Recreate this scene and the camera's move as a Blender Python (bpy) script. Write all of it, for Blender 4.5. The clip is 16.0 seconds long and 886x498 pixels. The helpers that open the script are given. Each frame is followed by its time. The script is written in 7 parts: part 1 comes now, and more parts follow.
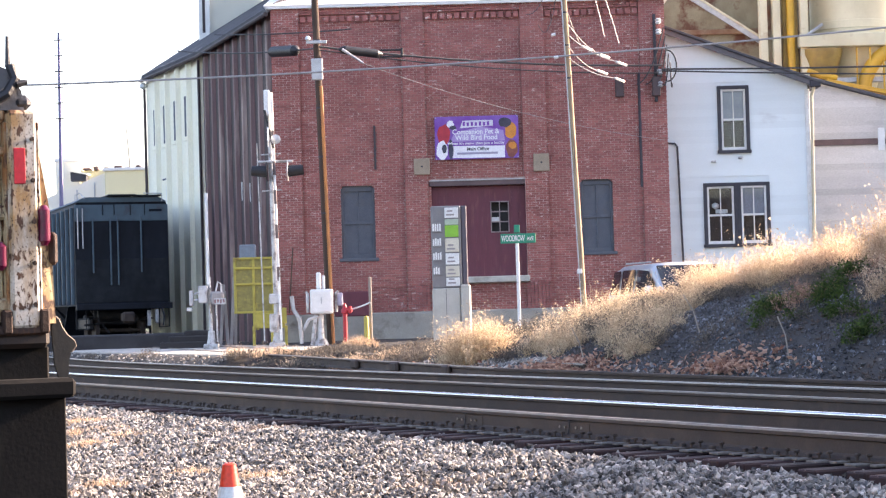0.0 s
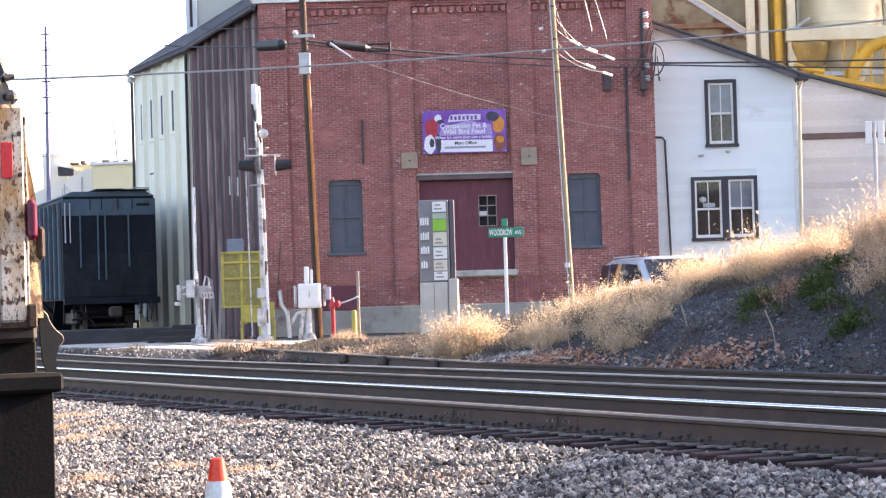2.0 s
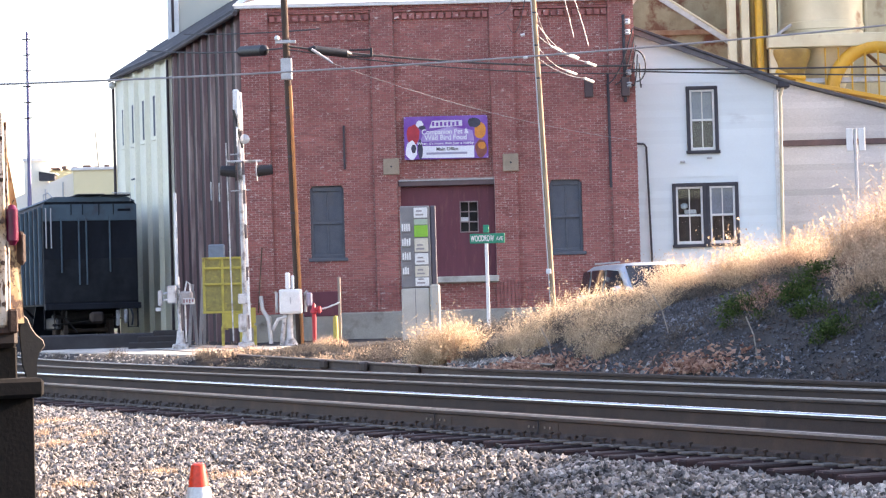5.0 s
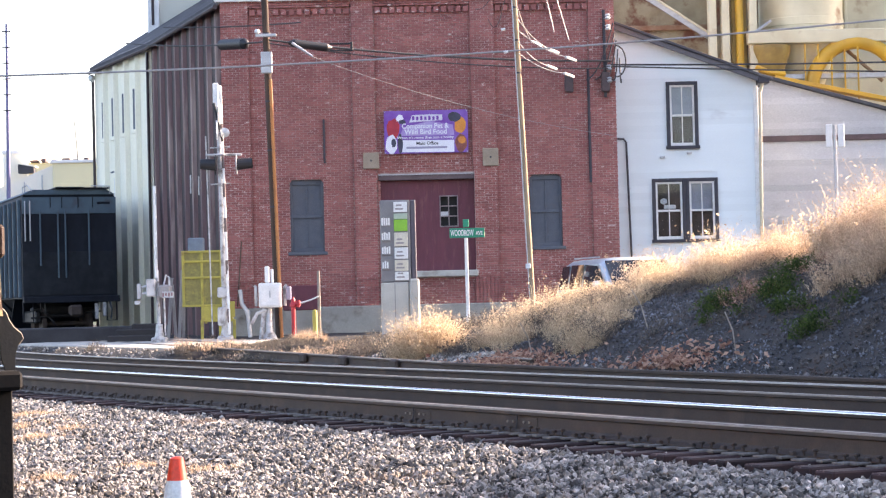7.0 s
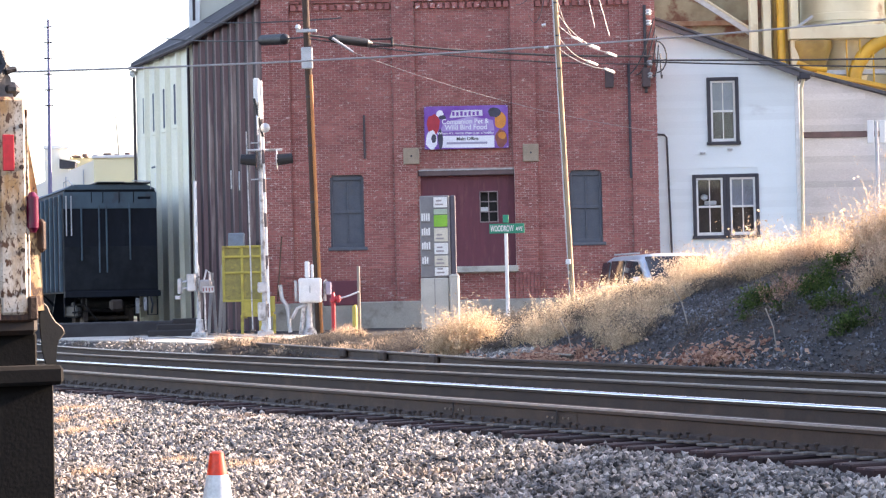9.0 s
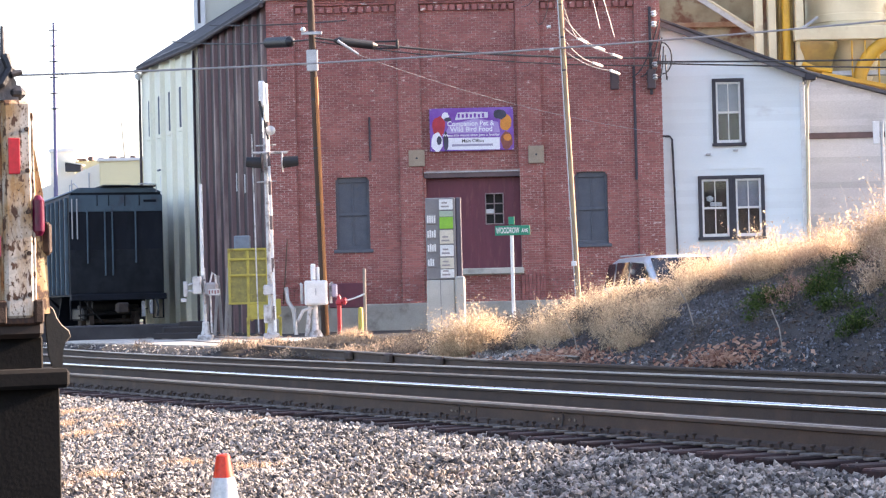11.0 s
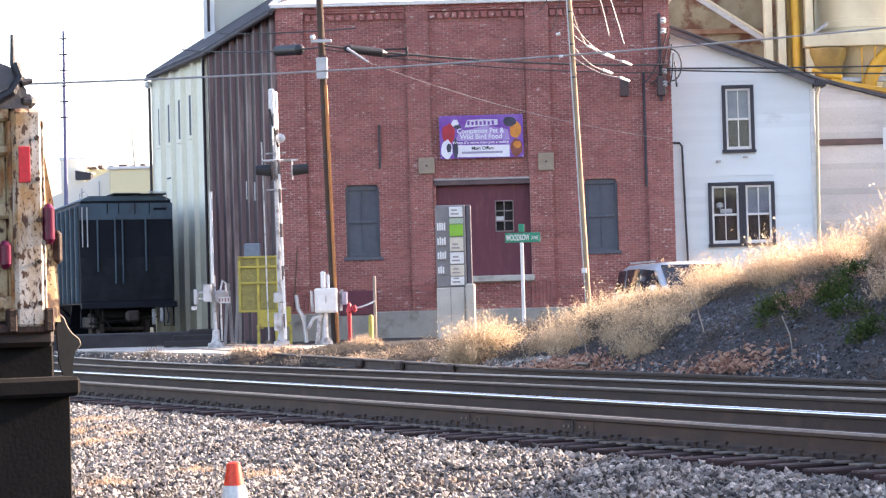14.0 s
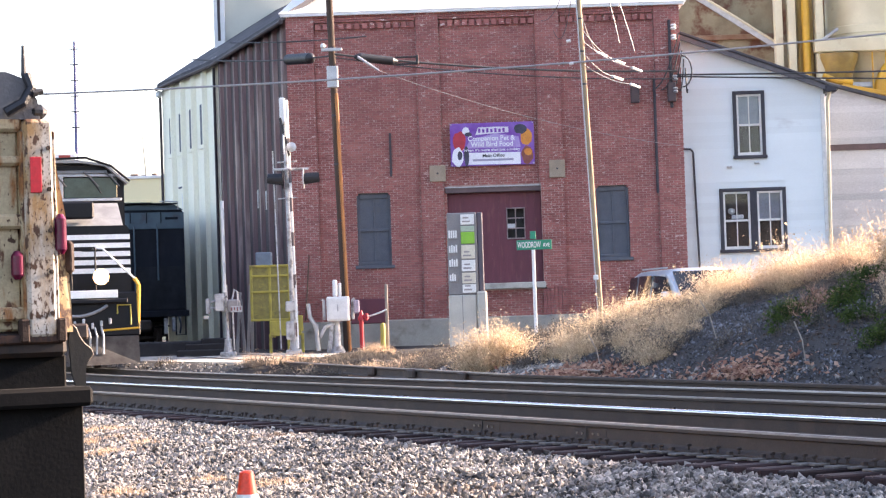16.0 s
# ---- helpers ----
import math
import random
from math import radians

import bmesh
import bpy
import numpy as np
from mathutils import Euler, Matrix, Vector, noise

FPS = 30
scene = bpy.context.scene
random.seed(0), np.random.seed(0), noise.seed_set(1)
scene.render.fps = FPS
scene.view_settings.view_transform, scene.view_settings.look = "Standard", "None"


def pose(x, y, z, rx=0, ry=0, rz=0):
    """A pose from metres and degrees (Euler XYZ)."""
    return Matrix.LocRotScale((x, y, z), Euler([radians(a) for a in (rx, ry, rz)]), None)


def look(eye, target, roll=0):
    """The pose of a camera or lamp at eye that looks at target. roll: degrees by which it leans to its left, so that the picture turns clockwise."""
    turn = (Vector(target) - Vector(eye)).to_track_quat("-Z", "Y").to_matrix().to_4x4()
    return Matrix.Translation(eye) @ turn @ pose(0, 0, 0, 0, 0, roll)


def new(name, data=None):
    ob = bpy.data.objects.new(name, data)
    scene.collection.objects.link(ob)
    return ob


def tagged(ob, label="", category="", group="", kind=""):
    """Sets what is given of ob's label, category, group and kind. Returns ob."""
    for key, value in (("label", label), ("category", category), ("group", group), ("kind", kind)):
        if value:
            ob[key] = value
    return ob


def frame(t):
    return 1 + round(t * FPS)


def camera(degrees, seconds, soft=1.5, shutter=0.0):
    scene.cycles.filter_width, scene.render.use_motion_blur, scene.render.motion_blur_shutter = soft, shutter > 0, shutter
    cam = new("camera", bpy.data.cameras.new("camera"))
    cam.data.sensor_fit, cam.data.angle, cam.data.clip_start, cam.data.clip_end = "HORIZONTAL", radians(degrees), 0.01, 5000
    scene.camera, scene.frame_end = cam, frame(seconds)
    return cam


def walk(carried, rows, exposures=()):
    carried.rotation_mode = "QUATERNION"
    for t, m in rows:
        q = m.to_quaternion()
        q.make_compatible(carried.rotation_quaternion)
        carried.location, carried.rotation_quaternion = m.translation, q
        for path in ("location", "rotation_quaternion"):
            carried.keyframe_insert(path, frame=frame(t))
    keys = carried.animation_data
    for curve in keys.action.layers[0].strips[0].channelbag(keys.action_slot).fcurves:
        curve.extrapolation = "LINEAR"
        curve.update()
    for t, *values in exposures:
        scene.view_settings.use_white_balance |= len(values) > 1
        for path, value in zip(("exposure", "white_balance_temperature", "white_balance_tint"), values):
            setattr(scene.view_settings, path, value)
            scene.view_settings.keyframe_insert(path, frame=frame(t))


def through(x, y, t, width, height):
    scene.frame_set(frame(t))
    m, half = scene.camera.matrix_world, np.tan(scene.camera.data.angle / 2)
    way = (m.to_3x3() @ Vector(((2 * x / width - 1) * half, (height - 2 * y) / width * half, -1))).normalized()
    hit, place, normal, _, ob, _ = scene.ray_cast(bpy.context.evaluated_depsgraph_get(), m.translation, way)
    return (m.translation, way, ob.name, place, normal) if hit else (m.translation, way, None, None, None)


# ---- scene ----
cam = camera(23.315, 16.0, soft=1.25)
EYE = 1.0
# seconds, yaw, pitch, roll of a camera held in the hand at one spot
ROWS = [
    (0, -0.487, 1.493, 1.635), (0.5, -0.410, 1.274, 1.794), (1, -0.579, 1.070, 1.719), (1.5, -0.831, 1.298, 1.643),
    (2, -0.811, 1.325, 1.707), (2.5, -1.008, 1.268, 1.80), (3, -0.918, 1.187, 1.777), (3.5, -0.919, 1.140, 1.80),
    (4, -0.626, 1.217, 1.80), (4.5, -1.824, 1.439, 1.75), (5, -1.308, 1.470, 1.62), (5.2, -1.715, 1.639, 1.62),
    (7.3, -1.871, 1.146, 1.40), (7.5, -1.872, 1.064, 1.38), (8, -1.016, 1.533, 1.356), (8.5, -0.801, 1.558, 1.25),
    (9, -0.795, 1.210, 1.27), (9.2, -0.78, 1.22, 1.30), (11.3, -0.616, 1.294, 1.44), (11.5, -0.586, 1.330, 1.44), (12, -0.552, 1.301, 1.474),
    (12.5, -0.590, 1.596, 1.479), (13, -0.638, 1.806, 1.478), (13.5, -0.566, 1.950, 1.536), (14, -0.368, 1.473, 1.557),
    (14.5, 0.000, 1.492, 1.718), (15, -0.109, 1.536, 1.743), (15.5, 0.068, 1.535, 1.740), (16, -0.050, 1.688, 1.90),
]
walk(cam, [(t, pose(0, 0, EYE, 90 + p, r, y)) for t, y, p, r in ROWS], exposures=[(0.0, 2.2, 6800, 23), (16.0, 2.2, 6800, 23)])

# ---- light: a low sun to the right, a little behind the brick front ----
SUN_AZ, SUN_EL = 66.0, 20.0            # degrees from +y towards +x; above the horizon
sun_way = Vector((math.sin(radians(SUN_AZ)) * math.cos(radians(SUN_EL)), math.cos(radians(SUN_AZ)) * math.cos(radians(SUN_EL)), math.sin(radians(SUN_EL))))
world = bpy.data.worlds.new("world")
scene.world = world
world.use_nodes = True
wn = world.node_tree
sky = wn.nodes.new("ShaderNodeTexSky")
sky.sky_type, sky.sun_disc = "NISHITA", False
sky.sun_elevation, sky.sun_rotation = radians(SUN_EL), radians(SUN_AZ)
sky.air_density, sky.dust_density, sky.ozone_density = 1.0, 2.2, 1.0
wn.nodes["Background"].inputs["Strength"].default_value = 0.142
wn.links.new(sky.outputs["Color"], wn.nodes["Background"].inputs["Color"])
sun = new("sun", bpy.data.lights.new("sun", "SUN"))
sun.data.energy, sun.data.angle, sun.data.color = 5.0, radians(0.5), (1.0, 0.85, 0.65)
sun.matrix_world = look(sun_way * 200, (0, 0, 0))


# ---- materials ----
def nodes(name):
    m = bpy.data.materials.new(name)
    m.use_nodes = True
    return m, m.node_tree, m.node_tree.nodes["Principled BSDF"]


def rgb(c):
    return (c[0], c[1], c[2], 1.0)


def add(nt, kind, **put):
    n = nt.nodes.new(kind)
    for k, v in put.items():
        n.inputs[k].default_value = v
    return n


def mixed(nt, fac, a, b, mode="MIX"):
    n = nt.nodes.new("ShaderNodeMix")
    n.data_type, n.blend_type = "RGBA", mode
    for i, v in ((0, fac), (6, a), (7, b)):
        if isinstance(v, bpy.types.NodeSocket):
            nt.links.new(v, n.inputs[i])
        else:
            n.inputs[i].default_value = v
    return n.outputs[2]


def ramp(nt, value, lo, hi):
    n = nt.nodes.new("ShaderNodeMapRange")
    n.inputs["From Min"].default_value, n.inputs["From Max"].default_value = lo, hi
    nt.links.new(value, n.inputs["Value"])
    return n.outputs[0]


def noise_of(nt, coord, scale, detail=4.0, stretch=(1, 1, 1)):
    mp = nt.nodes.new("ShaderNodeMapping")
    mp.inputs["Scale"].default_value = stretch
    nt.links.new(coord, mp.inputs["Vector"])
    n = add(nt, "ShaderNodeTexNoise", Scale=scale, Detail=detail, Roughness=0.6)
    nt.links.new(mp.outputs[0], n.inputs["Vector"])
    return n.outputs["Fac"]


def surf(name, base, other=None, scale=6.0, rough=0.7, metal=0.0, bump=0.3, stain=None, stain_scale=1.2, stain_at=(0.55, 0.72),
         fine=60.0, stretch=(1, 1, 1), random_by=0.0, island=0.0, glow=None, spec=0.5, speck=(0.82, 1.12)):
    """base and other: two tones in soft patches; stain: worn or dirty patches; random_by / island: piece-to-piece tone."""
    m, nt, b = nodes(name)
    co = nt.nodes.new("ShaderNodeTexCoord").outputs["Object"]
    other = other or tuple(v * 0.75 for v in base)
    big = noise_of(nt, co, scale, 4.0, stretch)
    col = mixed(nt, ramp(nt, big, 0.35, 0.65), rgb(base), rgb(other))
    small = noise_of(nt, co, fine, 3.0, stretch)
    grain = mixed(nt, ramp(nt, small, 0.3, 0.7), rgb([speck[0]] * 3), rgb([speck[1]] * 3))
    col = mixed(nt, 1.0, col, grain, "MULTIPLY")
    if random_by:
        info = nt.nodes.new("ShaderNodeObjectInfo")
        v = ramp(nt, info.outputs["Random"], -0.0, 1.0)
        col = mixed(nt, 1.0, col, mixed(nt, v, rgb([1 - random_by] * 3), rgb([1 + random_by] * 3)), "MULTIPLY")
    if island:
        geo = nt.nodes.new("ShaderNodeNewGeometry")
        col = mixed(nt, 1.0, col, mixed(nt, geo.outputs["Random Per Island"], rgb([1 - island] * 3), rgb([1 + island] * 3)), "MULTIPLY")
    if stain:
        st = noise_of(nt, co, stain_scale, 6.0, stretch)
        col = mixed(nt, ramp(nt, st, *stain_at), col, rgb(stain))
    nt.links.new(col, b.inputs["Base Color"])
    b.inputs["Roughness"].default_value, b.inputs["Metallic"].default_value = rough, metal
    b.inputs["Specular IOR Level"].default_value = spec
    if bump:
        bp = add(nt, "ShaderNodeBump", Strength=bump, Distance=0.01)
        nt.links.new(small, bp.inputs["Height"])
        nt.links.new(bp.outputs[0], b.inputs["Normal"])
    if glow:
        b.inputs["Emission Color"].default_value, b.inputs["Emission Strength"].default_value = rgb(glow[0]), glow[1]
    return m


def pane(name, tint=(0.9, 0.95, 1.0), rough=0.02):
    m, nt, b = nodes(name)
    b.inputs["Base Color"].default_value = rgb(tint)
    b.inputs["Transmission Weight"].default_value, b.inputs["Roughness"].default_value = 1.0, rough
    b.inputs["IOR"].default_value = 1.45
    return m


BRICK = surf("brick", (0.435, 0.166, 0.148), (0.325, 0.117, 0.108), 1.1, 0.9, bump=0.4, island=0.22, random_by=0.22, stain=(0.66, 0.54, 0.50), stain_scale=9.0, stain_at=(0.60, 0.67), stretch=(0.6, 1, 1.6))
MORTAR = surf("mortar", (0.56, 0.44, 0.40), (0.30, 0.175, 0.155), 2.6, 0.95, bump=0.3)
CONCRETE = surf("concrete", (0.36, 0.34, 0.30), (0.28, 0.26, 0.23), 1.5, 0.9, stain=(0.16, 0.14, 0.12), stain_scale=2.0)
PALE_CONCRETE = surf("pale_concrete", (0.52, 0.50, 0.45), (0.40, 0.38, 0.34), 1.2, 0.9, stain=(0.25, 0.23, 0.2), stain_scale=1.6)
STONE = surf("plaque_stone", (0.36, 0.29, 0.22), (0.30, 0.24, 0.18), 4.0, 0.9)
MAROON = surf("maroon_paint", (0.145, 0.032, 0.050), (0.115, 0.026, 0.042), 1.6, 0.6, stain=(0.18, 0.06, 0.06), stain_scale=3.0, stretch=(3, 3, 0.5))
GREY_BOARD = surf("grey_board", (0.115, 0.125, 0.150), (0.088, 0.098, 0.122), 3.0, 0.8, stain=(0.11, 0.11, 0.12), stain_scale=4.0)
WHITE_SIDING = surf("white_siding", (0.73, 0.785, 0.80), (0.68, 0.735, 0.75), 0.8, 0.6, bump=0.05, speck=(0.96, 1.02), random_by=0.04, stain=(0.45, 0.46, 0.47), stain_scale=1.4, stain_at=(0.62, 0.85), stretch=(0.4, 1, 1))
WHITE_PAINT = surf("white_paint", (0.78, 0.78, 0.77), (0.68, 0.68, 0.67), 4.0, 0.5, bump=0.1, stain=(0.45, 0.42, 0.38), stain_scale=6.0, stain_at=(0.66, 0.8))
DARK_TRIM = surf("dark_trim", (0.045, 0.042, 0.055), (0.03, 0.03, 0.04), 5.0, 0.6)
ROOF_DARK = surf("dark_roofing", (0.075, 0.075, 0.085), (0.05, 0.05, 0.06), 1.5, 0.9, stain=(0.12, 0.115, 0.115), stain_scale=1.0)
ROOF_WHITE = surf("pale_metal_roof", (0.70, 0.71, 0.73), (0.62, 0.63, 0.66), 1.0, 0.45, bump=0.1)
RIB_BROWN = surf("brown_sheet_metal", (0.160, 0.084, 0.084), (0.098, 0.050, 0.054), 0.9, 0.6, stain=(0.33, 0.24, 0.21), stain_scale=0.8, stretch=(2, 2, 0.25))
# dark metal of pipes and gutter; also stands for shade between the ribs
RIB_SHADE_AND_PIPE = surf("rib_shade_and_pipe_metal", (0.045, 0.028, 0.032), (0.03, 0.02, 0.024), 2.0, 0.6)
RIB_WHITE = surf("pale_sheet_metal", (0.93, 0.89, 0.72), (0.86, 0.83, 0.68), 0.7, 0.5, stain=(0.50, 0.52, 0.48), stain_scale=0.7, stain_at=(0.6, 0.85), stretch=(2, 2, 0.2))
RUST_STEEL = surf("rusty_rail_steel", (0.068, 0.048, 0.038), (0.050, 0.036, 0.032), 3.0, 0.75, 0.2, stain=(0.095, 0.064, 0.047), stain_scale=2.0, bump=0.3)
SHINY_STEEL = surf("worn_rail_steel", (0.72, 0.72, 0.74), (0.6, 0.6, 0.62), 8.0, 0.22, 1.0, bump=0.03)
SEMI_STEEL = surf("part_worn_rail_steel", (0.40, 0.36, 0.32), (0.30, 0.26, 0.23), 8.0, 0.42, 0.6, bump=0.03)
DULL_STEEL = surf("dull_rail_steel", (0.27, 0.225, 0.185), (0.20, 0.165, 0.135), 8.0, 0.55, 0.35, bump=0.05)
TIE_WOOD = surf("creosoted_timber", (0.018, 0.0095, 0.0105), (0.036, 0.017, 0.017), 3.0, 0.95, stain=(0.30, 0.19, 0.165), stain_scale=7.0, stain_at=(0.61, 0.70), stretch=(0.25, 3, 3), random_by=0.4, fine=40)
PLATE_STEEL = surf("dusty_plate_steel", (0.20, 0.175, 0.155), (0.13, 0.112, 0.10), 6.0, 0.8, 0.1)
# bed coloured near black to give the shade in gaps between stones
BALLAST_SHADED_BED = surf("shaded_ballast_bed", (0.034, 0.031, 0.030), (0.020, 0.019, 0.019), 14.0, 0.95, bump=1.0, fine=45)
STONES = surf("ballast_stone", (0.385, 0.350, 0.312), (0.085, 0.082, 0.084), 3.0, 0.9, bump=0.3, island=0.80, stain=(0.32, 0.20, 0.12), stain_scale=0.6, stain_at=(0.60, 0.8))
EARTH = surf("bare_earth", (0.042, 0.036, 0.034), (0.026, 0.023, 0.023), 2.2, 0.95, bump=1.0, fine=25, stain=(0.070, 0.052, 0.040), stain_scale=1.3)
ASPHALT = surf("asphalt", (0.028, 0.027, 0.029), (0.018, 0.017, 0.019), 1.2, 0.9, fine=80, bump=0.5)
WOOD_POLE = surf("weathered_pole_wood", (0.075, 0.047, 0.033), (0.050, 0.033, 0.026), 3.0, 0.9, stain=(0.12, 0.075, 0.05), stain_scale=3.0, stretch=(4, 4, 0.3), bump=0.6)
GALV = surf("galvanised_steel", (0.50, 0.51, 0.53), (0.40, 0.41, 0.43), 6.0, 0.45, 0.4, bump=0.1)
SILVER_PAINT = surf("aluminium_paint", (0.56, 0.55, 0.55), (0.42, 0.41, 0.42), 5.0, 0.5, 0.1, bump=0.15, stain=(0.20, 0.18, 0.165), stain_scale=5.0, stain_at=(0.50, 0.66))
BLACK = surf("black_plastic", (0.018, 0.018, 0.022), (0.012, 0.012, 0.015), 5.0, 0.5)
CABLE = surf("cable_sheath", (0.05, 0.05, 0.055), (0.035, 0.035, 0.04), 5.0, 0.6)
PALE_CABLE = surf("aluminium_wire", (0.36, 0.36, 0.37), (0.27, 0.27, 0.28), 5.0, 0.5, 0.3)
YELLOW = surf("yellow_paint", (0.50, 0.40, 0.07), (0.38, 0.31, 0.06), 3.0, 0.6, stain=(0.26, 0.18, 0.05), stain_scale=4.0)
YELLOW_GRAIN = surf("yellow_steel", (0.62, 0.36, 0.03), (0.50, 0.28, 0.03), 1.0, 0.5, stain=(0.30, 0.12, 0.04), stain_scale=0.9, stain_at=(0.62, 0.75))
CREAM = surf("cream_steel", (0.66, 0.61, 0.43), (0.54, 0.48, 0.32), 0.6, 0.5, stain=(0.30, 0.17, 0.09), stain_scale=0.7, stain_at=(0.60, 0.72))
RUST_SHEET = surf("rusty_cream_sheet", (0.32, 0.27, 0.17), (0.22, 0.17, 0.10), 1.2, 0.7, stain=(0.13, 0.045, 0.02), stain_scale=1.1, stain_at=(0.52, 0.62))
RED = surf("red_paint", (0.50, 0.02, 0.03), (0.40, 0.015, 0.025), 5.0, 0.45)
GREEN_SIGN = surf("green_sign_sheet", (0.0, 0.24, 0.14), (0.0, 0.20, 0.12), 3.0, 0.4, bump=0.0)


def leafy(name, base, other, through=0.45):
    """Thin dry leaves and stalks that let light through."""
    m, nt, b = nodes(name)
    geo = nt.nodes.new("ShaderNodeNewGeometry")
    col = mixed(nt, geo.outputs["Random Per Island"], rgb(base), rgb(other))
    b.inputs["Roughness"].default_value = 0.8
    b.inputs["Specular IOR Level"].default_value = 0.2
    nt.links.new(col, b.inputs["Base Color"])
    tr = nt.nodes.new("ShaderNodeBsdfTranslucent")
    nt.links.new(col, tr.inputs["Color"])
    mx = nt.nodes.new("ShaderNodeMixShader")
    mx.inputs[0].default_value = through
    nt.links.new(b.outputs[0], mx.inputs[1])
    nt.links.new(tr.outputs[0], mx.inputs[2])
    nt.links.new(mx.outputs[0], nt.nodes["Material Output"].inputs["Surface"])
    return m


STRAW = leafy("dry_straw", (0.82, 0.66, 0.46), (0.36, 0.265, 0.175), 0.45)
# darker copy of the straw with shade in its colour; also low brown weeds
STRAW_SHADE_BROWN = leafy("shade_brown_straw", (0.23, 0.195, 0.16), (0.060, 0.052, 0.047), 0.25)
BRUSH = leafy("tan_brush", (0.78, 0.60, 0.43), (0.36, 0.25, 0.17), 0.45)
RUSSET = leafy("russet_leaves", (0.62, 0.41, 0.30), (0.22, 0.10, 0.075), 0.4)
WEED_GREEN = leafy("weed_green", (0.10, 0.145, 0.035), (0.022, 0.040, 0.014), 0.4)


# ---- mesh helpers ----
class Build:
    """Gathers vertices and faces for one mesh."""

    def __init__(self):
        self.v, self.f = [], []

    def put(self, vs, fs, m=None):
        k = len(self.v)
        self.v += [tuple(m @ Vector(p)) if m else tuple(p) for p in vs]
        self.f += [tuple(i + k for i in f) for f in fs]
        return self

    def box(self, x0, x1, y0, y1, z0, z1, m=None):
        return self.put([(x0, y0, z0), (x1, y0, z0), (x1, y1, z0), (x0, y1, z0), (x0, y0, z1), (x1, y0, z1), (x1, y1, z1), (x0, y1, z1)],
                        [(3, 2, 1, 0), (4, 5, 6, 7), (0, 1, 5, 4), (1, 2, 6, 5), (2, 3, 7, 6), (3, 0, 4, 7)], m)

    def bevel(self, x0, x1, y0, y1, z0, z1, b=0.01, m=None):
        """A box with chamfered edges."""
        b = min(b, (x1 - x0) * 0.45, (y1 - y0) * 0.45, (z1 - z0) * 0.45)
        vs, idx = [], {}
        for sx in (0, 1):
            for sy in (0, 1):
                for sz in (0, 1):
                    c = [(x0, x1)[sx], (y0, y1)[sy], (z0, z1)[sz]]
                    i = [b if s == 0 else -b for s in (sx, sy, sz)]
                    for a in range(3):
                        p = [c[k] + (0 if k == a else i[k]) for k in range(3)]
                        idx[sx, sy, sz, a] = len(vs)
                        vs.append(tuple(p))
        fs = []
        for a in range(3):
            o, q = [k for k in range(3) if k != a]
            for s in (0, 1):
                ring = []
                for so, sq in ((0, 0), (1, 0), (1, 1), (0, 1)):
                    key = [0, 0, 0]
                    key[a], key[o], key[q] = s, so, sq
                    ring.append(idx[key[0], key[1], key[2], a])
                flip = (s == 1) if a != 1 else (s == 0)
                fs.append(tuple(ring if flip else ring[::-1]))
            for so in (0, 1):
                for sq in (0, 1):
                    e = []
                    for s in (0, 1):
                        key = [0, 0, 0]
                        key[a], key[o], key[q] = s, so, sq
                        e.append((idx[key[0], key[1], key[2], o], idx[key[0], key[1], key[2], q]))
                    fs.append((e[0][0], e[0][1], e[1][1], e[1][0]))
        for sx in (0, 1):
            for sy in (0, 1):
                for sz in (0, 1):
                    fs.append(tuple(idx[sx, sy, sz, a] for a in range(3)))
        return self.put(vs, fs, m)

    def tube(self, p0, p1, r0, r1=None, n=10, caps=True, m=None):
        p0, p1 = Vector(p0), Vector(p1)
        r1 = r0 if r1 is None else r1
        w = (p1 - p0).normalized()
        a = w.orthogonal().normalized()
        b = w.cross(a)
        vs = [p + (a * math.cos(2 * math.pi * i / n) + b * math.sin(2 * math.pi * i / n)) * r for p, r in ((p0, r0), (p1, r1)) for i in range(n)]
        fs = [(i, (i + 1) % n, n + (i + 1) % n, n + i) for i in range(n)]
        if caps:
            fs += [tuple(range(n))[::-1], tuple(range(n, 2 * n))]
        return self.put(vs, fs, m)

    def line(self, pts, r, n=6, m=None):
        """One round bar along a line of points."""
        pts = [Vector(p) for p in pts]
        vs, side = [], None
        for i, p in enumerate(pts):
            w = (pts[min(i + 1, len(pts) - 1)] - pts[max(i - 1, 0)]).normalized()
            side = w.orthogonal().normalized() if side is None else (side - w * side.dot(w)).normalized()
            up = w.cross(side)
            vs += [p + (side * math.cos(2 * math.pi * k / n) + up * math.sin(2 * math.pi * k / n)) * r for k in range(n)]
        fs = [(j * n + k, j * n + (k + 1) % n, (j + 1) * n + (k + 1) % n, (j + 1) * n + k) for j in range(len(pts) - 1) for k in range(n)]
        fs += [tuple(range(n))[::-1], tuple(range((len(pts) - 1) * n, len(pts) * n))]
        return self.put(vs, fs, m)

    def spin(self, prof, n=16, m=None, caps=True):
        """prof: (radius, z) from bottom to top round the z axis."""
        vs = [(r * math.cos(2 * math.pi * i / n), r * math.sin(2 * math.pi * i / n), z) for r, z in prof for i in range(n)]
        fs = [(k * n + i, k * n + (i + 1) % n, (k + 1) * n + (i + 1) % n, (k + 1) * n + i) for k in range(len(prof) - 1) for i in range(n)]
        if caps:
            fs += [tuple(range(n))[::-1], tuple(range((len(prof) - 1) * n, len(prof) * n))]
        return self.put(vs, fs, m)

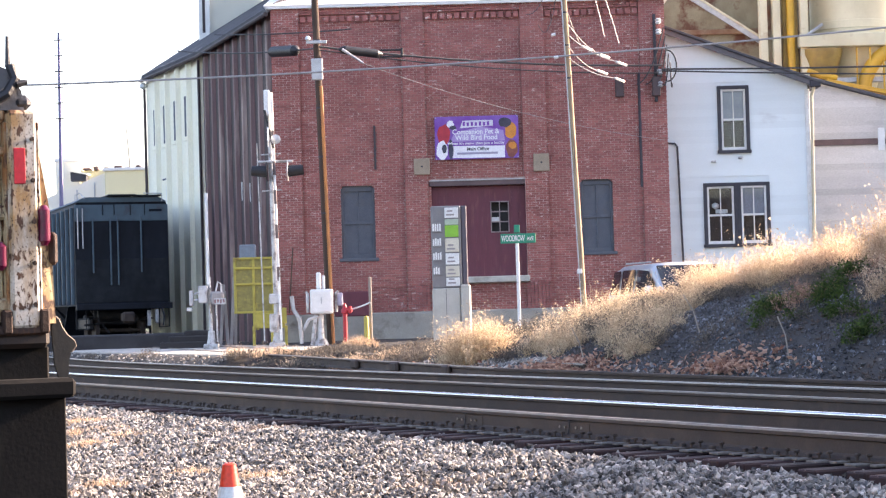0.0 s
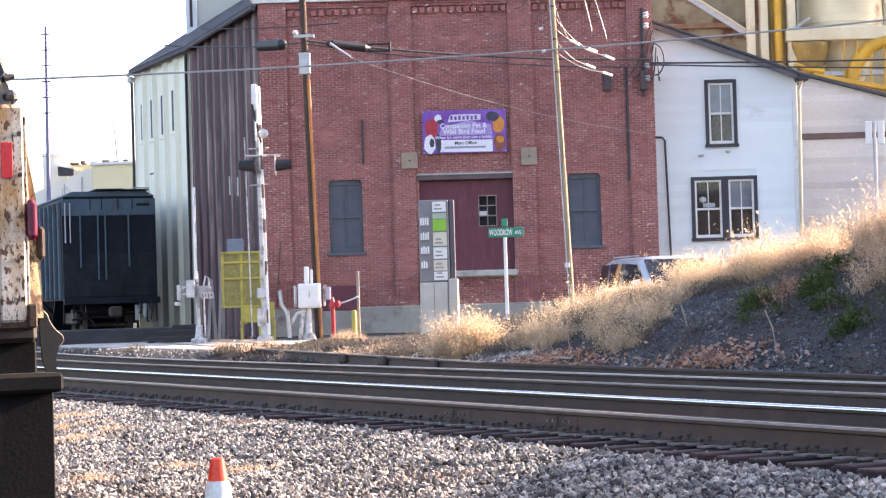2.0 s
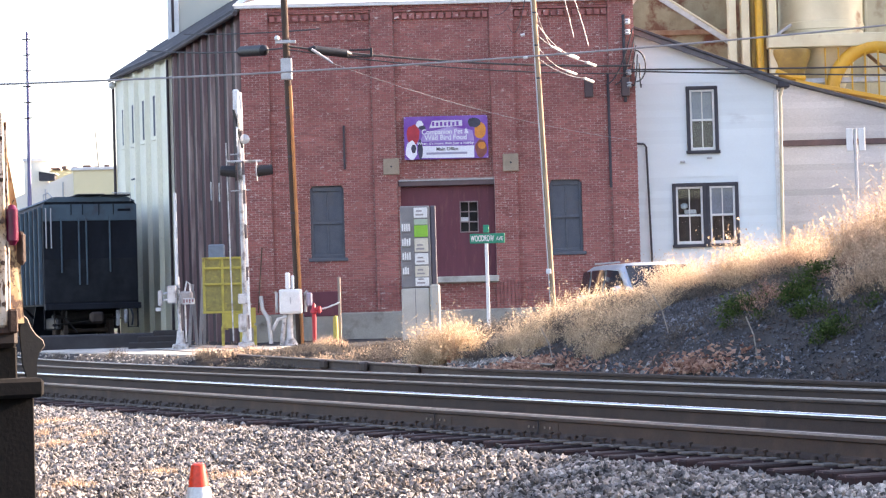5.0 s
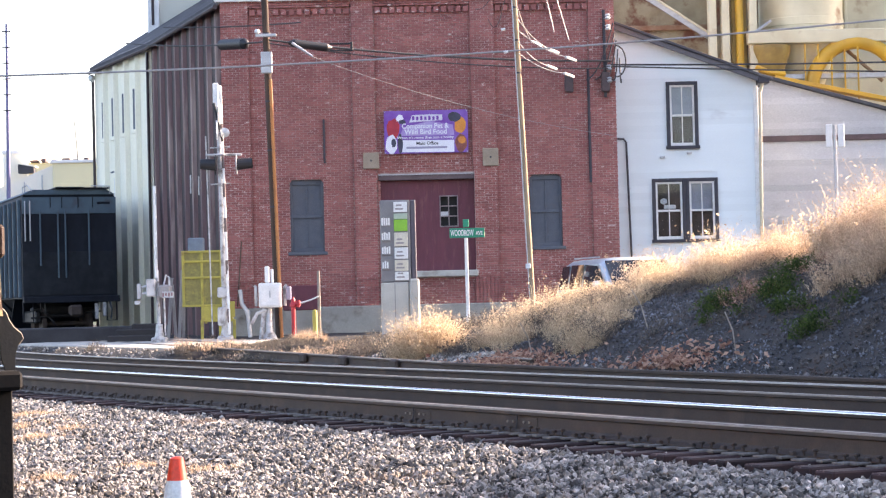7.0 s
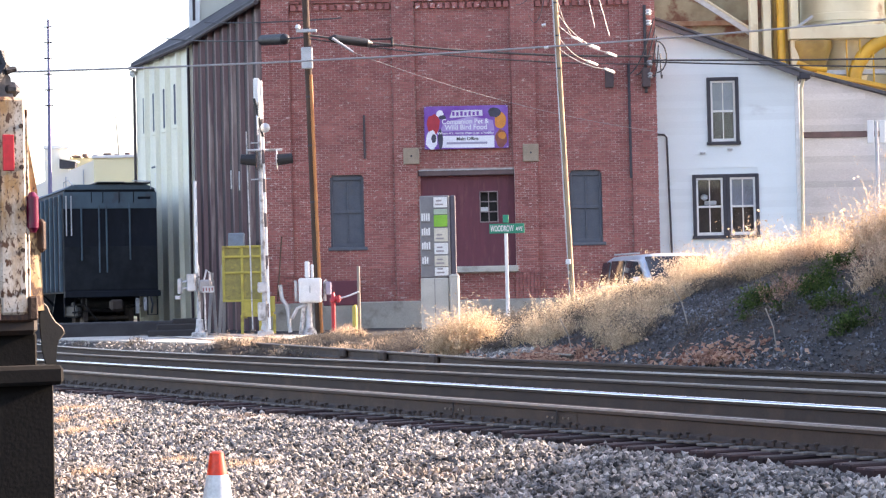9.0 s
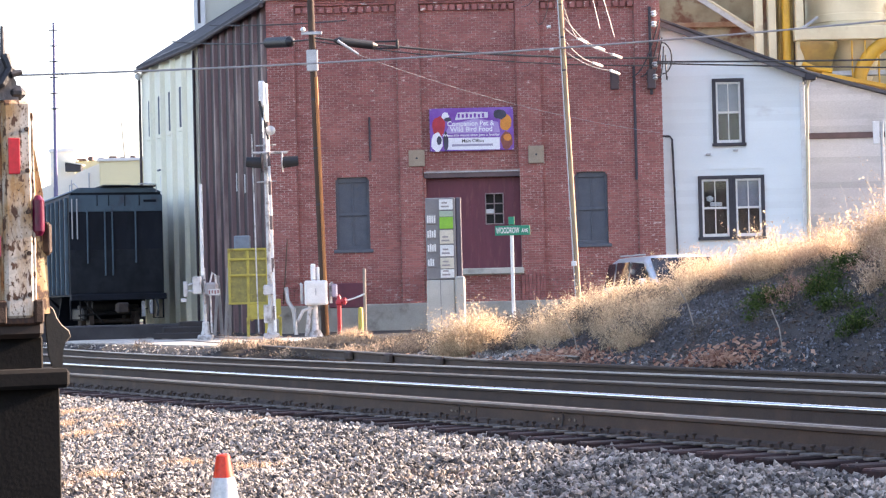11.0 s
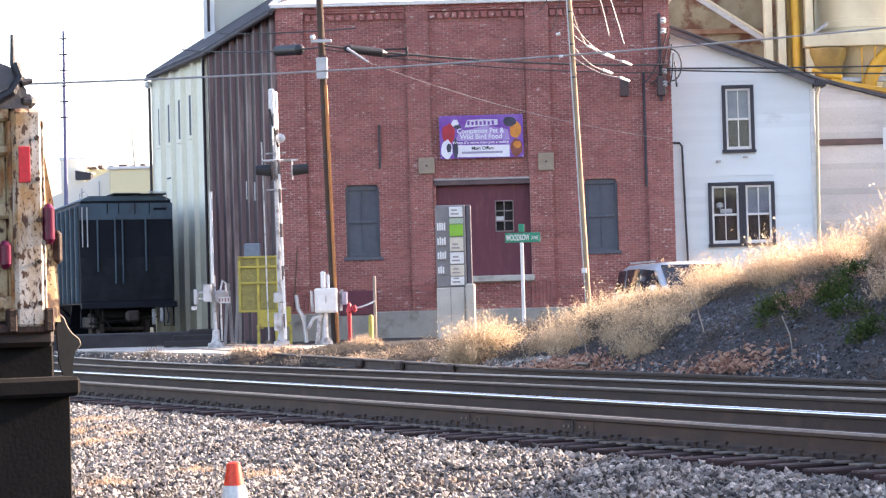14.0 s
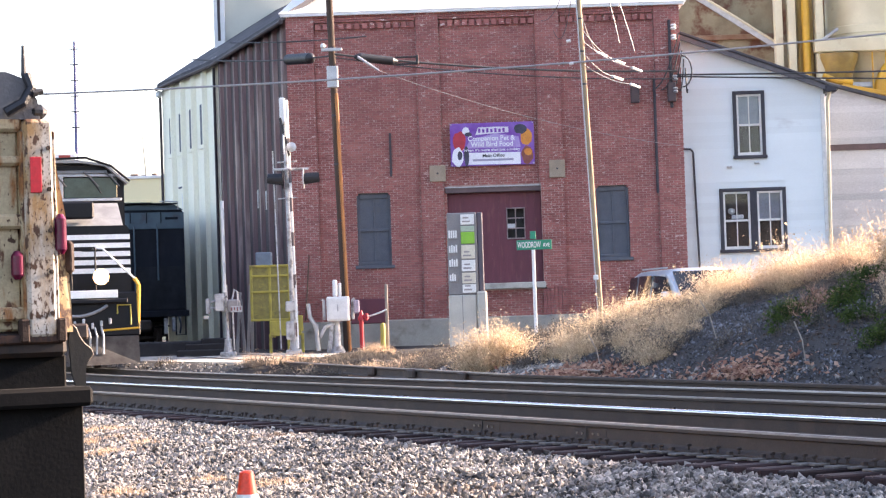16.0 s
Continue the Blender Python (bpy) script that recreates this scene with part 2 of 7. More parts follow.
    def prism(self, poly, lo, hi, axis="y", m=None):
        """Extrudes a polygon given in the two other axes, in their order x, y, z."""
        def p(a, b, h):
            return {"x": (h, a, b), "y": (a, h, b), "z": (a, b, h)}[axis]
        n = len(poly)
        vs = [p(a, b, lo) for a, b in poly] + [p(a, b, hi) for a, b in poly]
        fs = [(i, (i + 1) % n, n + (i + 1) % n, n + i) for i in range(n)] + [tuple(range(n))[::-1], tuple(range(n, 2 * n))]
        return self.put(vs, fs, m)

    def mesh(self, name, material, smooth=False):
        me = bpy.data.meshes.new(name)
        me.from_pydata(self.v, [], self.f)
        bm = bmesh.new()
        bm.from_mesh(me)
        bmesh.ops.recalc_face_normals(bm, faces=bm.faces)
        bm.to_mesh(me)
        bm.free()
        if smooth:
            me.shade_smooth()
            me.set_sharp_from_angle(angle=radians(40))
        me.materials.append(material)
        return me


def pierced(xs, zs, hole, y0, y1):
    """A wall from y0 to y1 on a grid of xs and zs, with the cells for which hole(x, z) holds left open: one closed shell."""
    b, at_, n, k = Build(), {}, len(xs) - 1, len(zs) - 1
    solid_ = {(i, j): not hole((xs[i] + xs[i + 1]) / 2, (zs[j] + zs[j + 1]) / 2) for i in range(n) for j in range(k)}

    def vert(i, j, side):
        if (i, j, side) not in at_:
            at_[i, j, side] = len(b.v)
            b.v.append((xs[i], y1 if side else y0, zs[j]))
        return at_[i, j, side]
    for (i, j), full in solid_.items():
        if not full:
            continue
        for s in (0, 1):
            q = [vert(i, j, s), vert(i + 1, j, s), vert(i + 1, j + 1, s), vert(i, j + 1, s)]
            b.f.append(tuple(q if s == 0 else q[::-1]))
        for di, dj, e in ((-1, 0, ((0, 0), (0, 1))), (1, 0, ((1, 0), (1, 1))), (0, -1, ((0, 0), (1, 0))), (0, 1, ((0, 1), (1, 1)))):
            if not solid_.get((i + di, j + dj), False):
                (a, c), (p, q) = e
                b.f.append((vert(i + a, j + c, 0), vert(i + p, j + q, 0), vert(i + p, j + q, 1), vert(i + a, j + c, 1)))
    return b


def thing(name, label, category, m=None, group="", kind=""):
    ob = new(name)
    ob.empty_display_size = 0.2
    if m is not None:
        ob.matrix_world = m
    return tagged(ob, label, category, group, kind)


def part(name, b, material, parent, label="", smooth=False, kind=""):
    ob = new(name, b.mesh(name, material, smooth))
    ob.parent = parent
    return tagged(ob, label, kind=kind)


def solid(name, b, material, label, category, kind="", m=None, smooth=False, group=""):
    ob = new(name, b.mesh(name, material, smooth))
    if m is not None:
        ob.matrix_world = m
    return tagged(ob, label, category, group, kind)


def same(name, mesh, parent, m):
    """One more piece on a shared mesh."""
    ob = new(name, mesh)
    ob.parent = parent
    ob.matrix_local = m
    return ob


def raw(name, vs, fs, material):
    me = bpy.data.meshes.new(name)
    me.from_pydata(vs, [], fs)
    me.materials.append(material)
    return me


# ---- ground: railway runs at TH to the left of straight ahead; u along it, v across it ----
TH = 26.363
RAIL = pose(0, 0, 0, 0, 0, TH)
NV, DV = Vector((math.cos(radians(TH)), math.sin(radians(TH)))), Vector((-math.sin(radians(TH)), math.cos(radians(TH))))


def smooth_step(a, b, x):
    k = min(1.0, max(0.0, (x - a) / (b - a)))
    return k * k * (3 - 2 * k)


def between(x, xs, ys):
    return float(np.interp(x, xs, ys))


def crest(u):
    # up to u 16 the high rise is unseen, added to shade the near ballast
    return between(u, [0, 8, 16, 21, 25.7, 27.9, 30.5, 33, 36, 38.5, 41, 44, 46], [6.5, 6.0, 3.3, 2.0, 1.50, 1.24, 0.98, 0.66, 0.36, 0.18, 0.06, 0.0, 0.0])


def ground_z(u, v):
    """The height of the ground at u along and v across the railway."""
    z = -0.36 + 0.13 * smooth_step(6.2, 8.3, v)
    z += -0.05 * smooth_step(11.3, 12.3, v)
    far = 0.02 + 0.08 * smooth_step(20, 26, v)
    z = z + (far - z) * smooth_step(15.6, 17.0, v) if u > 43 else z + (far - z) * smooth_step(15.8, 21.0, v)
    top = crest(u)
    if top > 0 and v > 15.7:
        rise = smooth_step(15.7, 20.3, v) ** 0.8 * (1 - smooth_step(20.6, 24.5, v))
        z += top * rise + 0.10 * noise.noise(Vector((u * 0.7, v * 0.7, 0))) * rise
    return z


def at(u, v, dz=0.0):
    p = NV * v + DV * u
    return Vector((p.x, p.y, ground_z(u, v) + dz))


def uv_of(x, y):
    p = Vector((x, y))
    return p.dot(DV), p.dot(NV)


def ground_at(x, y):
    return ground_z(*uv_of(x, y))


def make_ground():
    us = np.concatenate([[-2500, -600, -150, -40], np.arange(0, 70, 0.5), [75, 80, 90, 110, 150, 300, 800, 3000]])
    vs = np.concatenate([[-2500, -600, -150, -40, -10], np.arange(0, 30, 0.3), [32, 36, 42, 60, 100, 300, 900, 3000]])
    pts, fs, nv = [], [], len(vs)
    for u in us:
        for v in vs:
            p = NV * v + DV * u
            bump = 0.012 * noise.noise(Vector((u * 2.1, v * 2.1, 3))) if -1 < v < 31 and -1 < u < 71 else 0
            pts.append((p.x, p.y, ground_z(u, v) - 0.02 + bump))
    for i in range(len(us) - 1):
        for j in range(nv - 1):
            fs.append((i * nv + j, i * nv + j + 1, (i + 1) * nv + j + 1, (i + 1) * nv + j))
    me = raw("ground", pts, fs, EARTH)
    me.materials.append(BALLAST_SHADED_BED)
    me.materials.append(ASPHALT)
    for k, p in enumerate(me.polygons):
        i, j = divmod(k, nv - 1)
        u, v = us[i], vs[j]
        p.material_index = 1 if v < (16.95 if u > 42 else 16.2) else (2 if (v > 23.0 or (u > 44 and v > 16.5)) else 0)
    me.shade_smooth()
    return tagged(new("ground", me), "bare earth bank, ballast and asphalt beside a railway", "ground", kind="structure")


# ---- railway ----
RAIL_PROFILE = [(-0.076, 0.0), (0.076, 0.0), (0.076, 0.010), (0.022, 0.028), (0.0095, 0.045), (0.0095, 0.135), (0.035, 0.146), (0.037, 0.176),
                (0.030, 0.186), (-0.030, 0.186), (-0.037, 0.176), (-0.035, 0.146), (-0.0095, 0.135), (-0.0095, 0.045), (-0.022, 0.028), (-0.076, 0.010)]


BEND_U, BEND_V, BEND_MAX = 38.0, 122.0, radians(10.0)   # both main tracks bend to the right past BEND_U, round a centre at BEND_V
BEND_R = BEND_V - 13.966


def along(v, s):
    """Where offset v lies at s metres along the second track's line, and the turn there in degrees; in the railway's frame."""
    if s <= BEND_U:
        return v, s, 0.0
    a = min(BEND_MAX, (s - BEND_U) / BEND_R)
    rest = max(0.0, s - BEND_U - BEND_MAX * BEND_R)
    r = BEND_V - v
    return BEND_V - r * math.cos(a) + rest * math.sin(a), BEND_U + r * math.sin(a) + rest * math.cos(a), -math.degrees(a)


def swept(profile, v, z, stops):
    b, n = Build(), len(profile)
    vs = []
    for s in stops:
        x, y, turn = along(v, s)
        m = pose(x, y, z, 0, 0, turn)
        vs += [m @ Vector((px, 0, pz)) for px, pz in profile]
    fs = [(k * n + i, k * n + (i + 1) % n, (k + 1) * n + (i + 1) % n, (k + 1) * n + i) for k in range(len(stops) - 1) for i in range(n)]
    fs += [tuple(range(n))[::-1], tuple(range((len(stops) - 1) * n, len(stops) * n))]
    return b.put(vs, fs)


CAP_PROFILE = [(-0.0378, 0.170), (0.0378, 0.170), (0.0372, 0.1765), (0.033, 0.1835), (0.024, 0.1872), (0.010, 0.1890), (-0.010, 0.1890), (-0.024, 0.1872), (-0.033, 0.1835), (-0.0372, 0.1765)]
STOPS = [-60.0, BEND_U] + [BEND_U + 2.0 * k for k in range(1, 11)] + [70.0, 120.0, 360.0]


def rail_pair(owner, v0, z_top, u0, u1, shiny=(SHINY_STEEL, SHINY_STEEL), skew=0.0):
    """Two rails; v0: the near rail's centre line at u0, moved by skew for each metre along, or bending with the main line."""
    for k, off in enumerate((0.0, 1.505)):
        if skew:
            b = Build().prism(RAIL_PROFILE, u0, u1, "y")
            b.v = [(x + skew * (y - u0), y, z) for x, y, z in b.v]
            b.v = [(x + v0 + off, y, z + z_top - 0.186) for x, y, z in b.v]
        else:
            b = swept(RAIL_PROFILE, v0 + off, z_top - 0.186, STOPS)
        r = part("rail", b, RUST_STEEL, owner, "rust-brown steel rail")
        if not skew:
            part("running_surface", swept(CAP_PROFILE, v0 + off, z_top - 0.186, STOPS), shiny[k], r, "polished rail head", True)
            continue
        cap = Build().prism(CAP_PROFILE, u0, u1, "y")
        if skew:
            cap.v = [(x + skew * (y - u0), y, z) for x, y, z in cap.v]
        cap.v = [(x + v0 + off, y, z + z_top - 0.186) for x, y, z in cap.v]
        part("running_surface", cap, shiny[k], r, "polished rail head", True)


def make_track(name, label, v_near, z_top, near_u, far_u, shiny, pieces):
    tr = thing(name, label, "railway track", RAIL, kind="")
    rail_pair(tr, v_near, z_top, -60, 260, shiny)
    zt = z_top - 0.186 - 0.018
    rng = random.Random(5)
    tie = Build().bevel(-1.3, 1.3, -0.10, 0.10, -0.18, 0.0, 0.012).mesh("tie", TIE_WOOD)
    plate = Build().bevel(-0.21, 0.19, -0.062, 0.062, 0.0, 0.018, 0.004).mesh("tie_plate", PLATE_STEEL)
    strap = Build().bevel(-0.20, -0.07, -0.035, 0.035, -0.012, 0.006, 0.004).mesh("anchor_strap", PLATE_STEEL)
    spike = Build().tube((0, 0, 0), (0, 0, 0.035), 0.010, 0.010, 6).bevel(-0.022, 0.018, -0.016, 0.016, 0.03, 0.05, 0.006).mesh("spike", RUST_STEEL)
    anchor = Build().bevel(-0.085, 0.085, -0.02, 0.02, -0.055, 0.004, 0.008).bevel(-0.10, -0.06, -0.025, 0.025, -0.02, 0.035, 0.008).mesh("rail_anchor", RUST_STEEL)
    rest = Build()
    u = -8.0
    while u < far_u:
        uu, turn = u + rng.uniform(-0.03, 0.03), rng.uniform(-1.2, 1.2)
        sh = rng.uniform(-0.07, 0.07)
        mx, my, mt = along(v_near + 0.7525 + sh, uu)
        m = pose(mx, my, zt, 0, rng.uniform(-0.5, 0.5), turn + mt)
        if near_u[0] < u < near_u[1]:
            same("tie", tie, tr, m)
            for k, off in enumerate((0.0, 1.505)):
                if k and not pieces:
                    continue
                same("tie_plate", plate, tr, pose(v_near + off, uu, zt))
                for du in (-0.06, 0.06):
                    for side in (-1, 1):
                        if rng.random() < 0.9:
                            same("spike", spike, tr, pose(v_near + off + side * 0.095, uu + du, zt + 0.018 + rng.uniform(-0.004, 0.02), 0, side * rng.uniform(-4, 8), 90 - side * 90 + rng.uniform(-20, 20)))
                if k == 0:
                    same("rail_anchor", anchor, tr, pose(v_near, uu + 0.205, zt + 0.018))
                    same("anchor_strap", strap, tr, pose(v_near, uu + 0.205, zt + 0.018))
        else:
            rest.bevel(-1.3, 1.3, -0.115, 0.115, -0.18, 0.0, 0.012, m)
            for off in (0.0, 1.505):
                rest.box(-0.19, 0.19, -0.085, 0.085, 0.0, 0.018, m @ pose(off - 0.7525 - sh, 0, 0))
        u += 0.41
    part("distant_ties", rest, TIE_WOOD, tr, "creosoted timber ties farther along", kind="stuff")
    return tr


def make_railway():
    t1 = make_track("railway_track", "near railway track with rusty rails on creosoted ties", 9.152, 0.04, (6.0, 37.5), 120, (DULL_STEEL, SHINY_STEEL), False)
    # a bonded joint on the near rail
    for u in (17.62, 15.72):
        jb = Build().bevel(-0.016, -0.006, u - 0.30, u + 0.30, -0.112, -0.02, 0.004)
        jb.v = [(x + 9.152, y, z) for x, y, z in jb.v]
        part("joint_bar", jb, RUST_STEEL, t1, "bolted rail joint bar")
        for k in (-2, -1, 1, 2):
            part("bolt", Build().tube((9.124, u + k * 0.09, -0.062), (9.138, u + k * 0.09, -0.062), 0.012, 0.010, 6), DULL_STEEL, t1, "worn bolt head")
        part("bond_wire", Build().line([(9.112, u - 0.01, 0.0), (9.122, u + 0.01, -0.06), (9.115, u + 0.03, -0.15)], 0.007), CABLE, t1, "dark rail bond wire")
    make_track("railway_track", "second railway track with worn bright rails", 13.213, -0.04, (16.0, 37.5), 140, (DULL_STEEL, SEMI_STEEL), False)
    sid = thing("siding_track", "siding rails curving off towards the grain elevator", "railway track", RAIL)
    rail_pair(sid, 15.05, 0.05, 28.0, 130.0, (DULL_STEEL, DULL_STEEL), 0.168)
    lead = Build().prism(RAIL_PROFILE, 4.0, 28.0, "y")
    lead.v = [(x + 15.02, y, z - 0.186 + (0.05 if y > 20 else -0.03)) for x, y, z in lead.v]
    part("rail", lead, RUST_STEEL, sid, "rust-brown lead rail")
    tie = Build().bevel(-1.3, 1.3, -0.115, 0.115, -0.17, 0.0, 0.012).mesh("tie", TIE_WOOD)
    for k in range(70):
        u = 36 + 0.55 * k
        same("tie", tie, sid, pose(15.05 + 0.168 * (u - 28) + 0.75, u, -0.155))
    for u, w in ((35.8, 0.14), (33.2, 0.14), (30.3, 0.12)):
        st = Build().bevel(-0.12, -0.03, -w, w, -0.14, 0.03, 0.03, pose(15.05 + 0.168 * (u - 28), u, 0.02))
        part("rail_brace", st, RUST_STEEL, sid, "rail brace of the switch")
    apron = [(17.35, 44.6), (18.9, 45.3), (20.2, 47.6), (23.2, 52.5), (22.6, 60.0), (17.9, 58.0), (17.0, 56.5)]
    solid("pavement", Build().prism(apron, -0.25, 0.028, "z"), PALE_CONCRETE, "pale sunlit concrete crossing apron beside the rails", "pavement", "structure", RAIL)
    # ballast stones
    rng = np.random.RandomState(7)
    base = np.array([(1, 0, 0), (-1, 0, 0), (0, 1, 0), (0, -1, 0), (0, 0, 1), (0, 0, -1)], float)
    tri = np.array([(0, 2, 4), (2, 1, 4), (1, 3, 4), (3, 0, 4), (2, 0, 5), (1, 2, 5), (3, 1, 5), (0, 3, 5)])

    def stones(name, n, u_range, v_range, size, keep, label, dz=0.0, mat=STONES):
        vs, fs = [], []
        k = 0
        for _ in range(n):
            u, v = rng.uniform(*u_range), rng.uniform(*v_range)
            if not keep(u, v):
                continue
            s = size * rng.uniform(0.55, 1.35)
            p = at(u, v)
            q = Euler(rng.uniform(0, 6.28, 3)).to_matrix()
            sh = base * (s * rng.uniform(0.6, 1.15, 3)) + rng.uniform(-0.28, 0.28, (6, 3)) * s
            w = sh @ np.array(q) + np.array((p.x, p.y, p.z + dz + rng.uniform(-0.35, 0.85) * s))
            vs.append(w)
            fs.append(tri + k * 6)
            k += 1
        me = raw(name, np.concatenate(vs).tolist(), np.concatenate(fs).tolist(), mat)
        return tagged(new(name, me), label, "ballast", kind="stuff")

    stones("ballast_stones", 82000, (8.0, 31.0), (3.2, 8.62), 0.0235, lambda u, v: v > 8.6 - u * 0.30, "pale grey crushed stone ballast beside the track")
    stones("ballast_stones", 15000, (8.0, 34.0), (8.1, 9.05), 0.026, lambda u, v: rng.rand() < 0.65, "crushed stone between the tie ends", 0.008)
    stones("ballast_stones", 3000, (6.0, 40.0), (9.2, 11.3), 0.032, lambda u, v: True, "crushed stone between the rails", 0.0)
    stones("ballast_stones", 9000, (16.0, 62.0), (11.2, 16.9), 0.036, lambda u, v: u < 44 or v < 16.95, "crushed stone between the two tracks", -0.015)


make_ground()
make_railway()


# ---- brick mill ----
FY = 61.0                     # plane of the brick front
GZ = 0.10                     # yard level


def make_mill():
    mill = thing("brick_mill", "old red brick feed mill with boarded windows and maroon door", "building", pose(0, FY, 0))
    # front: core slab with openings left between its pieces
    xs, zs = [-4.10, -2.30, -1.34, 0.28, 2.96, 4.52, 5.44, 7.02], [0.84, 1.63, 2.40, 4.37, 4.45, 9.55]
    def hole(x, z):
        return (0.28 < x < 2.96 and 1.63 < z < 4.37) or (-2.30 < x < -1.34 and 2.40 < z < 4.45) or (4.52 < x < 5.44 and 2.40 < z < 4.45)
    core = pierced(xs, zs, hole, 0.016, 0.40)
    part("front_wall", core, MORTAR, mill, "red brick front wall with recessed panels")
    for a, c in ((-4.13, -3.39), (-0.43, 0.17), (2.95, 3.59), (6.34, 7.03)):
        part("pier_core", Build().box(a, c, -0.086, 0.012, 1.62, 9.52), MORTAR, mill)
    part("foundation", Build().bevel(-4.16, 7.06, -0.14, 0.45, -0.6, 0.835, 0.03), CONCRETE, mill, "grey concrete foundation")
    back = Build().box(6.66, 7.02, 0.40, 14, -0.4, 9.5).box(-4.1, 7.02, 14, 14.35, -0.4, 9.5)
    part("rear_walls", back, MORTAR, mill)
    part("roof", Build().put([(-4.35, -0.22, 9.62), (7.25, -0.22, 9.62), (5.6, 7, 12.6), (-2.7, 7, 12.6), (-4.35, 14.5, 9.62), (7.25, 14.5, 9.62)],
                             [(0, 1, 2, 3), (3, 2, 5, 4), (1, 5, 2), (0, 3, 4), (0, 4, 5, 1)]), ROOF_WHITE, mill, "pale metal hipped roof")
    part("eaves_board", Build().bevel(-4.30, 7.2, -0.20, 0.05, 9.53, 9.63, 0.01), WHITE_PAINT, mill, "white eaves board")
    # openings
    def boarded(x0, x1, name):
        w = part(name, Build().box(x0, x1, 0.16, 0.20, 2.40, 4.45), GREY_BOARD, mill, "grey boarded window under a brick arch")
        fr = Build()
        for a, c in ((x0, x0 + 0.07), (x1 - 0.07, x1)):
            fr.bevel(a, c, 0.10, 0.16, 2.40, 4.45, 0.01)
        for a, c in ((2.40, 2.50), (3.36, 3.44), (4.30, 4.45)):
            fr.bevel(x0 + 0.07, x1 - 0.07, 0.11, 0.16, a, c, 0.01)
        fr.bevel((x0 + x1) / 2 - 0.02, (x0 + x1) / 2 + 0.02, 0.12, 0.16, 2.5, 4.3, 0.008)
        part("window_frame", fr, GREY_BOARD, w)
        part("window_sill", Build().bevel(x0 - 0.08, x1 + 0.08, -0.05, 0.2, 2.30, 2.40, 0.015), GREY_BOARD, w, "worn sill")
        mid, r = (x0 + x1) / 2, (x1 - x0) / 2 + 0.12
        arch = Build()
        for k in range(13):
            a = radians(150 - k * 10)
            m = Matrix.Translation((mid + math.cos(a) * r * 1.15, 0, 4.12 + math.sin(a) * r * 0.92)) @ Euler((0, math.pi / 2 - a, 0)).to_matrix().to_4x4()
            arch.bevel(-0.034, 0.034, 0.02, 0.25, -0.11, 0.11, 0.006, m)
        part("arch_bricks", arch, BRICK, w, "brick arch ring")
    boarded(-2.30, -1.34, "window")
    boarded(4.52, 5.44, "window")
    door = part("loading_door", Build().box(0.28, 1.95, 0.20, 0.26, 1.63, 4.37).box(2.48, 2.96, 0.20, 0.26, 1.63, 4.37)
                .box(1.95, 2.48, 0.20, 0.26, 1.63, 3.02).box(1.95, 2.48, 0.20, 0.26, 3.92, 4.37), MAROON, mill, "wide maroon painted plank door with broken panes")
    boards = Build()
    for k in range(13):
        x = 0.30 + k * 0.205
        if not 1.75 < x < 2.48:
            boards.bevel(x, x + 0.204, 0.190, 0.20, 1.66, 4.34, 0.002)
    part("door_planks", boards, MAROON, door)
    # black sheet: its colour gives the darkness behind the missing panes
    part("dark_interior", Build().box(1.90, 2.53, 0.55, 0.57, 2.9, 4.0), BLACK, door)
    sash = Build()
    for x in (1.95, 2.195, 2.45):
        sash.bevel(x, x + 0.03, 0.17, 0.22, 3.02, 3.92, 0.005)
    for z in (3.02, 3.31, 3.60, 3.885):
        sash.bevel(1.98, 2.45, 0.175, 0.215, z, z + 0.035, 0.005)
    part("sash", sash, surf("weathered_sash", (0.30, 0.24, 0.24), (0.2, 0.15, 0.15), 5), door, "small multi-pane sash with missing glass")
    part("pane", Build().box(1.98, 2.20, 0.19, 0.195, 3.34, 3.46), GALV, door)
    part("door_sill", Build().bevel(0.28, 3.0, -0.18, 0.30, 1.60, 1.78, 0.02), PALE_CONCRETE, mill, "pale concrete door sill")
    part("lintel", Build().bevel(0.22, 3.02, -0.03, 0.30, 4.37, 4.55, 0.012), surf("lintel_steel", (0.15, 0.10, 0.10), (0.1, 0.07, 0.075), 2.0), mill, "steel lintel over the door")
    part("lintel_edge", Build().bevel(0.22, 3.02, -0.06, -0.03, 4.51, 4.55, 0.01), GALV, mill)
    for x0, z0, x1, z1 in ((-0.20, 4.71, 0.26, 5.17), (3.20, 4.72, 3.65, 5.22)):
        part("plaque", Build().bevel(x0, x1, -0.16, -0.06, z0, z1, 0.012), STONE, mill, "square buff stone plaque")
        part("plaque_bolt", Build().tube(((x0 + x1) / 2, -0.18, (z0 + z1) / 2), ((x0 + x1) / 2, -0.16, (z0 + z1) / 2), 0.03, 0.03, 8), DARK_TRIM, mill)
    part("cellar_hatch", Build().bevel(-2.55, -1.55, -0.17, -0.10, 0.75, 1.45, 0.02), MAROON, mill, "maroon hatch low on the wall")
    for x, z0, z1, r in ((6.28, 4.19, 7.45, 0.045), (-1.29, 4.9, 6.15, 0.03)):
        part("wall_pipe", Build().tube((x, -0.06, z0), (x, -0.06, z1), r, r, 8), DARK_TRIM, mill, "dark conduit on the wall")
    # bricks: flat courses with proud piers and corbels
    piers = [(-4.16, -3.36), (-0.46, 0.20), (2.92, 3.62), (6.31, 7.06)]
    L, H, J = 0.203, 0.057, 0.010
    rng = random.Random(3)
    near, rest = [], Build()
    course, z = 0, 0.84
    OPENINGS = ((0.28, 2.96, 1.60, 4.55), (-2.30, -1.34, 2.40, 4.45), (4.52, 5.44, 2.40, 4.45))
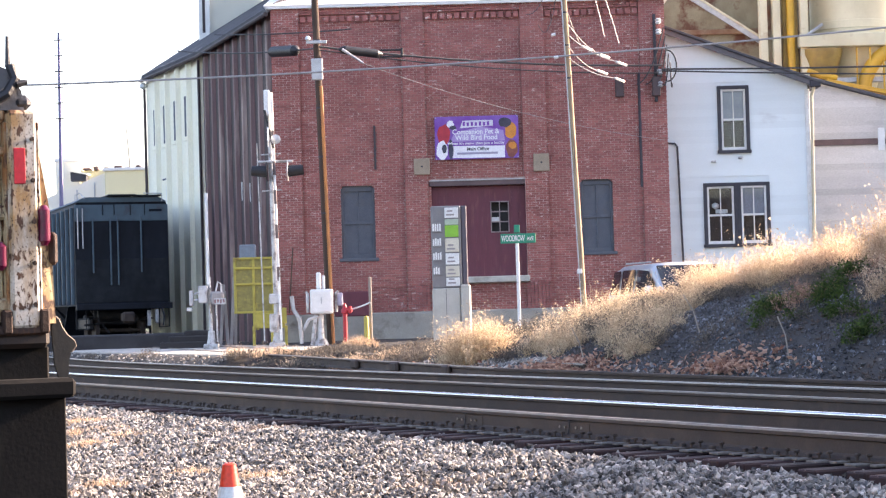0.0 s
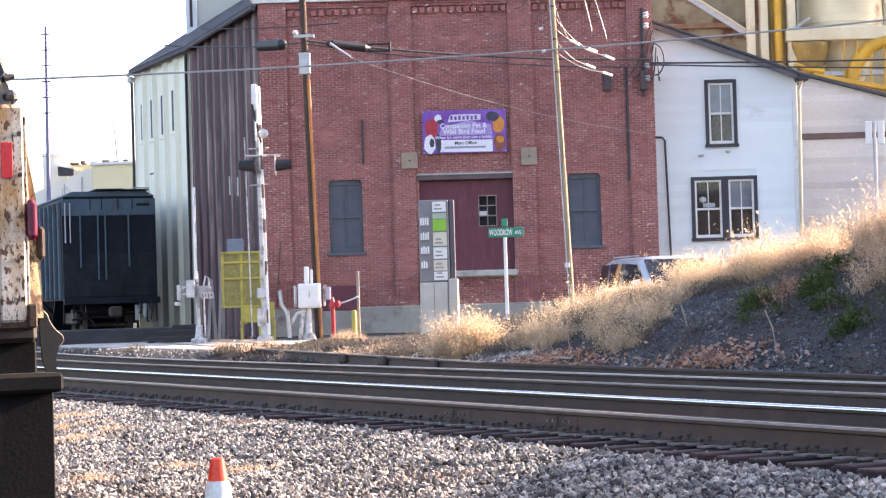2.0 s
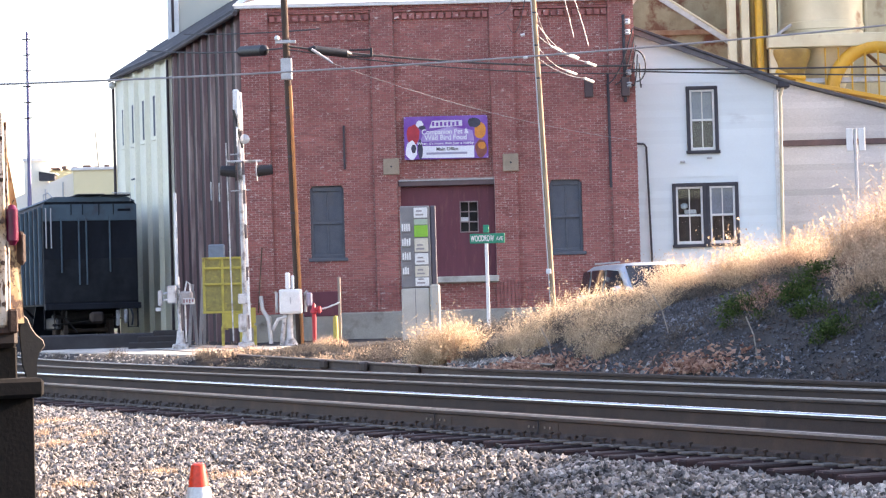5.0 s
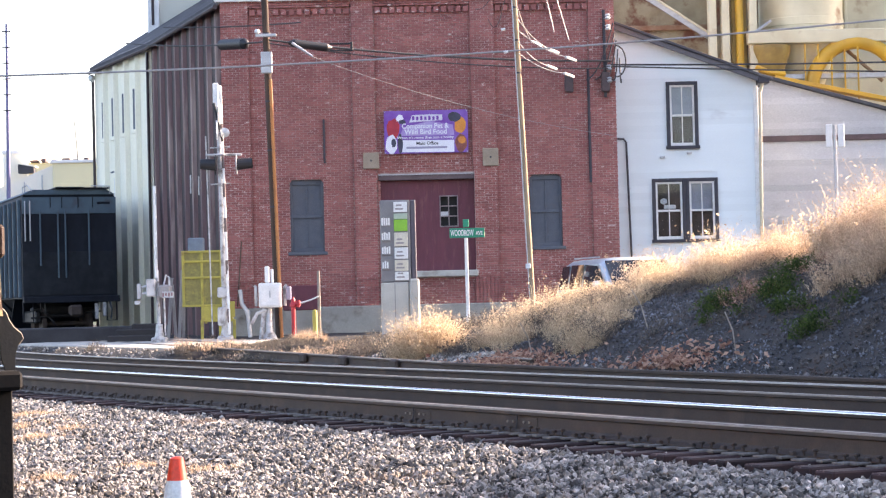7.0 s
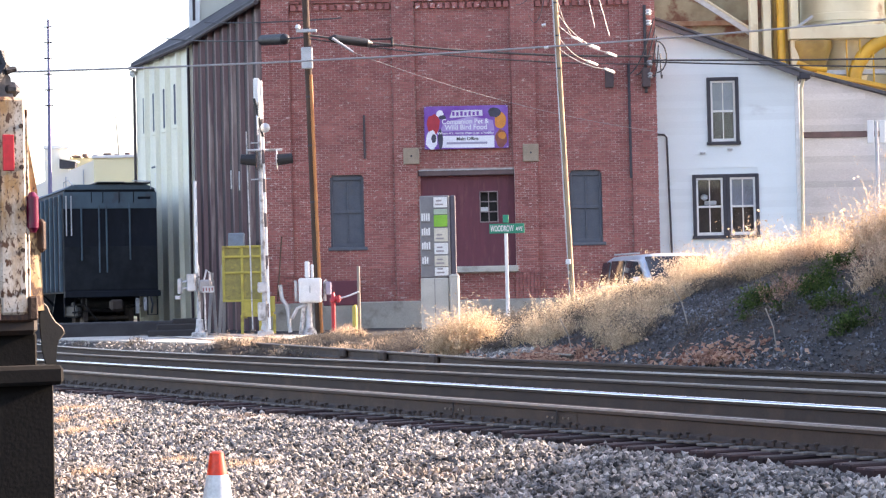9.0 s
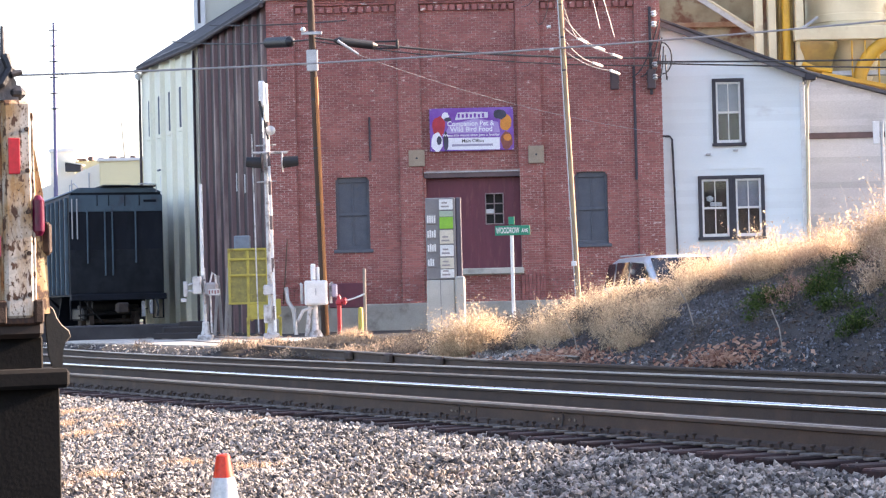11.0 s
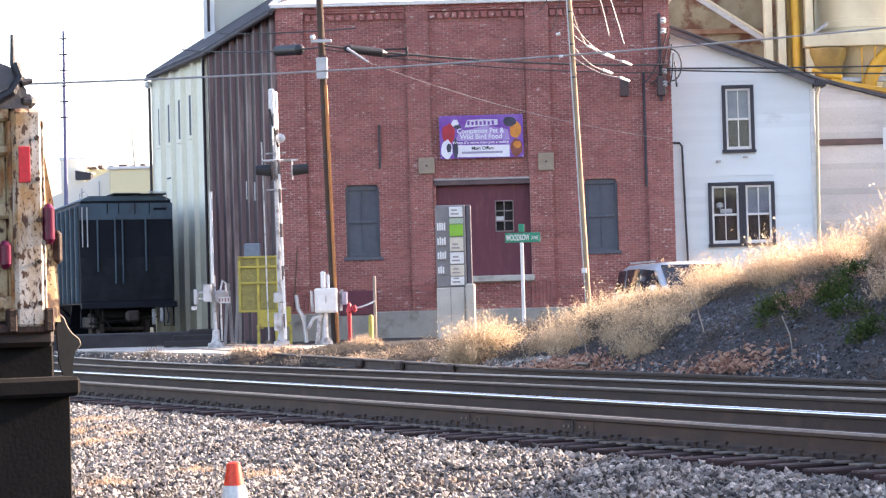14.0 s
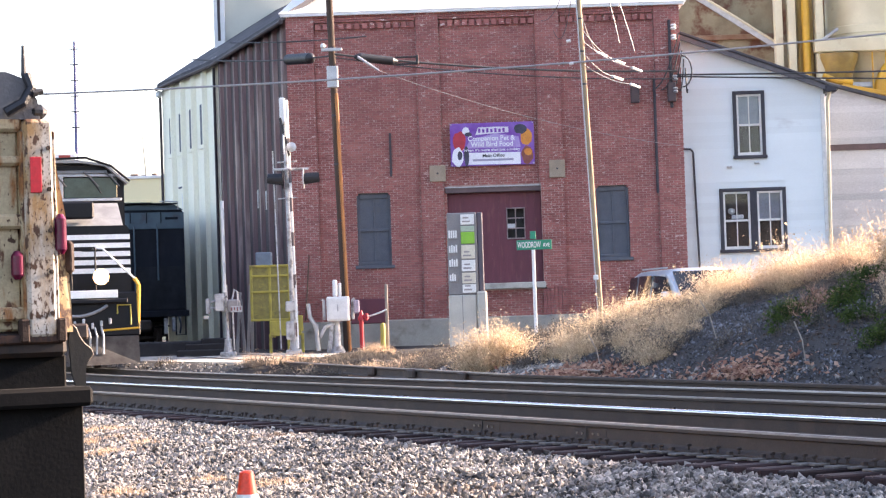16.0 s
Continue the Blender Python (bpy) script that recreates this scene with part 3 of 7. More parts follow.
    def blocked(x0, x1, za, zb):
        for a, c, e, g in OPENINGS:
            if x1 > a + 0.02 and x0 < c - 0.02 and zb > e and za < g:
                return True
        return False
    while z < 9.52:
        spans = []
        edges = sorted([e for p in piers for e in p])
        marks = [-4.16] + [e for e in edges if e > -4.16]
        for a, c in zip(marks, marks[1:]):
            pier = any(abs(a - p[0]) < 1e-6 for p in piers)
            y = -0.10 if pier else 0.0
            if not pier and z > 9.30:
                y = -0.085
            if z < 1.62:
                y -= 0.02
            x = a - (0.1 if course % 2 else 0.0)
            while x < c - 0.03:
                xa, xb = max(x, a), min(x + L, c)
                for oa, oc, oe, og in OPENINGS:
                    if z + H > oe and z < og:
                        if xa < oa < xb:
                            xb = oa + J
                        elif xa < oc < xb:
                            xa = oc
                if xb - xa > 0.03 and not blocked(xa, xb, z, z + H):
                    j = rng.uniform(-0.006, 0.006)
                    spans.append((xa, xb - J, y + j))
                x += L + J
        for xa, xb, y in spans:
            full = abs((xb - xa) - (L)) < 0.012
            if full and 1.75 < z < 2.75 and -1.3 < xa < 4.4 and len(near) < 300:
                near.append((xa, y, z))
            else:
                rest.box(xa, xb, y, 0.07, z, z + H)
        z += H + J
        course += 1
    # corbel teeth under the cornice
    for a, c in zip([p[1] for p in piers[:-1]], [p[0] for p in piers[1:]]):
        n = 13
        for k in range(n):
            x = a + (c - a) * (k + 0.5) / n
            rest.bevel(x - 0.07, x + 0.07, -0.085, 0.0, 9.14, 9.30, 0.006)
    w = part("brickwork", rest, BRICK, mill, "weathered red brick courses with piers and corbels", kind="stuff")
    bm_ = Build().bevel(0, L, 0, 0.08, 0, H, 0.004).mesh("brick", BRICK)
    for x, y, z in near:
        same("brick", bm_, mill, Matrix.Translation((x, y, z)))
    return mill


def make_banner():
    b = thing("banner", "purple printed vinyl banner hung above the loading door", "banner", pose(0.42, FY - 0.13, 5.12))
    W, Hh = 2.38, 1.22
    P = surf("purple_print", (0.16, 0.035, 0.33), (0.24, 0.12, 0.46), 1.6, 0.5, bump=0.02)
    LI = surf("lilac_print", (0.42, 0.33, 0.62), (0.33, 0.20, 0.52), 2.0, 0.5, bump=0.02)
    WH = surf("white_print", (0.80, 0.80, 0.86), (0.74, 0.74, 0.82), 3, 0.5, bump=0.02)
    part("sheet", Build().bevel(0, W, 0, 0.012, 0, Hh, 0.003), P, b, "purple vinyl sheet")
    part("pale_panel", Build().prism([(0.40, 0.42), (2.0, 0.44), (1.95, 0.80), (1.3, 0.92), (0.55, 0.74)], -0.004, 0, "y"), LI, b)
    part("white_panel", Build().prism([(0.42, 0.04), (1.98, 0.02), (1.98, 0.36), (0.42, 0.38)], -0.006, 0, "y"), WH, b, "white panel")
    part("purple_band", Build().box(0.30, 2.05, -0.006, 0, 0.40, 0.50), P, b)
    lg = surf("logo_fill", (0.70, 0.68, 0.76), (0.6, 0.58, 0.68), 9, 0.5, bump=0.02)
    part("logo_shape", Build().prism([(0.72, 0.88), (1.4, 0.92), (1.66, 0.93), (1.66, 1.09), (1.3, 1.10), (0.80, 1.09)], -0.007, 0, "y"), lg, b, "pale logo plate")
    lt = Build()
    for k in range(7):
        lt.box(0.80 + k * 0.115, 0.865 + k * 0.115, -0.010, -0.006, 0.94, 1.06 - 0.02 * (k % 2))
    part("logo_bars", lt, P, b)
    def text(s, size, x, z, mat, wide=None):
        cu = bpy.data.curves.new("lettering", "FONT")
        cu.body, cu.size, cu.extrude, cu.offset = s, size, 0.002, size * 0.018
        ob = new("lettering", cu)
        dg = bpy.context.evaluated_depsgraph_get()
        me = bpy.data.meshes.new_from_object(ob.evaluated_get(dg))
        bpy.data.objects.remove(ob)
        xs = [v.co.x for v in me.vertices]
        k = (wide / (max(xs) - min(xs))) if wide else 1.0
        me.transform(Matrix.Translation((x, -0.011, z)) @ Euler((math.pi / 2, 0, 0)).to_matrix().to_4x4() @ Matrix.Diagonal((k, 1, 1, 1)))
        me.materials.clear()
        me.materials.append(mat)
        o = new("lettering", me)
        o.parent = b
    text("Companion Pet &", 0.20, 0.50, 0.71, WH, 1.33)
    text("Wild Bird Food", 0.20, 0.58, 0.545, WH, 1.2)
    text("When it's more than just a hobby", 0.10, 0.36, 0.415, WH, 1.62)
    text("Main Office", 0.13, 0.90, 0.24, DARK_TRIM, 0.62)
    part("address_bar", Build().box(0.62, 1.78, -0.010, -0.006, 0.13, 0.19), surf("dim_print", (0.35, 0.33, 0.45), (0.3, 0.28, 0.4), 20), b)
    RD = surf("red_print", (0.50, 0.03, 0.05), (0.36, 0.02, 0.04), 4, 0.5, bump=0.02)
    OR = surf("orange_print", (0.70, 0.28, 0.04), (0.6, 0.2, 0.03), 4, 0.5, bump=0.02)
    BK = surf("black_print", (0.03, 0.03, 0.05), (0.05, 0.05, 0.09), 4, 0.5, bump=0.02)
    def blob(name, cx, cz, rx, rz, mat, dy=-0.008, wob=0.12, seed=0):
        r = random.Random(seed)
        poly = [(cx + rx * math.cos(a) * (1 + r.uniform(-wob, wob)), cz + rz * math.sin(a) * (1 + r.uniform(-wob, wob))) for a in [i * 2 * math.pi / 14 for i in range(14)]]
        part(name, Build().prism(poly, dy, 0, "y"), mat, b)
    blob("red_bird_shape", 0.26, 0.70, 0.19, 0.30, RD, seed=1)
    blob("bird_head_shape", 0.45, 1.0, 0.10, 0.11, WH, -0.010, seed=2)
    blob("beak_shape", 0.52, 0.90, 0.10, 0.06, BK, -0.012, seed=3)
    blob("white_dog_shape", 0.20, 0.27, 0.17, 0.27, WH, -0.009, seed=4)
    blob("dark_patch_shape", 0.26, 0.30, 0.07, 0.13, BK, -0.012, seed=5)
    blob("dark_dog_shape", 0.45, 0.28, 0.07, 0.28, BK, -0.0125, seed=6)
    blob("orange_bird_shape", 2.16, 0.78, 0.17, 0.25, OR, seed=7)
    blob("bird_cap_shape", 2.0, 1.02, 0.20, 0.14, BK, -0.010, seed=8)
    blob("brown_animal_shape", 2.18, 0.28, 0.17, 0.26, surf("brown_print", (0.30, 0.10, 0.07), (0.2, 0.06, 0.05), 6), -0.009, seed=9)
    blob("muzzle_shape", 2.20, 0.36, 0.11, 0.10, OR, -0.012, seed=10)
    for x in (0.03, W - 0.03):
        for z in (0.03, Hh - 0.03):
            part("grommet", Build().tube((x, -0.012, z), (x, 0, z), 0.018, 0.018, 8), GALV, b)


# ---- metal-clad elevator running back along the siding ----
def make_elevator():
    el = thing("grain_elevator", "tall ribbed sheet-metal grain elevator with a dark sloping roof", "building")
    pts = [Vector((-4.14, 61.25)), Vector((-7.10, 70.7)), Vector((-9.85, 77.6))]
    for k, (a, c, mat, nm, dark) in enumerate(((pts[0], pts[1], RIB_BROWN, "brown_wall", True), (pts[1], pts[2], RIB_WHITE, "pale_wall", False))):
        w = (c - a)
        L, ang = w.length, math.atan2(w.y, w.x)
        m = Matrix.Translation((a.x, a.y, 0)) @ Euler((0, 0, ang)).to_matrix().to_4x4()
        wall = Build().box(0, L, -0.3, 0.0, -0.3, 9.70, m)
        # the brown wall is coloured dark to give the shade between its ribs
        body = part(nm, wall, RIB_SHADE_AND_PIPE if dark else mat, el, "brown ribbed metal wall, shade between its ribs put into the colour" if dark else "pale ribbed metal wall")
        n = 9 if dark else 5
        for i in range(n):
            x = L * (i + 0.35) / n if dark else 0.10 + 1.40 * i + 0.02
            w2, dp = (0.17, 0.11) if dark else (0.10, 0.16)
            part("rib", Build().prism([(x - w2, 0.0), (x + w2, 0.0), (x + w2 * 0.55, dp), (x - w2 * 0.55, dp)], -0.1, 9.60, "z", m), mat, body)
        if not dark:
            for x, z0, z1, hw in ((6.22, 6.97, 8.24, 0.20), (4.88, 6.94, 8.27, 0.20), (3.49, 6.94, 8.29, 0.20), (2.10, 6.96, 8.32, 0.20), (3.08, 3.56, 4.84, 0.20), (1.67, 3.60, 4.81, 0.20)):
                lv = part("louvre", Build().bevel(x - hw, x + hw, 0.0, 0.03, z0, z1, 0.01, m), GREY_BOARD, body, "narrow dark louvre")
                part("louvre_sill", Build().bevel(x - hw - 0.05, x + hw + 0.05, 0.0, 0.10, z0 - 0.16, z0 - 0.06, 0.015, m), RIB_WHITE, lv, "pale sill")
            part("wall_bracket", Build().tube(m @ Vector((4.3, 0.12, 5.66)), m @ Vector((4.95, 0.12, 5.66)), 0.03, 0.03, 6), GREY_BOARD, body)
            part("standpipe_vent", Build().tube(m @ Vector((4.42, 0.12, 3.94)), m @ Vector((4.42, 0.12, 5.44)), 0.05, 0.05, 8), WHITE_PAINT, body, "white vent pipe")
            part("gutter_elbow", Build().spin([(0.03, -0.10), (0.13, -0.02), (0.13, 0.10), (0.05, 0.16)], 12, m @ Matrix.Translation((L - 0.05, 0.12, 9.18))), WHITE_PAINT, body, "white gutter outlet")
            part("downpipe", Build().tube(m @ Vector((L - 0.03, 0.08, -0.2)), m @ Vector((L - 0.03, 0.08, 9.2)), 0.05, 0.05, 8), RIB_SHADE_AND_PIPE, body)
        else:
            part("downpipe", Build().tube(m @ Vector((L, 0.15, -0.2)), m @ Vector((L, 0.15, 9.3)), 0.045, 0.045, 8), RIB_SHADE_AND_PIPE, body)
            for x, z in ((2.2, 4.2), (3.3, 4.3)):
                part("ladder_rail", Build().tube(m @ Vector((x, 0.26, z)), m @ Vector((x, 0.26, z + 0.55)), 0.02, 0.02, 6), WHITE_PAINT, body)
    # roof: overhanging slab that climbs away from the siding
    rf = Build()
    o = Vector((-0.16, -0.10))
    a, c, e = [p + o for p in pts]
    a = Vector((-4.25, 60.8))
    inn = [Vector((-1.0, 64.0)), Vector((-3.6, 72.0)), Vector((-6.4, 79.0))]
    vs = []
    for p, z in [(a, 9.42), (c, 9.42), (e, 9.42), (inn[2], 11.9), (inn[1], 11.9), (inn[0], 11.9)]:
        vs += [(p.x, p.y, z), (p.x, p.y, z + 0.16)]
    fs = [(0, 2, 8, 10), (2, 4, 6, 8), (1, 11, 9, 3), (3, 9, 7, 5)]
    for i in range(6):
        j = (i + 1) % 6
        fs.append((2 * i, 2 * i + 1, 2 * j + 1, 2 * j))
    rf.put(vs, fs)
    part("roof", rf, ROOF_DARK, el, "dark weathered roofing")
    part("gutter", Build().line([(a.x - 0.03, a.y, 9.40), (c.x - 0.03, c.y, 9.40), (e.x - 0.03, e.y, 9.40)], 0.07, 8), RIB_SHADE_AND_PIPE, el)
    # grey head house on the roof, with a white corner board
    hh = part("head_house", Build().box(-7.72, -2.2, 77.0, 82.0, 9.6, 15.5), surf("grey_cladding", (0.56, 0.55, 0.47), (0.48, 0.48, 0.42), 0.6, 0.6), el, "grey clad head house above the roof")
    part("corner_board", Build().bevel(-7.82, -7.42, 76.85, 77.1, 9.9, 15.5, 0.02), WHITE_PAINT, hh, "white corner board")
    part("corner_slot", Build().bevel(-7.68, -7.58, 76.82, 76.85, 11.0, 15.4, 0.01), RIB_SHADE_AND_PIPE, hh, "dark slot in the corner board")
    part("far_wall", Build().box(-10.0, -2.0, 84, 84.3, 0, 9.4).box(-4.1, -3.8, 62, 84, 0, 9.4), RIB_BROWN, el)


def sash_window(owner, x0, x1, z0, z1, blind=True, name="window"):
    # near-black sheet stands for the unlit room behind the panes
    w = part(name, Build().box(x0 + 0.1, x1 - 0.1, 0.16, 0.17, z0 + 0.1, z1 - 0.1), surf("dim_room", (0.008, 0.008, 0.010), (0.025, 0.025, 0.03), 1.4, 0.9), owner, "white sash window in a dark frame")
    fr = Build()
    t = 0.10
    fr.bevel(x0, x0 + t, -0.06, 0.12, z0, z1, 0.01).bevel(x1 - t, x1, -0.06, 0.12, z0, z1, 0.01)
    fr.bevel(x0 + t, x1 - t, -0.06, 0.12, z1 - t, z1, 0.01).bevel(x0 - 0.03, x1 + 0.03, -0.09, 0.12, z0 - 0.02, z0 + t - 0.03, 0.01)
    part("window_frame", fr, DARK_TRIM, w, "dark painted frame")
    a, c, e, g = x0 + t, x1 - t, z0 + t - 0.03, z1 - t
    zm = (e + g) / 2
    s = Build()
    for p, q in ((a, a + 0.06), (c - 0.06, c)):
        s.bevel(p, q, -0.02, 0.05, e, g, 0.008)
    for p, q in ((e, e + 0.09), (zm - 0.03, zm + 0.03), (g - 0.06, g)):
        s.bevel(a + 0.06, c - 0.06, -0.015, 0.05, p, q, 0.008)
    s.bevel((a + c) / 2 - 0.014, (a + c) / 2 + 0.014, 0.0, 0.03, e + 0.09, g - 0.06, 0.004)
    part("sash", s, WHITE_PAINT, w, "white painted sash")
    if blind:
        part("blind", Build().bevel(a + 0.05, c - 0.05, 0.09, 0.10, zm + 0.02, g - 0.02, 0.003), surf("pale_blind", (0.30, 0.32, 0.37), (0.25, 0.27, 0.31), 3.0, 0.9), w, "grey blind behind the upper sash")
    gl = Build()
    for p, q in ((e + 0.09, zm - 0.03), (zm + 0.03, g - 0.06)):
        for i, j in ((a + 0.06, (a + c) / 2 - 0.014), ((a + c) / 2 + 0.014, c - 0.06)):
            gl.v, gl.f = [], []
            gl.box(i, j, 0.018, 0.022, p, q)
            o = part("pane", gl, GLASS, w)
            o.visible_shadow = False


GLASS = pane("window_glass")


def make_house():
    h = thing("white_house", "white clapboard house wing with a low sloping roof", "house", pose(0, 62.0, 0))
    L, R = 7.06, 11.27
    def roof_z(x):
        return 8.78 + (x - 7.05) * (7.12 - 8.78) / (11.4 - 7.05)
    wins = [(8.63, 9.55, 5.17, 7.11), (8.15, 9.13, 2.46, 4.30), (9.13, 10.07, 2.46, 4.30)]
    xs = [L, 8.15, 8.63, 9.55, 10.07, R]
    zs = [-0.4, 2.46, 4.30, 5.17, 7.11]
    core = pierced(xs, zs, lambda x, z: any(a < x < c and e < z < g for a, c, e, g in wins), 0.02, 0.2)
    part("gable_wall", Build().prism([(L, 7.11), (R, 7.11), (L, roof_z(L))], 0.02, 0.2, "y"), WHITE_SIDING, h)
    part("side_wall", Build().box(R - 0.2, R, 0.2, 9, -0.4, 7.0), WHITE_SIDING, h)
    wall = part("front_wall", core, WHITE_SIDING, h, "white clapboard front wall")
    z = 0.0
    while z < 8.7:
        top = z + 0.205
        xr = R if z < 7.0 else min(R, 7.05 + (8.72 - top) * (4.35 / 1.66))
        cuts = [(a, c) for a, c, e, g in wins if top > e and z < g]
        x = L
        for a, c in sorted(cuts) + [(xr, xr)]:
            if a - x > 0.05:
                b = Build().put([(x, 0.018, z), (a, 0.018, z), (a, 0.0, z), (x, 0.0, z), (x, 0.018, top), (a, 0.018, top), (a, 0.007, top), (x, 0.007, top)],
                                [(3, 2, 1, 0), (4, 5, 6, 7), (0, 1, 5, 4), (1, 2, 6, 5), (2, 3, 7, 6), (3, 0, 4, 7)])
                part("clapboard", b, WHITE_SIDING, wall)
            x = max(x, c)
        z += 0.195
    for k, wdw in enumerate(wins):
        sash_window(h, *wdw, k != 1)
    # roof edge
    ang = math.degrees(math.atan2(1.66, 4.35))
    m = pose(7.05, 0, 8.80, 0, ang, 0)
    part("roof", Build().bevel(-0.1, 4.95, -0.35, 9.0, 0.02, 0.10, 0.01, m), ROOF_DARK, h, "grey roofing with a worn edge")
    part("barge_board", Build().bevel(0.0, 4.80, -0.30, -0.25, -0.13, 0.018, 0.01, m), surf("grey_board_edge", (0.14, 0.13, 0.14), (0.10, 0.095, 0.105), 3), h, "grey weathered barge board")
    part("soffit", Build().box(0.0, 4.7, -0.25, 0.0, -0.05, 0.0, m), WHITE_PAINT, h)
    part("corner_board", Build().bevel(11.17, 11.31, -0.04, 0.05, 0.0, 6.95, 0.01), WHITE_PAINT, h, "white corner board")
    part("gutter_end", Build().bevel(11.28, 11.62, -0.34, 0.3, 6.98, 7.18, 0.03), DARK_TRIM, h, "dark gutter end")
    part("downpipe", Build().line([(11.42, -0.22, 7.0), (11.36, -0.10, 6.75), (11.30, -0.08, 2.0), (11.30, -0.08, 0.1)], 0.05, 8), surf("cream_pipe", (0.62, 0.56, 0.40), (0.5, 0.45, 0.33), 3), h, "cream downpipe")
    part("service_pipe", Build().line([(7.0, -0.06, 5.50), (7.36, -0.06, 5.47), (7.43, -0.06, 5.38), (7.50, -0.06, 2.2), (7.52, -0.06, 0.1)], 0.030, 8), DARK_TRIM, h, "dark service conduit")
    for x, z in ((8.47, 4.92), (9.26, 5.02)):
        part("bracket", Build().bevel(x - 0.07, x + 0.07, -0.12, 0.0, z - 0.03, z + 0.03, 0.01), GALV, h)
    # pale ornament behind the lower panes
    part("window_ornament", Build().spin([(0.02, 0), (0.10, 0.05), (0.10, 0.14), (0.03, 0.18)], 10, pose(8.50, 0.12, 3.55)).bevel(8.5, 8.85, 0.10, 0.14, 3.42, 3.54, 0.03), WHITE_PAINT, h)


def make_shed():
    SH = surf("weathered_white_board", (0.55, 0.54, 0.54), (0.45, 0.44, 0.45), 0.7, 0.7, bump=0.2, random_by=0.12, stain=(0.34, 0.33, 0.33), stain_scale=1.0, stretch=(0.3, 1, 1))
    s = thing("clapboard_shed", "pale weathered clapboard shed with a dark cross board", "shed", pose(0, 65.0, 0))
    body = Build().prism([(11.4, -0.4), (18, -0.4), (18, 5.75), (11.4, 7.62)], 0, 0.25, "y")
    wall = part("wall", body, SH, s, "pale clapboard wall")
    z = 0.0
    while z < 7.4:
        xr = 18.0 if z < 5.6 else 11.4 + (7.55 - z - 0.2) * (6.6 / 1.87)
        if xr > 11.6:
            part("clapboard", Build().put([(11.4, 0.0, z), (xr, 0.0, z), (xr, -0.018, z), (11.4, -0.018, z), (11.4, 0.0, z + 0.2), (xr, 0.0, z + 0.2), (xr, -0.008, z + 0.2), (11.4, -0.008, z + 0.2)],
                                          [(3, 2, 1, 0), (4, 5, 6, 7), (0, 1, 5, 4), (1, 2, 6, 5), (2, 3, 7, 6), (3, 0, 4, 7)]), SH, wall)
        z += 0.19
    part("cross_board", Build().bevel(11.9, 18, -0.09, -0.03, 5.50, 5.68, 0.01), surf("brown_board", (0.13, 0.08, 0.08), (0.09, 0.06, 0.06), 3), s, "dark brown cross board")
    part("roof_edge", Build().bevel(0, 7.0, -0.2, 6, 0, 0.1, 0.01, pose(11.4, 0, 7.63, 0, math.degrees(math.atan2(1.87, 6.6)), 0)), ROOF_DARK, s, "dark roof edge")
    return s


make_mill()
make_banner()
make_elevator()
make_house()
make_shed()


# ---- poles and wires ----
def sag(a, b, drop, n=14):
    a, b = Vector(a), Vector(b)
    return [a.lerp(b, i / n) - Vector((0, 0, drop * 4 * (i / n) * (1 - i / n))) for i in range(n + 1)]


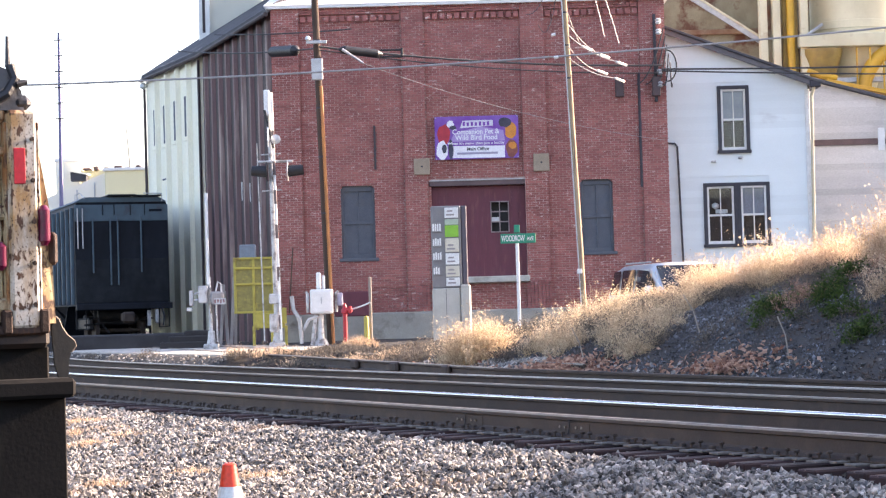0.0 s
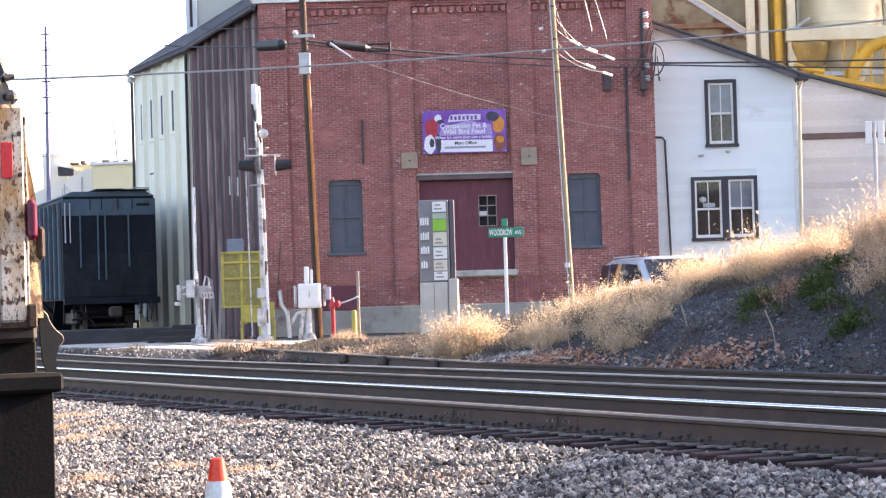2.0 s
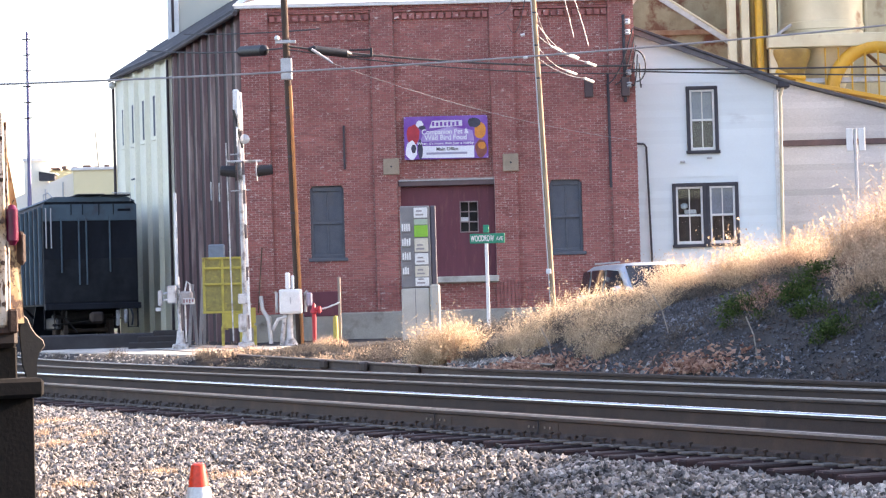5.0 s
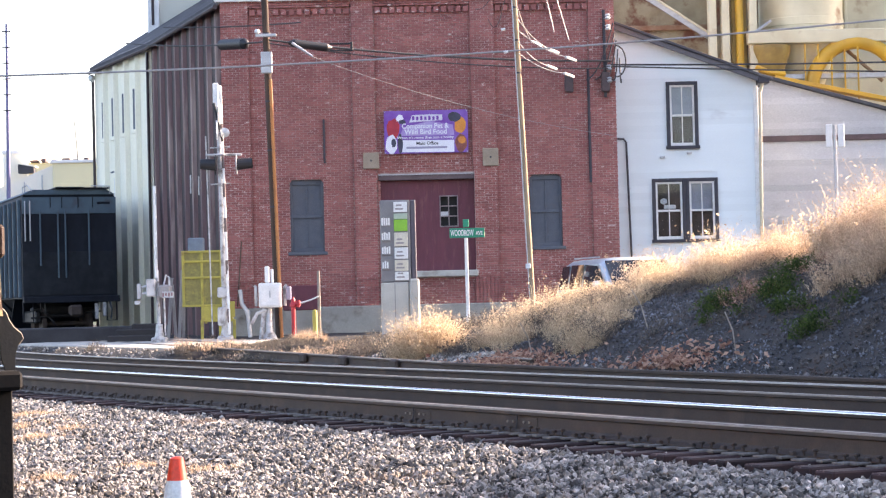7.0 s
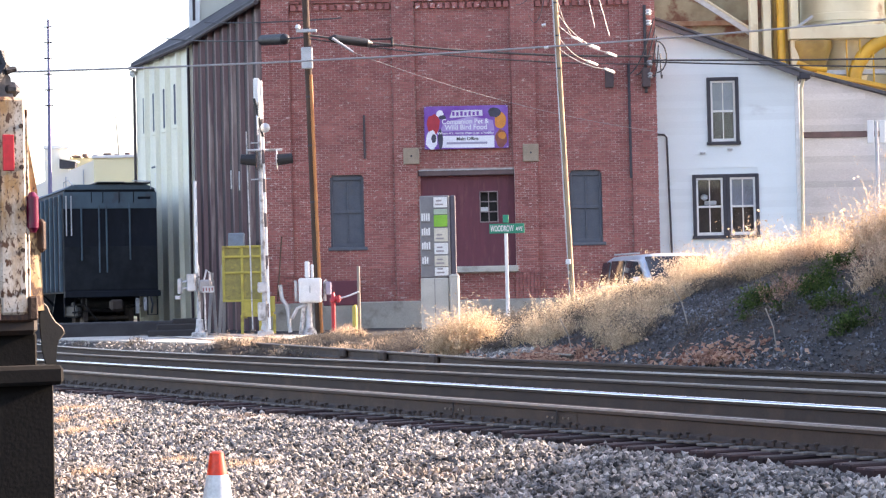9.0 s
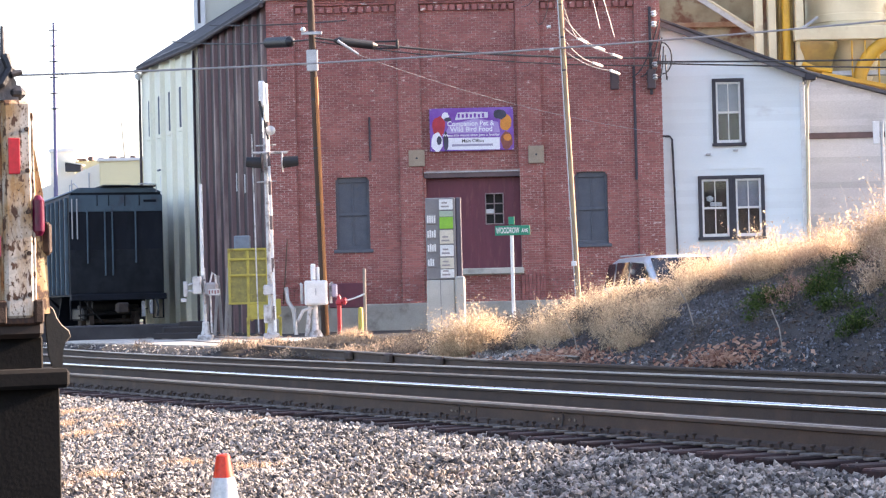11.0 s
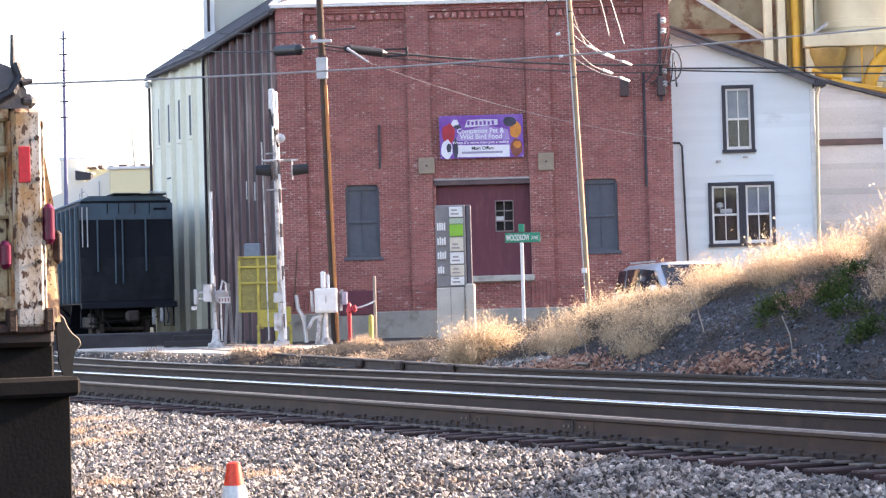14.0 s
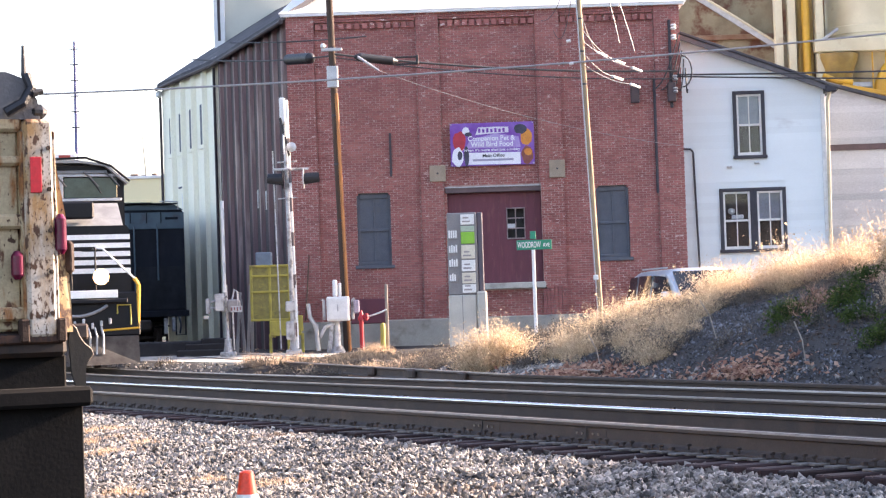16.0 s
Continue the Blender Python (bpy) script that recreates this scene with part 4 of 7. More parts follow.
def make_poles():
    p = thing("utility_pole", "brown weathered wooden utility pole with a grey box", "utility pole", group="utility poles")
    part("shaft", Build().tube((-2.50, 57, -0.3), (-2.73, 57, 10.5), 0.105, 0.09, 14), WOOD_POLE, p, "leaning brown timber shaft", True)
    part("meter_box", Build().bevel(-2.82, -2.52, 56.72, 56.86, 7.05, 7.62, 0.02), GALV, p, "pale grey metal box")
    part("riser_pipe", Build().tube((-2.44, 56.90, 0.0), (-2.59, 56.90, 6.9), 0.045, 0.045, 8), surf("copper_brown_pipe", (0.46, 0.19, 0.06), (0.34, 0.14, 0.05), 3), p, "rust-orange riser pipe")
    for z in (3.5, 5.0, 6.3, 8.1):
        x = -2.50 - 0.021 * z
        part("strap", Build().tube((x, 57, z), (x, 57, z + 0.05), 0.111, 0.111, 14), DARK_TRIM, p)
    part("bracket", Build().bevel(-2.95, -2.4, 56.75, 56.85, 8.02, 8.10, 0.01), GALV, p)
    for x in (-2.9,):
        part("insulator", Build().spin([(0.03, 0), (0.07, 0.03), (0.07, 0.08), (0.04, 0.12)], 10, pose(x, 56.75, 8.10)), WHITE_PAINT, p, "white insulator")
    q = thing("utility_pole", "pale weathered wooden utility pole with cable bundles", "utility pole", group="utility poles")
    part("shaft", Build().tube((3.90, 52, -0.3), (3.52, 52, 10.5), 0.070, 0.060, 14), surf("bleached_pole_wood", (0.44, 0.32, 0.20), (0.30, 0.22, 0.15), 3.0, 0.9, stretch=(4, 4, 0.3), stain=(0.12, 0.09, 0.07), stain_scale=2.5), q, "leaning pale timber shaft", True)
    part("conduit", Build().tube((3.82, 51.95, 0.0), (3.49, 51.95, 9.5), 0.016, 0.016, 8), GALV, q, "grey conduit")
    part("tag", Build().bevel(3.70, 3.82, 51.80, 51.86, 1.66, 1.78, 0.01), WHITE_PAINT, q)
    for z in (8.0, 7.2, 6.4):
        part("strap", Build().tube((3.88 - 0.035 * z, 52, z), (3.88 - 0.035 * z, 52, z + 0.04), 0.074, 0.074, 12), DARK_TRIM, q)
    for k, (x, z) in enumerate(((3.25, 7.45), (3.30, 6.90))):
        part("insulator", Build().tube((x, 51.8, z), (x + 0.10, 51.8, z + 0.02), 0.035, 0.035, 8), WHITE_PAINT, q, "white insulator")
    # drop cables that fan out to clamps
    for k in range(5):
        a = Vector((3.66, 51.85, 8.0 - 0.28 * k))
        c = Vector((4.05 + 0.30 * (k % 3) + 0.12 * k, 52.6, 7.25 - 0.20 * k))
        cb = part("drop_cable", Build().line(sag(a, c, 0.10, 6), 0.011), PALE_CABLE, q, "pale service drop cable")
        e = c + Vector((0.26, 0.4, -0.05))
        part("clamp", Build().tube(c, e, 0.035, 0.035, 8), WHITE_PAINT, cb, "white cable clamp")
    for k, (x0, z0, x1, z1, d) in enumerate(((3.55, 9.6, 2.95, 7.75, 0.9), (3.5, 9.7, 2.65, 8.0, 0.5), (3.7, 9.8, 4.55, 7.4, -0.5), (3.62, 9.7, 4.9, 7.2, -0.7))):
        part("looped_cable", Build().line(sag((x0, 51.85, z0), (x1, 52.0, z1), d, 10), 0.010), CABLE if k < 2 else PALE_CABLE, q)
    # wires: each its own thing
    def wire(label, a, b, drop, r, mat):
        return solid("overhead_wire", Build().line(sag(a, b, drop, 18), r), mat, label, "cable", group="overhead wires")
    wire("pale aluminium wire spanning past the mill", (-34, 51.87, 7.436), (16, 51.87, 7.796), 1.017, 0.024, PALE_CABLE)
    wire("dark wire from the elevator to the pole", (-7.4, 66, 9.05), (-2.7, 57, 7.92), 0.1, 0.022, CABLE)
    wire("dark upper wire to the pole", (-6.04, 64, 9.26), (-1.75, 57, 8.41), 0.05, 0.018, CABLE)
    wire("dark twisted cable between the poles", (-2.6, 56.9, 7.95), (6.9, 60.7, 7.62), 0.16, 0.030, CABLE)
    wire("thin dark cable below the twisted cable", (-2.6, 56.9, 7.86), (6.9, 60.7, 7.40), 0.18, 0.018, CABLE)
    wire("dark cable over the house front", (6.9, 60.7, 7.51), (16.5, 60.5, 7.40), 0.04, 0.026, CABLE)
    wire("thin dark cable over the house front", (6.9, 60.7, 7.46), (16.5, 60.5, 7.08), 0.03, 0.022, CABLE)
    wire("thin slack service wire across the banner", (-1.5, 56.8, 7.48), (6.95, 60.85, 5.50), 0.25, 0.007, PALE_CABLE)
    for k, (a, b, r) in enumerate((((-4.02, 59.53, 8.16), (-3.33, 58.2, 8.02), 0.15), ((-1.95, 57.16, 7.875), (-1.10, 57.5, 7.79), 0.115))):
        a, b = Vector(a), Vector(b)
        w = (b - a).normalized()
        bb = Build().tube(a, b, r, r, 14).tube(a - w * 0.16, a, 0.04, r, 14).tube(b, b + w * 0.16, r, 0.04, 14)
        solid("splice_case", bb, BLACK, "black cylindrical cable splice case on the wire", "splice case", smooth=True, group="splice cases")
    sp = thing("cable_spreader", "black cable bracket beside the splice case", "bracket")
    part("arm", Build().bevel(-1.0, -0.42, 56.95, 57.03, 7.62, 7.66, 0.01).bevel(-1.0, -0.42, 56.95, 57.03, 7.80, 7.84, 0.01).bevel(-0.45, -0.38, 56.93, 57.05, 7.62, 7.86, 0.01), BLACK, sp)
    part("brace_rod", Build().tube((-2.0, 56.9, 7.86), (-1.45, 56.9, 7.48), 0.04, 0.03, 8), GALV, sp)
    # service entrance on the corner of the mill
    se = thing("service_entrance", "cluster of dark cables and insulators on the mill corner", "electrical fitting", pose(6.75, FY - 0.14, 7.0))
    part("rack", Build().bevel(-0.04, 0.04, -0.06, 0.04, -0.4, 2.1, 0.01), DARK_TRIM, se)
    for z in (0.0, 0.35, 1.5, 1.8):
        part("insulator", Build().spin([(0.05, 0), (0.09, 0.04), (0.05, 0.08), (0.09, 0.12), (0.05, 0.16)], 10, pose(0.1, -0.14, z)), WHITE_PAINT if z > 1 else GALV, se)
    for k in range(5):
        part("cable_loop", Build().line(sag((-0.55 + 0.25 * k, -0.1, 0.1), (0.25 + 0.04 * k, -0.1, 1.7 - 0.25 * k), 0.35, 8), 0.02), CABLE, se)
    part("cable_loop", Build().line([(0.3 + 0.28 * math.sin(a), -0.2, 0.6 - 0.45 * math.cos(a)) for a in [radians(d) for d in range(0, 181, 20)]], 0.022), CABLE, se)
    for x in (-1.05, 0.0):
        part("terminal_box", Build().bevel(x - 0.12, x + 0.12, -0.18, 0.0, -0.25, 0.3, 0.02), surf("brown_box", (0.09, 0.06, 0.06), (0.06, 0.04, 0.045), 5), se, "dark terminal box")


# ---- crossing equipment ----
def make_crossing():
    def footing(t, x, y):
        part("base", Build().bevel(x - 0.20, x + 0.20, y - 0.2, y + 0.2, -0.1, 0.16, 0.03).spin([(0.13, 0.16), (0.10, 0.30), (0.09, 0.5)], 12, pose(x, y, 0)), SILVER_PAINT, t, "cast base")
    g = thing("crossing_gate", "silver crossing gate mechanism with its raised striped arm", "crossing gate")
    x, y = -5.57, 56.0
    footing(g, x, y)
    part("mast", Build().tube((x, y, 0.1), (x - 0.03, y, 1.9), 0.05, 0.045, 12), SILVER_PAINT, g, "silver mast", True)
    part("side_pipe", Build().tube((x + 0.16, y - 0.05, 0.2), (x + 0.14, y - 0.05, 1.3), 0.025, 0.025, 8), SILVER_PAINT, g)
    part("mechanism_box", Build().bevel(x - 0.30, x - 0.06, y - 0.25, y + 0.2, 1.22, 1.68, 0.03), SILVER_PAINT, g, "silver gate motor case")
    part("motor_case", Build().bevel(x + 0.02, x + 0.34, y - 0.3, y + 0.1, 1.18, 1.52, 0.05), surf("dirty_grey", (0.34, 0.32, 0.32), (0.25, 0.23, 0.23), 6), g, "dirty grey motor case")
    part("counterweight", Build().bevel(x - 0.62, x - 0.48, y - 0.1, y + 0.06, 1.02, 1.12, 0.01).bevel(x - 0.55, x - 0.44, y - 0.1, y + 0.06, 1.16, 1.56, 0.01), SILVER_PAINT, g, "bolted counterweight plates")
    part("bracket", Build().line([(x + 0.15, y - 0.2, 1.5), (x + 0.22, y - 0.2, 1.78), (x + 0.30, y - 0.2, 1.70), (x + 0.30, y - 0.2, 1.3)], 0.025), SILVER_PAINT, g)
    wp = part("warning_plate", Build().bevel(x + 0.12, x + 0.42, y - 0.335, y - 0.32, 1.18, 1.34, 0.006), GALV, g, "white plate with red marks")
    for k in range(4):
        part("plate_bar", Build().box(x + 0.13 + 0.075 * k, x + 0.165 + 0.075 * k, y - 0.342, y - 0.335, 1.21 + 0.02 * (k % 2), 1.31), surf("faded_red_print", (0.24, 0.09, 0.10), None, 9), wp)
    part("crank_link", Build().tube((x - 0.42, y - 0.12, 1.46), (x + 0.02, y - 0.12, 1.60), 0.03, 0.03, 8).tube((x - 0.42, y - 0.12, 1.30), (x + 0.02, y - 0.12, 1.36), 0.025, 0.025, 8), SILVER_PAINT, g, "silver crank links")
    arm = part("gate_arm", Build().bevel(x - 0.085, x - 0.005, y - 0.10, y - 0.05, 1.7, 4.09, 0.01), WHITE_PAINT, g, "raised white gate arm")
    for z in (2.2, 2.9, 3.6):
        part("red_stripe", Build().box(x - 0.03, x - 0.002, y - 0.103, y - 0.047, z, z + 0.3), GALV, arm)
    s = thing("crossing_signal", "tall silver crossing signal mast with hooded flashing lights", "crossing signal")
    x, y = -3.86, 56.0
    lean = -0.010
    footing(s, x, y)
    part("mast", Build().tube((x, y, 0.1), (x + lean * 6, y, 6.15), 0.07, 0.055, 14), SILVER_PAINT, s, "silver steel mast", True)
    part("finial", Build().bevel(x - 0.19, x - 0.03, y - 0.12, y + 0.02, 6.05, 6.74, 0.03).bevel(x - 0.06, x + 0.04, y - 0.05, y + 0.05, 6.1, 6.68, 0.02), WHITE_PAINT, s, "white gate arm tip above the mast")
    arm = part("gate_arm", Build().tube((x + 0.12, y - 0.22, 0.2), (x + 0.02, y - 0.16, 6.55), 0.036, 0.032, 8), WHITE_PAINT, s, "raised gate arm with broken white stripes")
    for z in (0.5, 1.75, 2.85, 3.75, 4.5, 5.3):
        xx = x + 0.12 - 0.0157 * z
        part("red_stripe", Build().tube((xx, y - 0.218 + 0.009 * z, z), (xx - 0.006, y - 0.216 + 0.009 * z, z + 0.36), 0.039, 0.039, 8), surf("faded_red", (0.16, 0.12, 0.12), (0.11, 0.08, 0.08), 6), arm)
    # crossbuck on edge, bell, lights
    part("crossbuck", Build().bevel(-0.02, 0.02, -0.6, 0.6, -0.11, 0.11, 0.008, Matrix.Translation((x - 0.10, y - 0.1, 5.72)) @ Euler((radians(45), 0, radians(4))).to_matrix().to_4x4())
         .bevel(-0.02, 0.02, -0.6, 0.6, -0.11, 0.11, 0.008, Matrix.Translation((x - 0.06, y - 0.1, 5.72)) @ Euler((radians(-45), 0, radians(4))).to_matrix().to_4x4()), WHITE_PAINT, s, "white crossbuck seen edge on")
    part("cable_arm", Build().tube((x - 0.17, y - 0.2, 6.2), (x + 0.05, y - 0.2, 5.2), 0.035, 0.035, 8), BLACK, s)
    part("bell", Build().spin([(0.05, -0.03), (0.12, 0.0), (0.13, 0.05), (0.06, 0.09)], 16, Matrix.Translation((x + 0.11, y - 0.25, 5.42)) @ Euler((radians(90), 0, 0)).to_matrix().to_4x4()), GALV, s, "round grey bell", True)
    for z in (5.05, 4.1):
        part("cross_arm", Build().tube((x - 0.30, y, z), (x + 0.22, y, z + 0.02), 0.018, 0.018, 8), SILVER_PAINT, s)
    part("light_arm", Build().tube((x - 0.38, y - 0.06, 4.86), (x + 0.52, y - 0.06, 4.86), 0.035, 0.035, 8), SILVER_PAINT, s, "silver cross arm")
    for side, xa, xb in ((-1, x - 0.16, x - 0.55), (1, x + 0.40, x + 0.80)):
        lt = part("flashing_light", Build().tube((x + 0.26 * side + 0.1, y - 0.1, 4.60), (xa + 0.05 * side, y - 0.1, 4.60), 0.13, 0.15, 14), BLACK if side < 0 else SILVER_PAINT, s, "round signal lamp", True)
        part("hood", Build().tube((xa, y - 0.1, 4.60), (xb, y - 0.1, 4.63), 0.155, 0.13, 14, False), BLACK, lt, "black lamp hood")
        part("background_disc", Build().tube((xa - 0.02 * side, y - 0.1, 4.6), (xa, y - 0.1, 4.6), 0.26, 0.26, 20), BLACK if side < 0 else GALV, lt, "round backing plate")
    part("conduit", Build().tube((x - 0.33, y - 0.05, 0.2), (x - 0.40, y - 0.05, 5.35), 0.018, 0.018, 8), SILVER_PAINT, s, "thin side conduit")
    part("conduit_foot", Build().tube((x + 0.32, y + 0.1, 0.9), (x + 0.46, y + 0.1, 2.6), 0.018, 0.018, 8), WOOD_POLE, s)
    part("junction_box", Build().bevel(x - 0.18, x + 0.1, y - 0.2, y + 0.16, 1.15, 1.42, 0.03), SILVER_PAINT, s)
    part("junction_box", Build().bevel(x - 0.18, x + 0.04, y - 0.25, y - 0.1, 0.42, 0.9, 0.03), SILVER_PAINT, s)
    b = thing("signal_case", "white signal relay case on a silver pedestal", "signal case")
    x, y = -2.72, 56.0
    part("pedestal", Build().spin([(0.22, 0.0), (0.17, 0.14), (0.085, 0.24), (0.075, 0.86)], 14, pose(x, y, 0.0)), SILVER_PAINT, b, "flared silver pedestal", True)
    part("leg", Build().tube((x - 0.22, y - 0.06, 0.05), (x - 0.12, y - 0.06, 0.85), 0.06, 0.05, 10), SILVER_PAINT, b)
    part("case", Build().bevel(-2.97, -2.38, y - 0.25, y + 0.15, 0.86, 1.50, 0.03), WHITE_PAINT, b, "white steel case")
    part("case_door", Build().bevel(-2.92, -2.43, y - 0.27, y - 0.25, 0.91, 1.45, 0.008), WHITE_PAINT, b)
    part("latch", Build().bevel(-2.69, -2.66, y - 0.30, y - 0.27, 1.12, 1.30, 0.006), GALV, b, "small latch")
    part("stack", Build().bevel(-2.81, -2.68, y - 0.1, y + 0.05, 1.50, 1.94, 0.03).bevel(-2.66, -2.58, y - 0.05, y + 0.05, 1.5, 1.86, 0.02), WHITE_PAINT, b, "white stack on the case")
    for xx in (-3.05, -2.30):
        part("side_pipe", Build().line([(xx, y, 0.9), (xx, y, 1.40), (xx + (0.06 if xx > -2.7 else -0.04), y, 1.44)], 0.04, 8), SILVER_PAINT, b)
    part("side_box", Build().bevel(-2.27, -2.12, y - 0.15, y + 0.05, 1.05, 1.40, 0.03), surf("lilac_grey", (0.42, 0.38, 0.46), (0.32, 0.28, 0.36), 5), b)
    part("cable_elbow", Build().line([(x - 0.06, y - 0.1, 0.8), (x - 0.30, y - 0.1, 0.72), (x - 0.45, y - 0.1, 0.45)], 0.045, 8), SILVER_PAINT, b)
    v = thing("vent_pipe", "bent galvanised standpipe beside the signal case", "pipe")
    part("pipe", Build().line([(-3.22, 56, 0.1), (-3.27, 56, 0.75), (-3.42, 56, 0.98), (-3.46, 56, 1.34)], 0.055, 10), GALV, v, smooth=True)
    part("collar", Build().tube((-3.27, 56, 0.70), (-3.28, 56, 0.80), 0.07, 0.07, 10), GALV, v)
    r = thing("standpipe", "red painted standpipe with a chained cap", "standpipe")
    part("body", Build().spin([(0.055, 0.05), (0.055, 0.8), (0.085, 0.82), (0.085, 0.9), (0.05, 0.95), (0.05, 1.0), (0.03, 1.05)], 14, pose(-2.05, 55, 0.05)), RED, r, smooth=True)
    part("outlet", Build().tube((-2.05, 55, 0.93), (-1.87, 54.95, 0.96), 0.06, 0.07, 10).bevel(-1.95, -1.88, 54.9, 55.02, 0.85, 1.04, 0.01), RED, r)
    part("cap", Build().tube((-2.05, 55, 1.05), (-2.05, 55, 1.12), 0.035, 0.02, 8), RED, r)
    w = thing("wooden_post", "weathered grey wooden post with a slack white cord", "post")
    part("post", Build().bevel(-1.43, -1.35, 54.96, 55.04, 0.0, 1.77, 0.015), surf("grey_post_wood", (0.30, 0.25, 0.21), (0.22, 0.18, 0.15), 4, stretch=(3, 3, 0.4)), w)
    part("cord", Build().line(sag((-1.92, 55, 0.95), (-1.39, 54.93, 1.12), 0.02, 5), 0.022), WHITE_PAINT, w, "white cord")
    solid("bollard", Build().spin([(0.065, 0.0), (0.065, 0.66), (0.045, 0.72), (0.0, 0.74)], 14, pose(-1.50, 54.8, 0.05)), YELLOW, "short yellow steel bollard at the post", "bollard", smooth=True)
    # yellow loading cage
    c = thing("loading_platform", "yellow steel cage platform against the ribbed wall", "loading platform")
    x0, x1, y0, y1 = -5.19, -4.15, 59.0, 60.1
    for xx in (x0, -4.68, x1):
        for yy in (y0, y1):
            part("upright", Build().bevel(xx - 0.035, xx + 0.035, yy - 0.035, yy + 0.035, 0.45 if xx > x0 else 0.92, 2.46, 0.008), YELLOW, c)
    for z in (0.95, 1.72, 2.16, 2.43):
        part("rail", Build().bevel(x0, x1, y0 - 0.05, y0 + 0.02, z - 0.03, z + 0.03, 0.008), YELLOW, c)
    mesh_sheet = surf("expanded_mesh", (0.30, 0.25, 0.07), (0.22, 0.18, 0.06), 8.0, 0.7, stain=(0.42, 0.34, 0.07), stain_scale=6.0)
    part("infill", Build().bevel(x0 + 0.03, x1 - 0.03, y0 + 0.0, y0 + 0.03, 0.98, 2.40, 0.005), mesh_sheet, c, "dull mesh infill")
    part("gate", Build().bevel(x1 + 0.02, x1 + 0.36, y0 - 0.10, y0 - 0.04, 0.62, 1.05, 0.01).bevel(-4.72, x1 + 0.30, y0 - 0.06, y0 + 0.2, 0.50, 0.92, 0.02), YELLOW, c, "yellow gate panel")
    for xx in (-4.7, -4.2, -3.82):
        part("foot", Build().bevel(xx - 0.04, xx + 0.04, y0 - 0.06, y0 + 0.04, 0.02, 0.56, 0.01), YELLOW, c)
    solid("wall_cabinet", Build().bevel(-5.15, -4.70, 60.15, 60.5, 2.42, 2.85, 0.03).bevel(-5.0, -4.9, 60.5, 62.5, 2.5, 2.7, 0.01), surf("blue_grey_enamel", (0.20, 0.24, 0.29), (0.16, 0.19, 0.23), 4), "blue-grey metal cabinet on the ribbed wall", "cabinet")
    for k, (x, y, dx, hgt) in enumerate(((-5.42, 60.0, 0.10, 1.9), (-5.55, 60.4, -0.06, 1.5), (-5.32, 60.2, 0.05, 1.2), (-5.75, 60.3, 0.12, 1.7))):
        solid("leaning_plank", Build().bevel(-0.045, 0.045, -0.015, 0.015, 0.0, hgt, 0.006, pose(x, y, 0.06, 3 + k, dx * 40, 0)), surf("pale_plank", (0.34, 0.31, 0.30), (0.22, 0.20, 0.20), 4, stretch=(3, 3, 0.4)), "weathered pale plank leaning by the ribbed wall", "plank", group="leaning planks")
    # dock and low kerbs in front of the elevator
    solid("loading_dock", Build().bevel(-11.5, -5.9, 60.6, 62.2, -0.1, 0.42, 0.04), surf("grimy_concrete", (0.045, 0.042, 0.045), (0.028, 0.026, 0.029), 2.0, 0.9), "low dark concrete dock along the siding", "dock")
    solid("timber_kerb", Build().bevel(-7.2, -5.75, 58.2, 58.45, -0.1, 0.20, 0.03).bevel(-7.0, -5.8, 58.5, 58.75, -0.1, 0.36, 0.03).bevel(-6.6, -5.7, 58.8, 59.05, -0.1, 0.50, 0.03), surf("dark_timber", (0.026, 0.022, 0.023), (0.018, 0.015, 0.017), 4), "stack of dark timbers beside the dock", "timber")


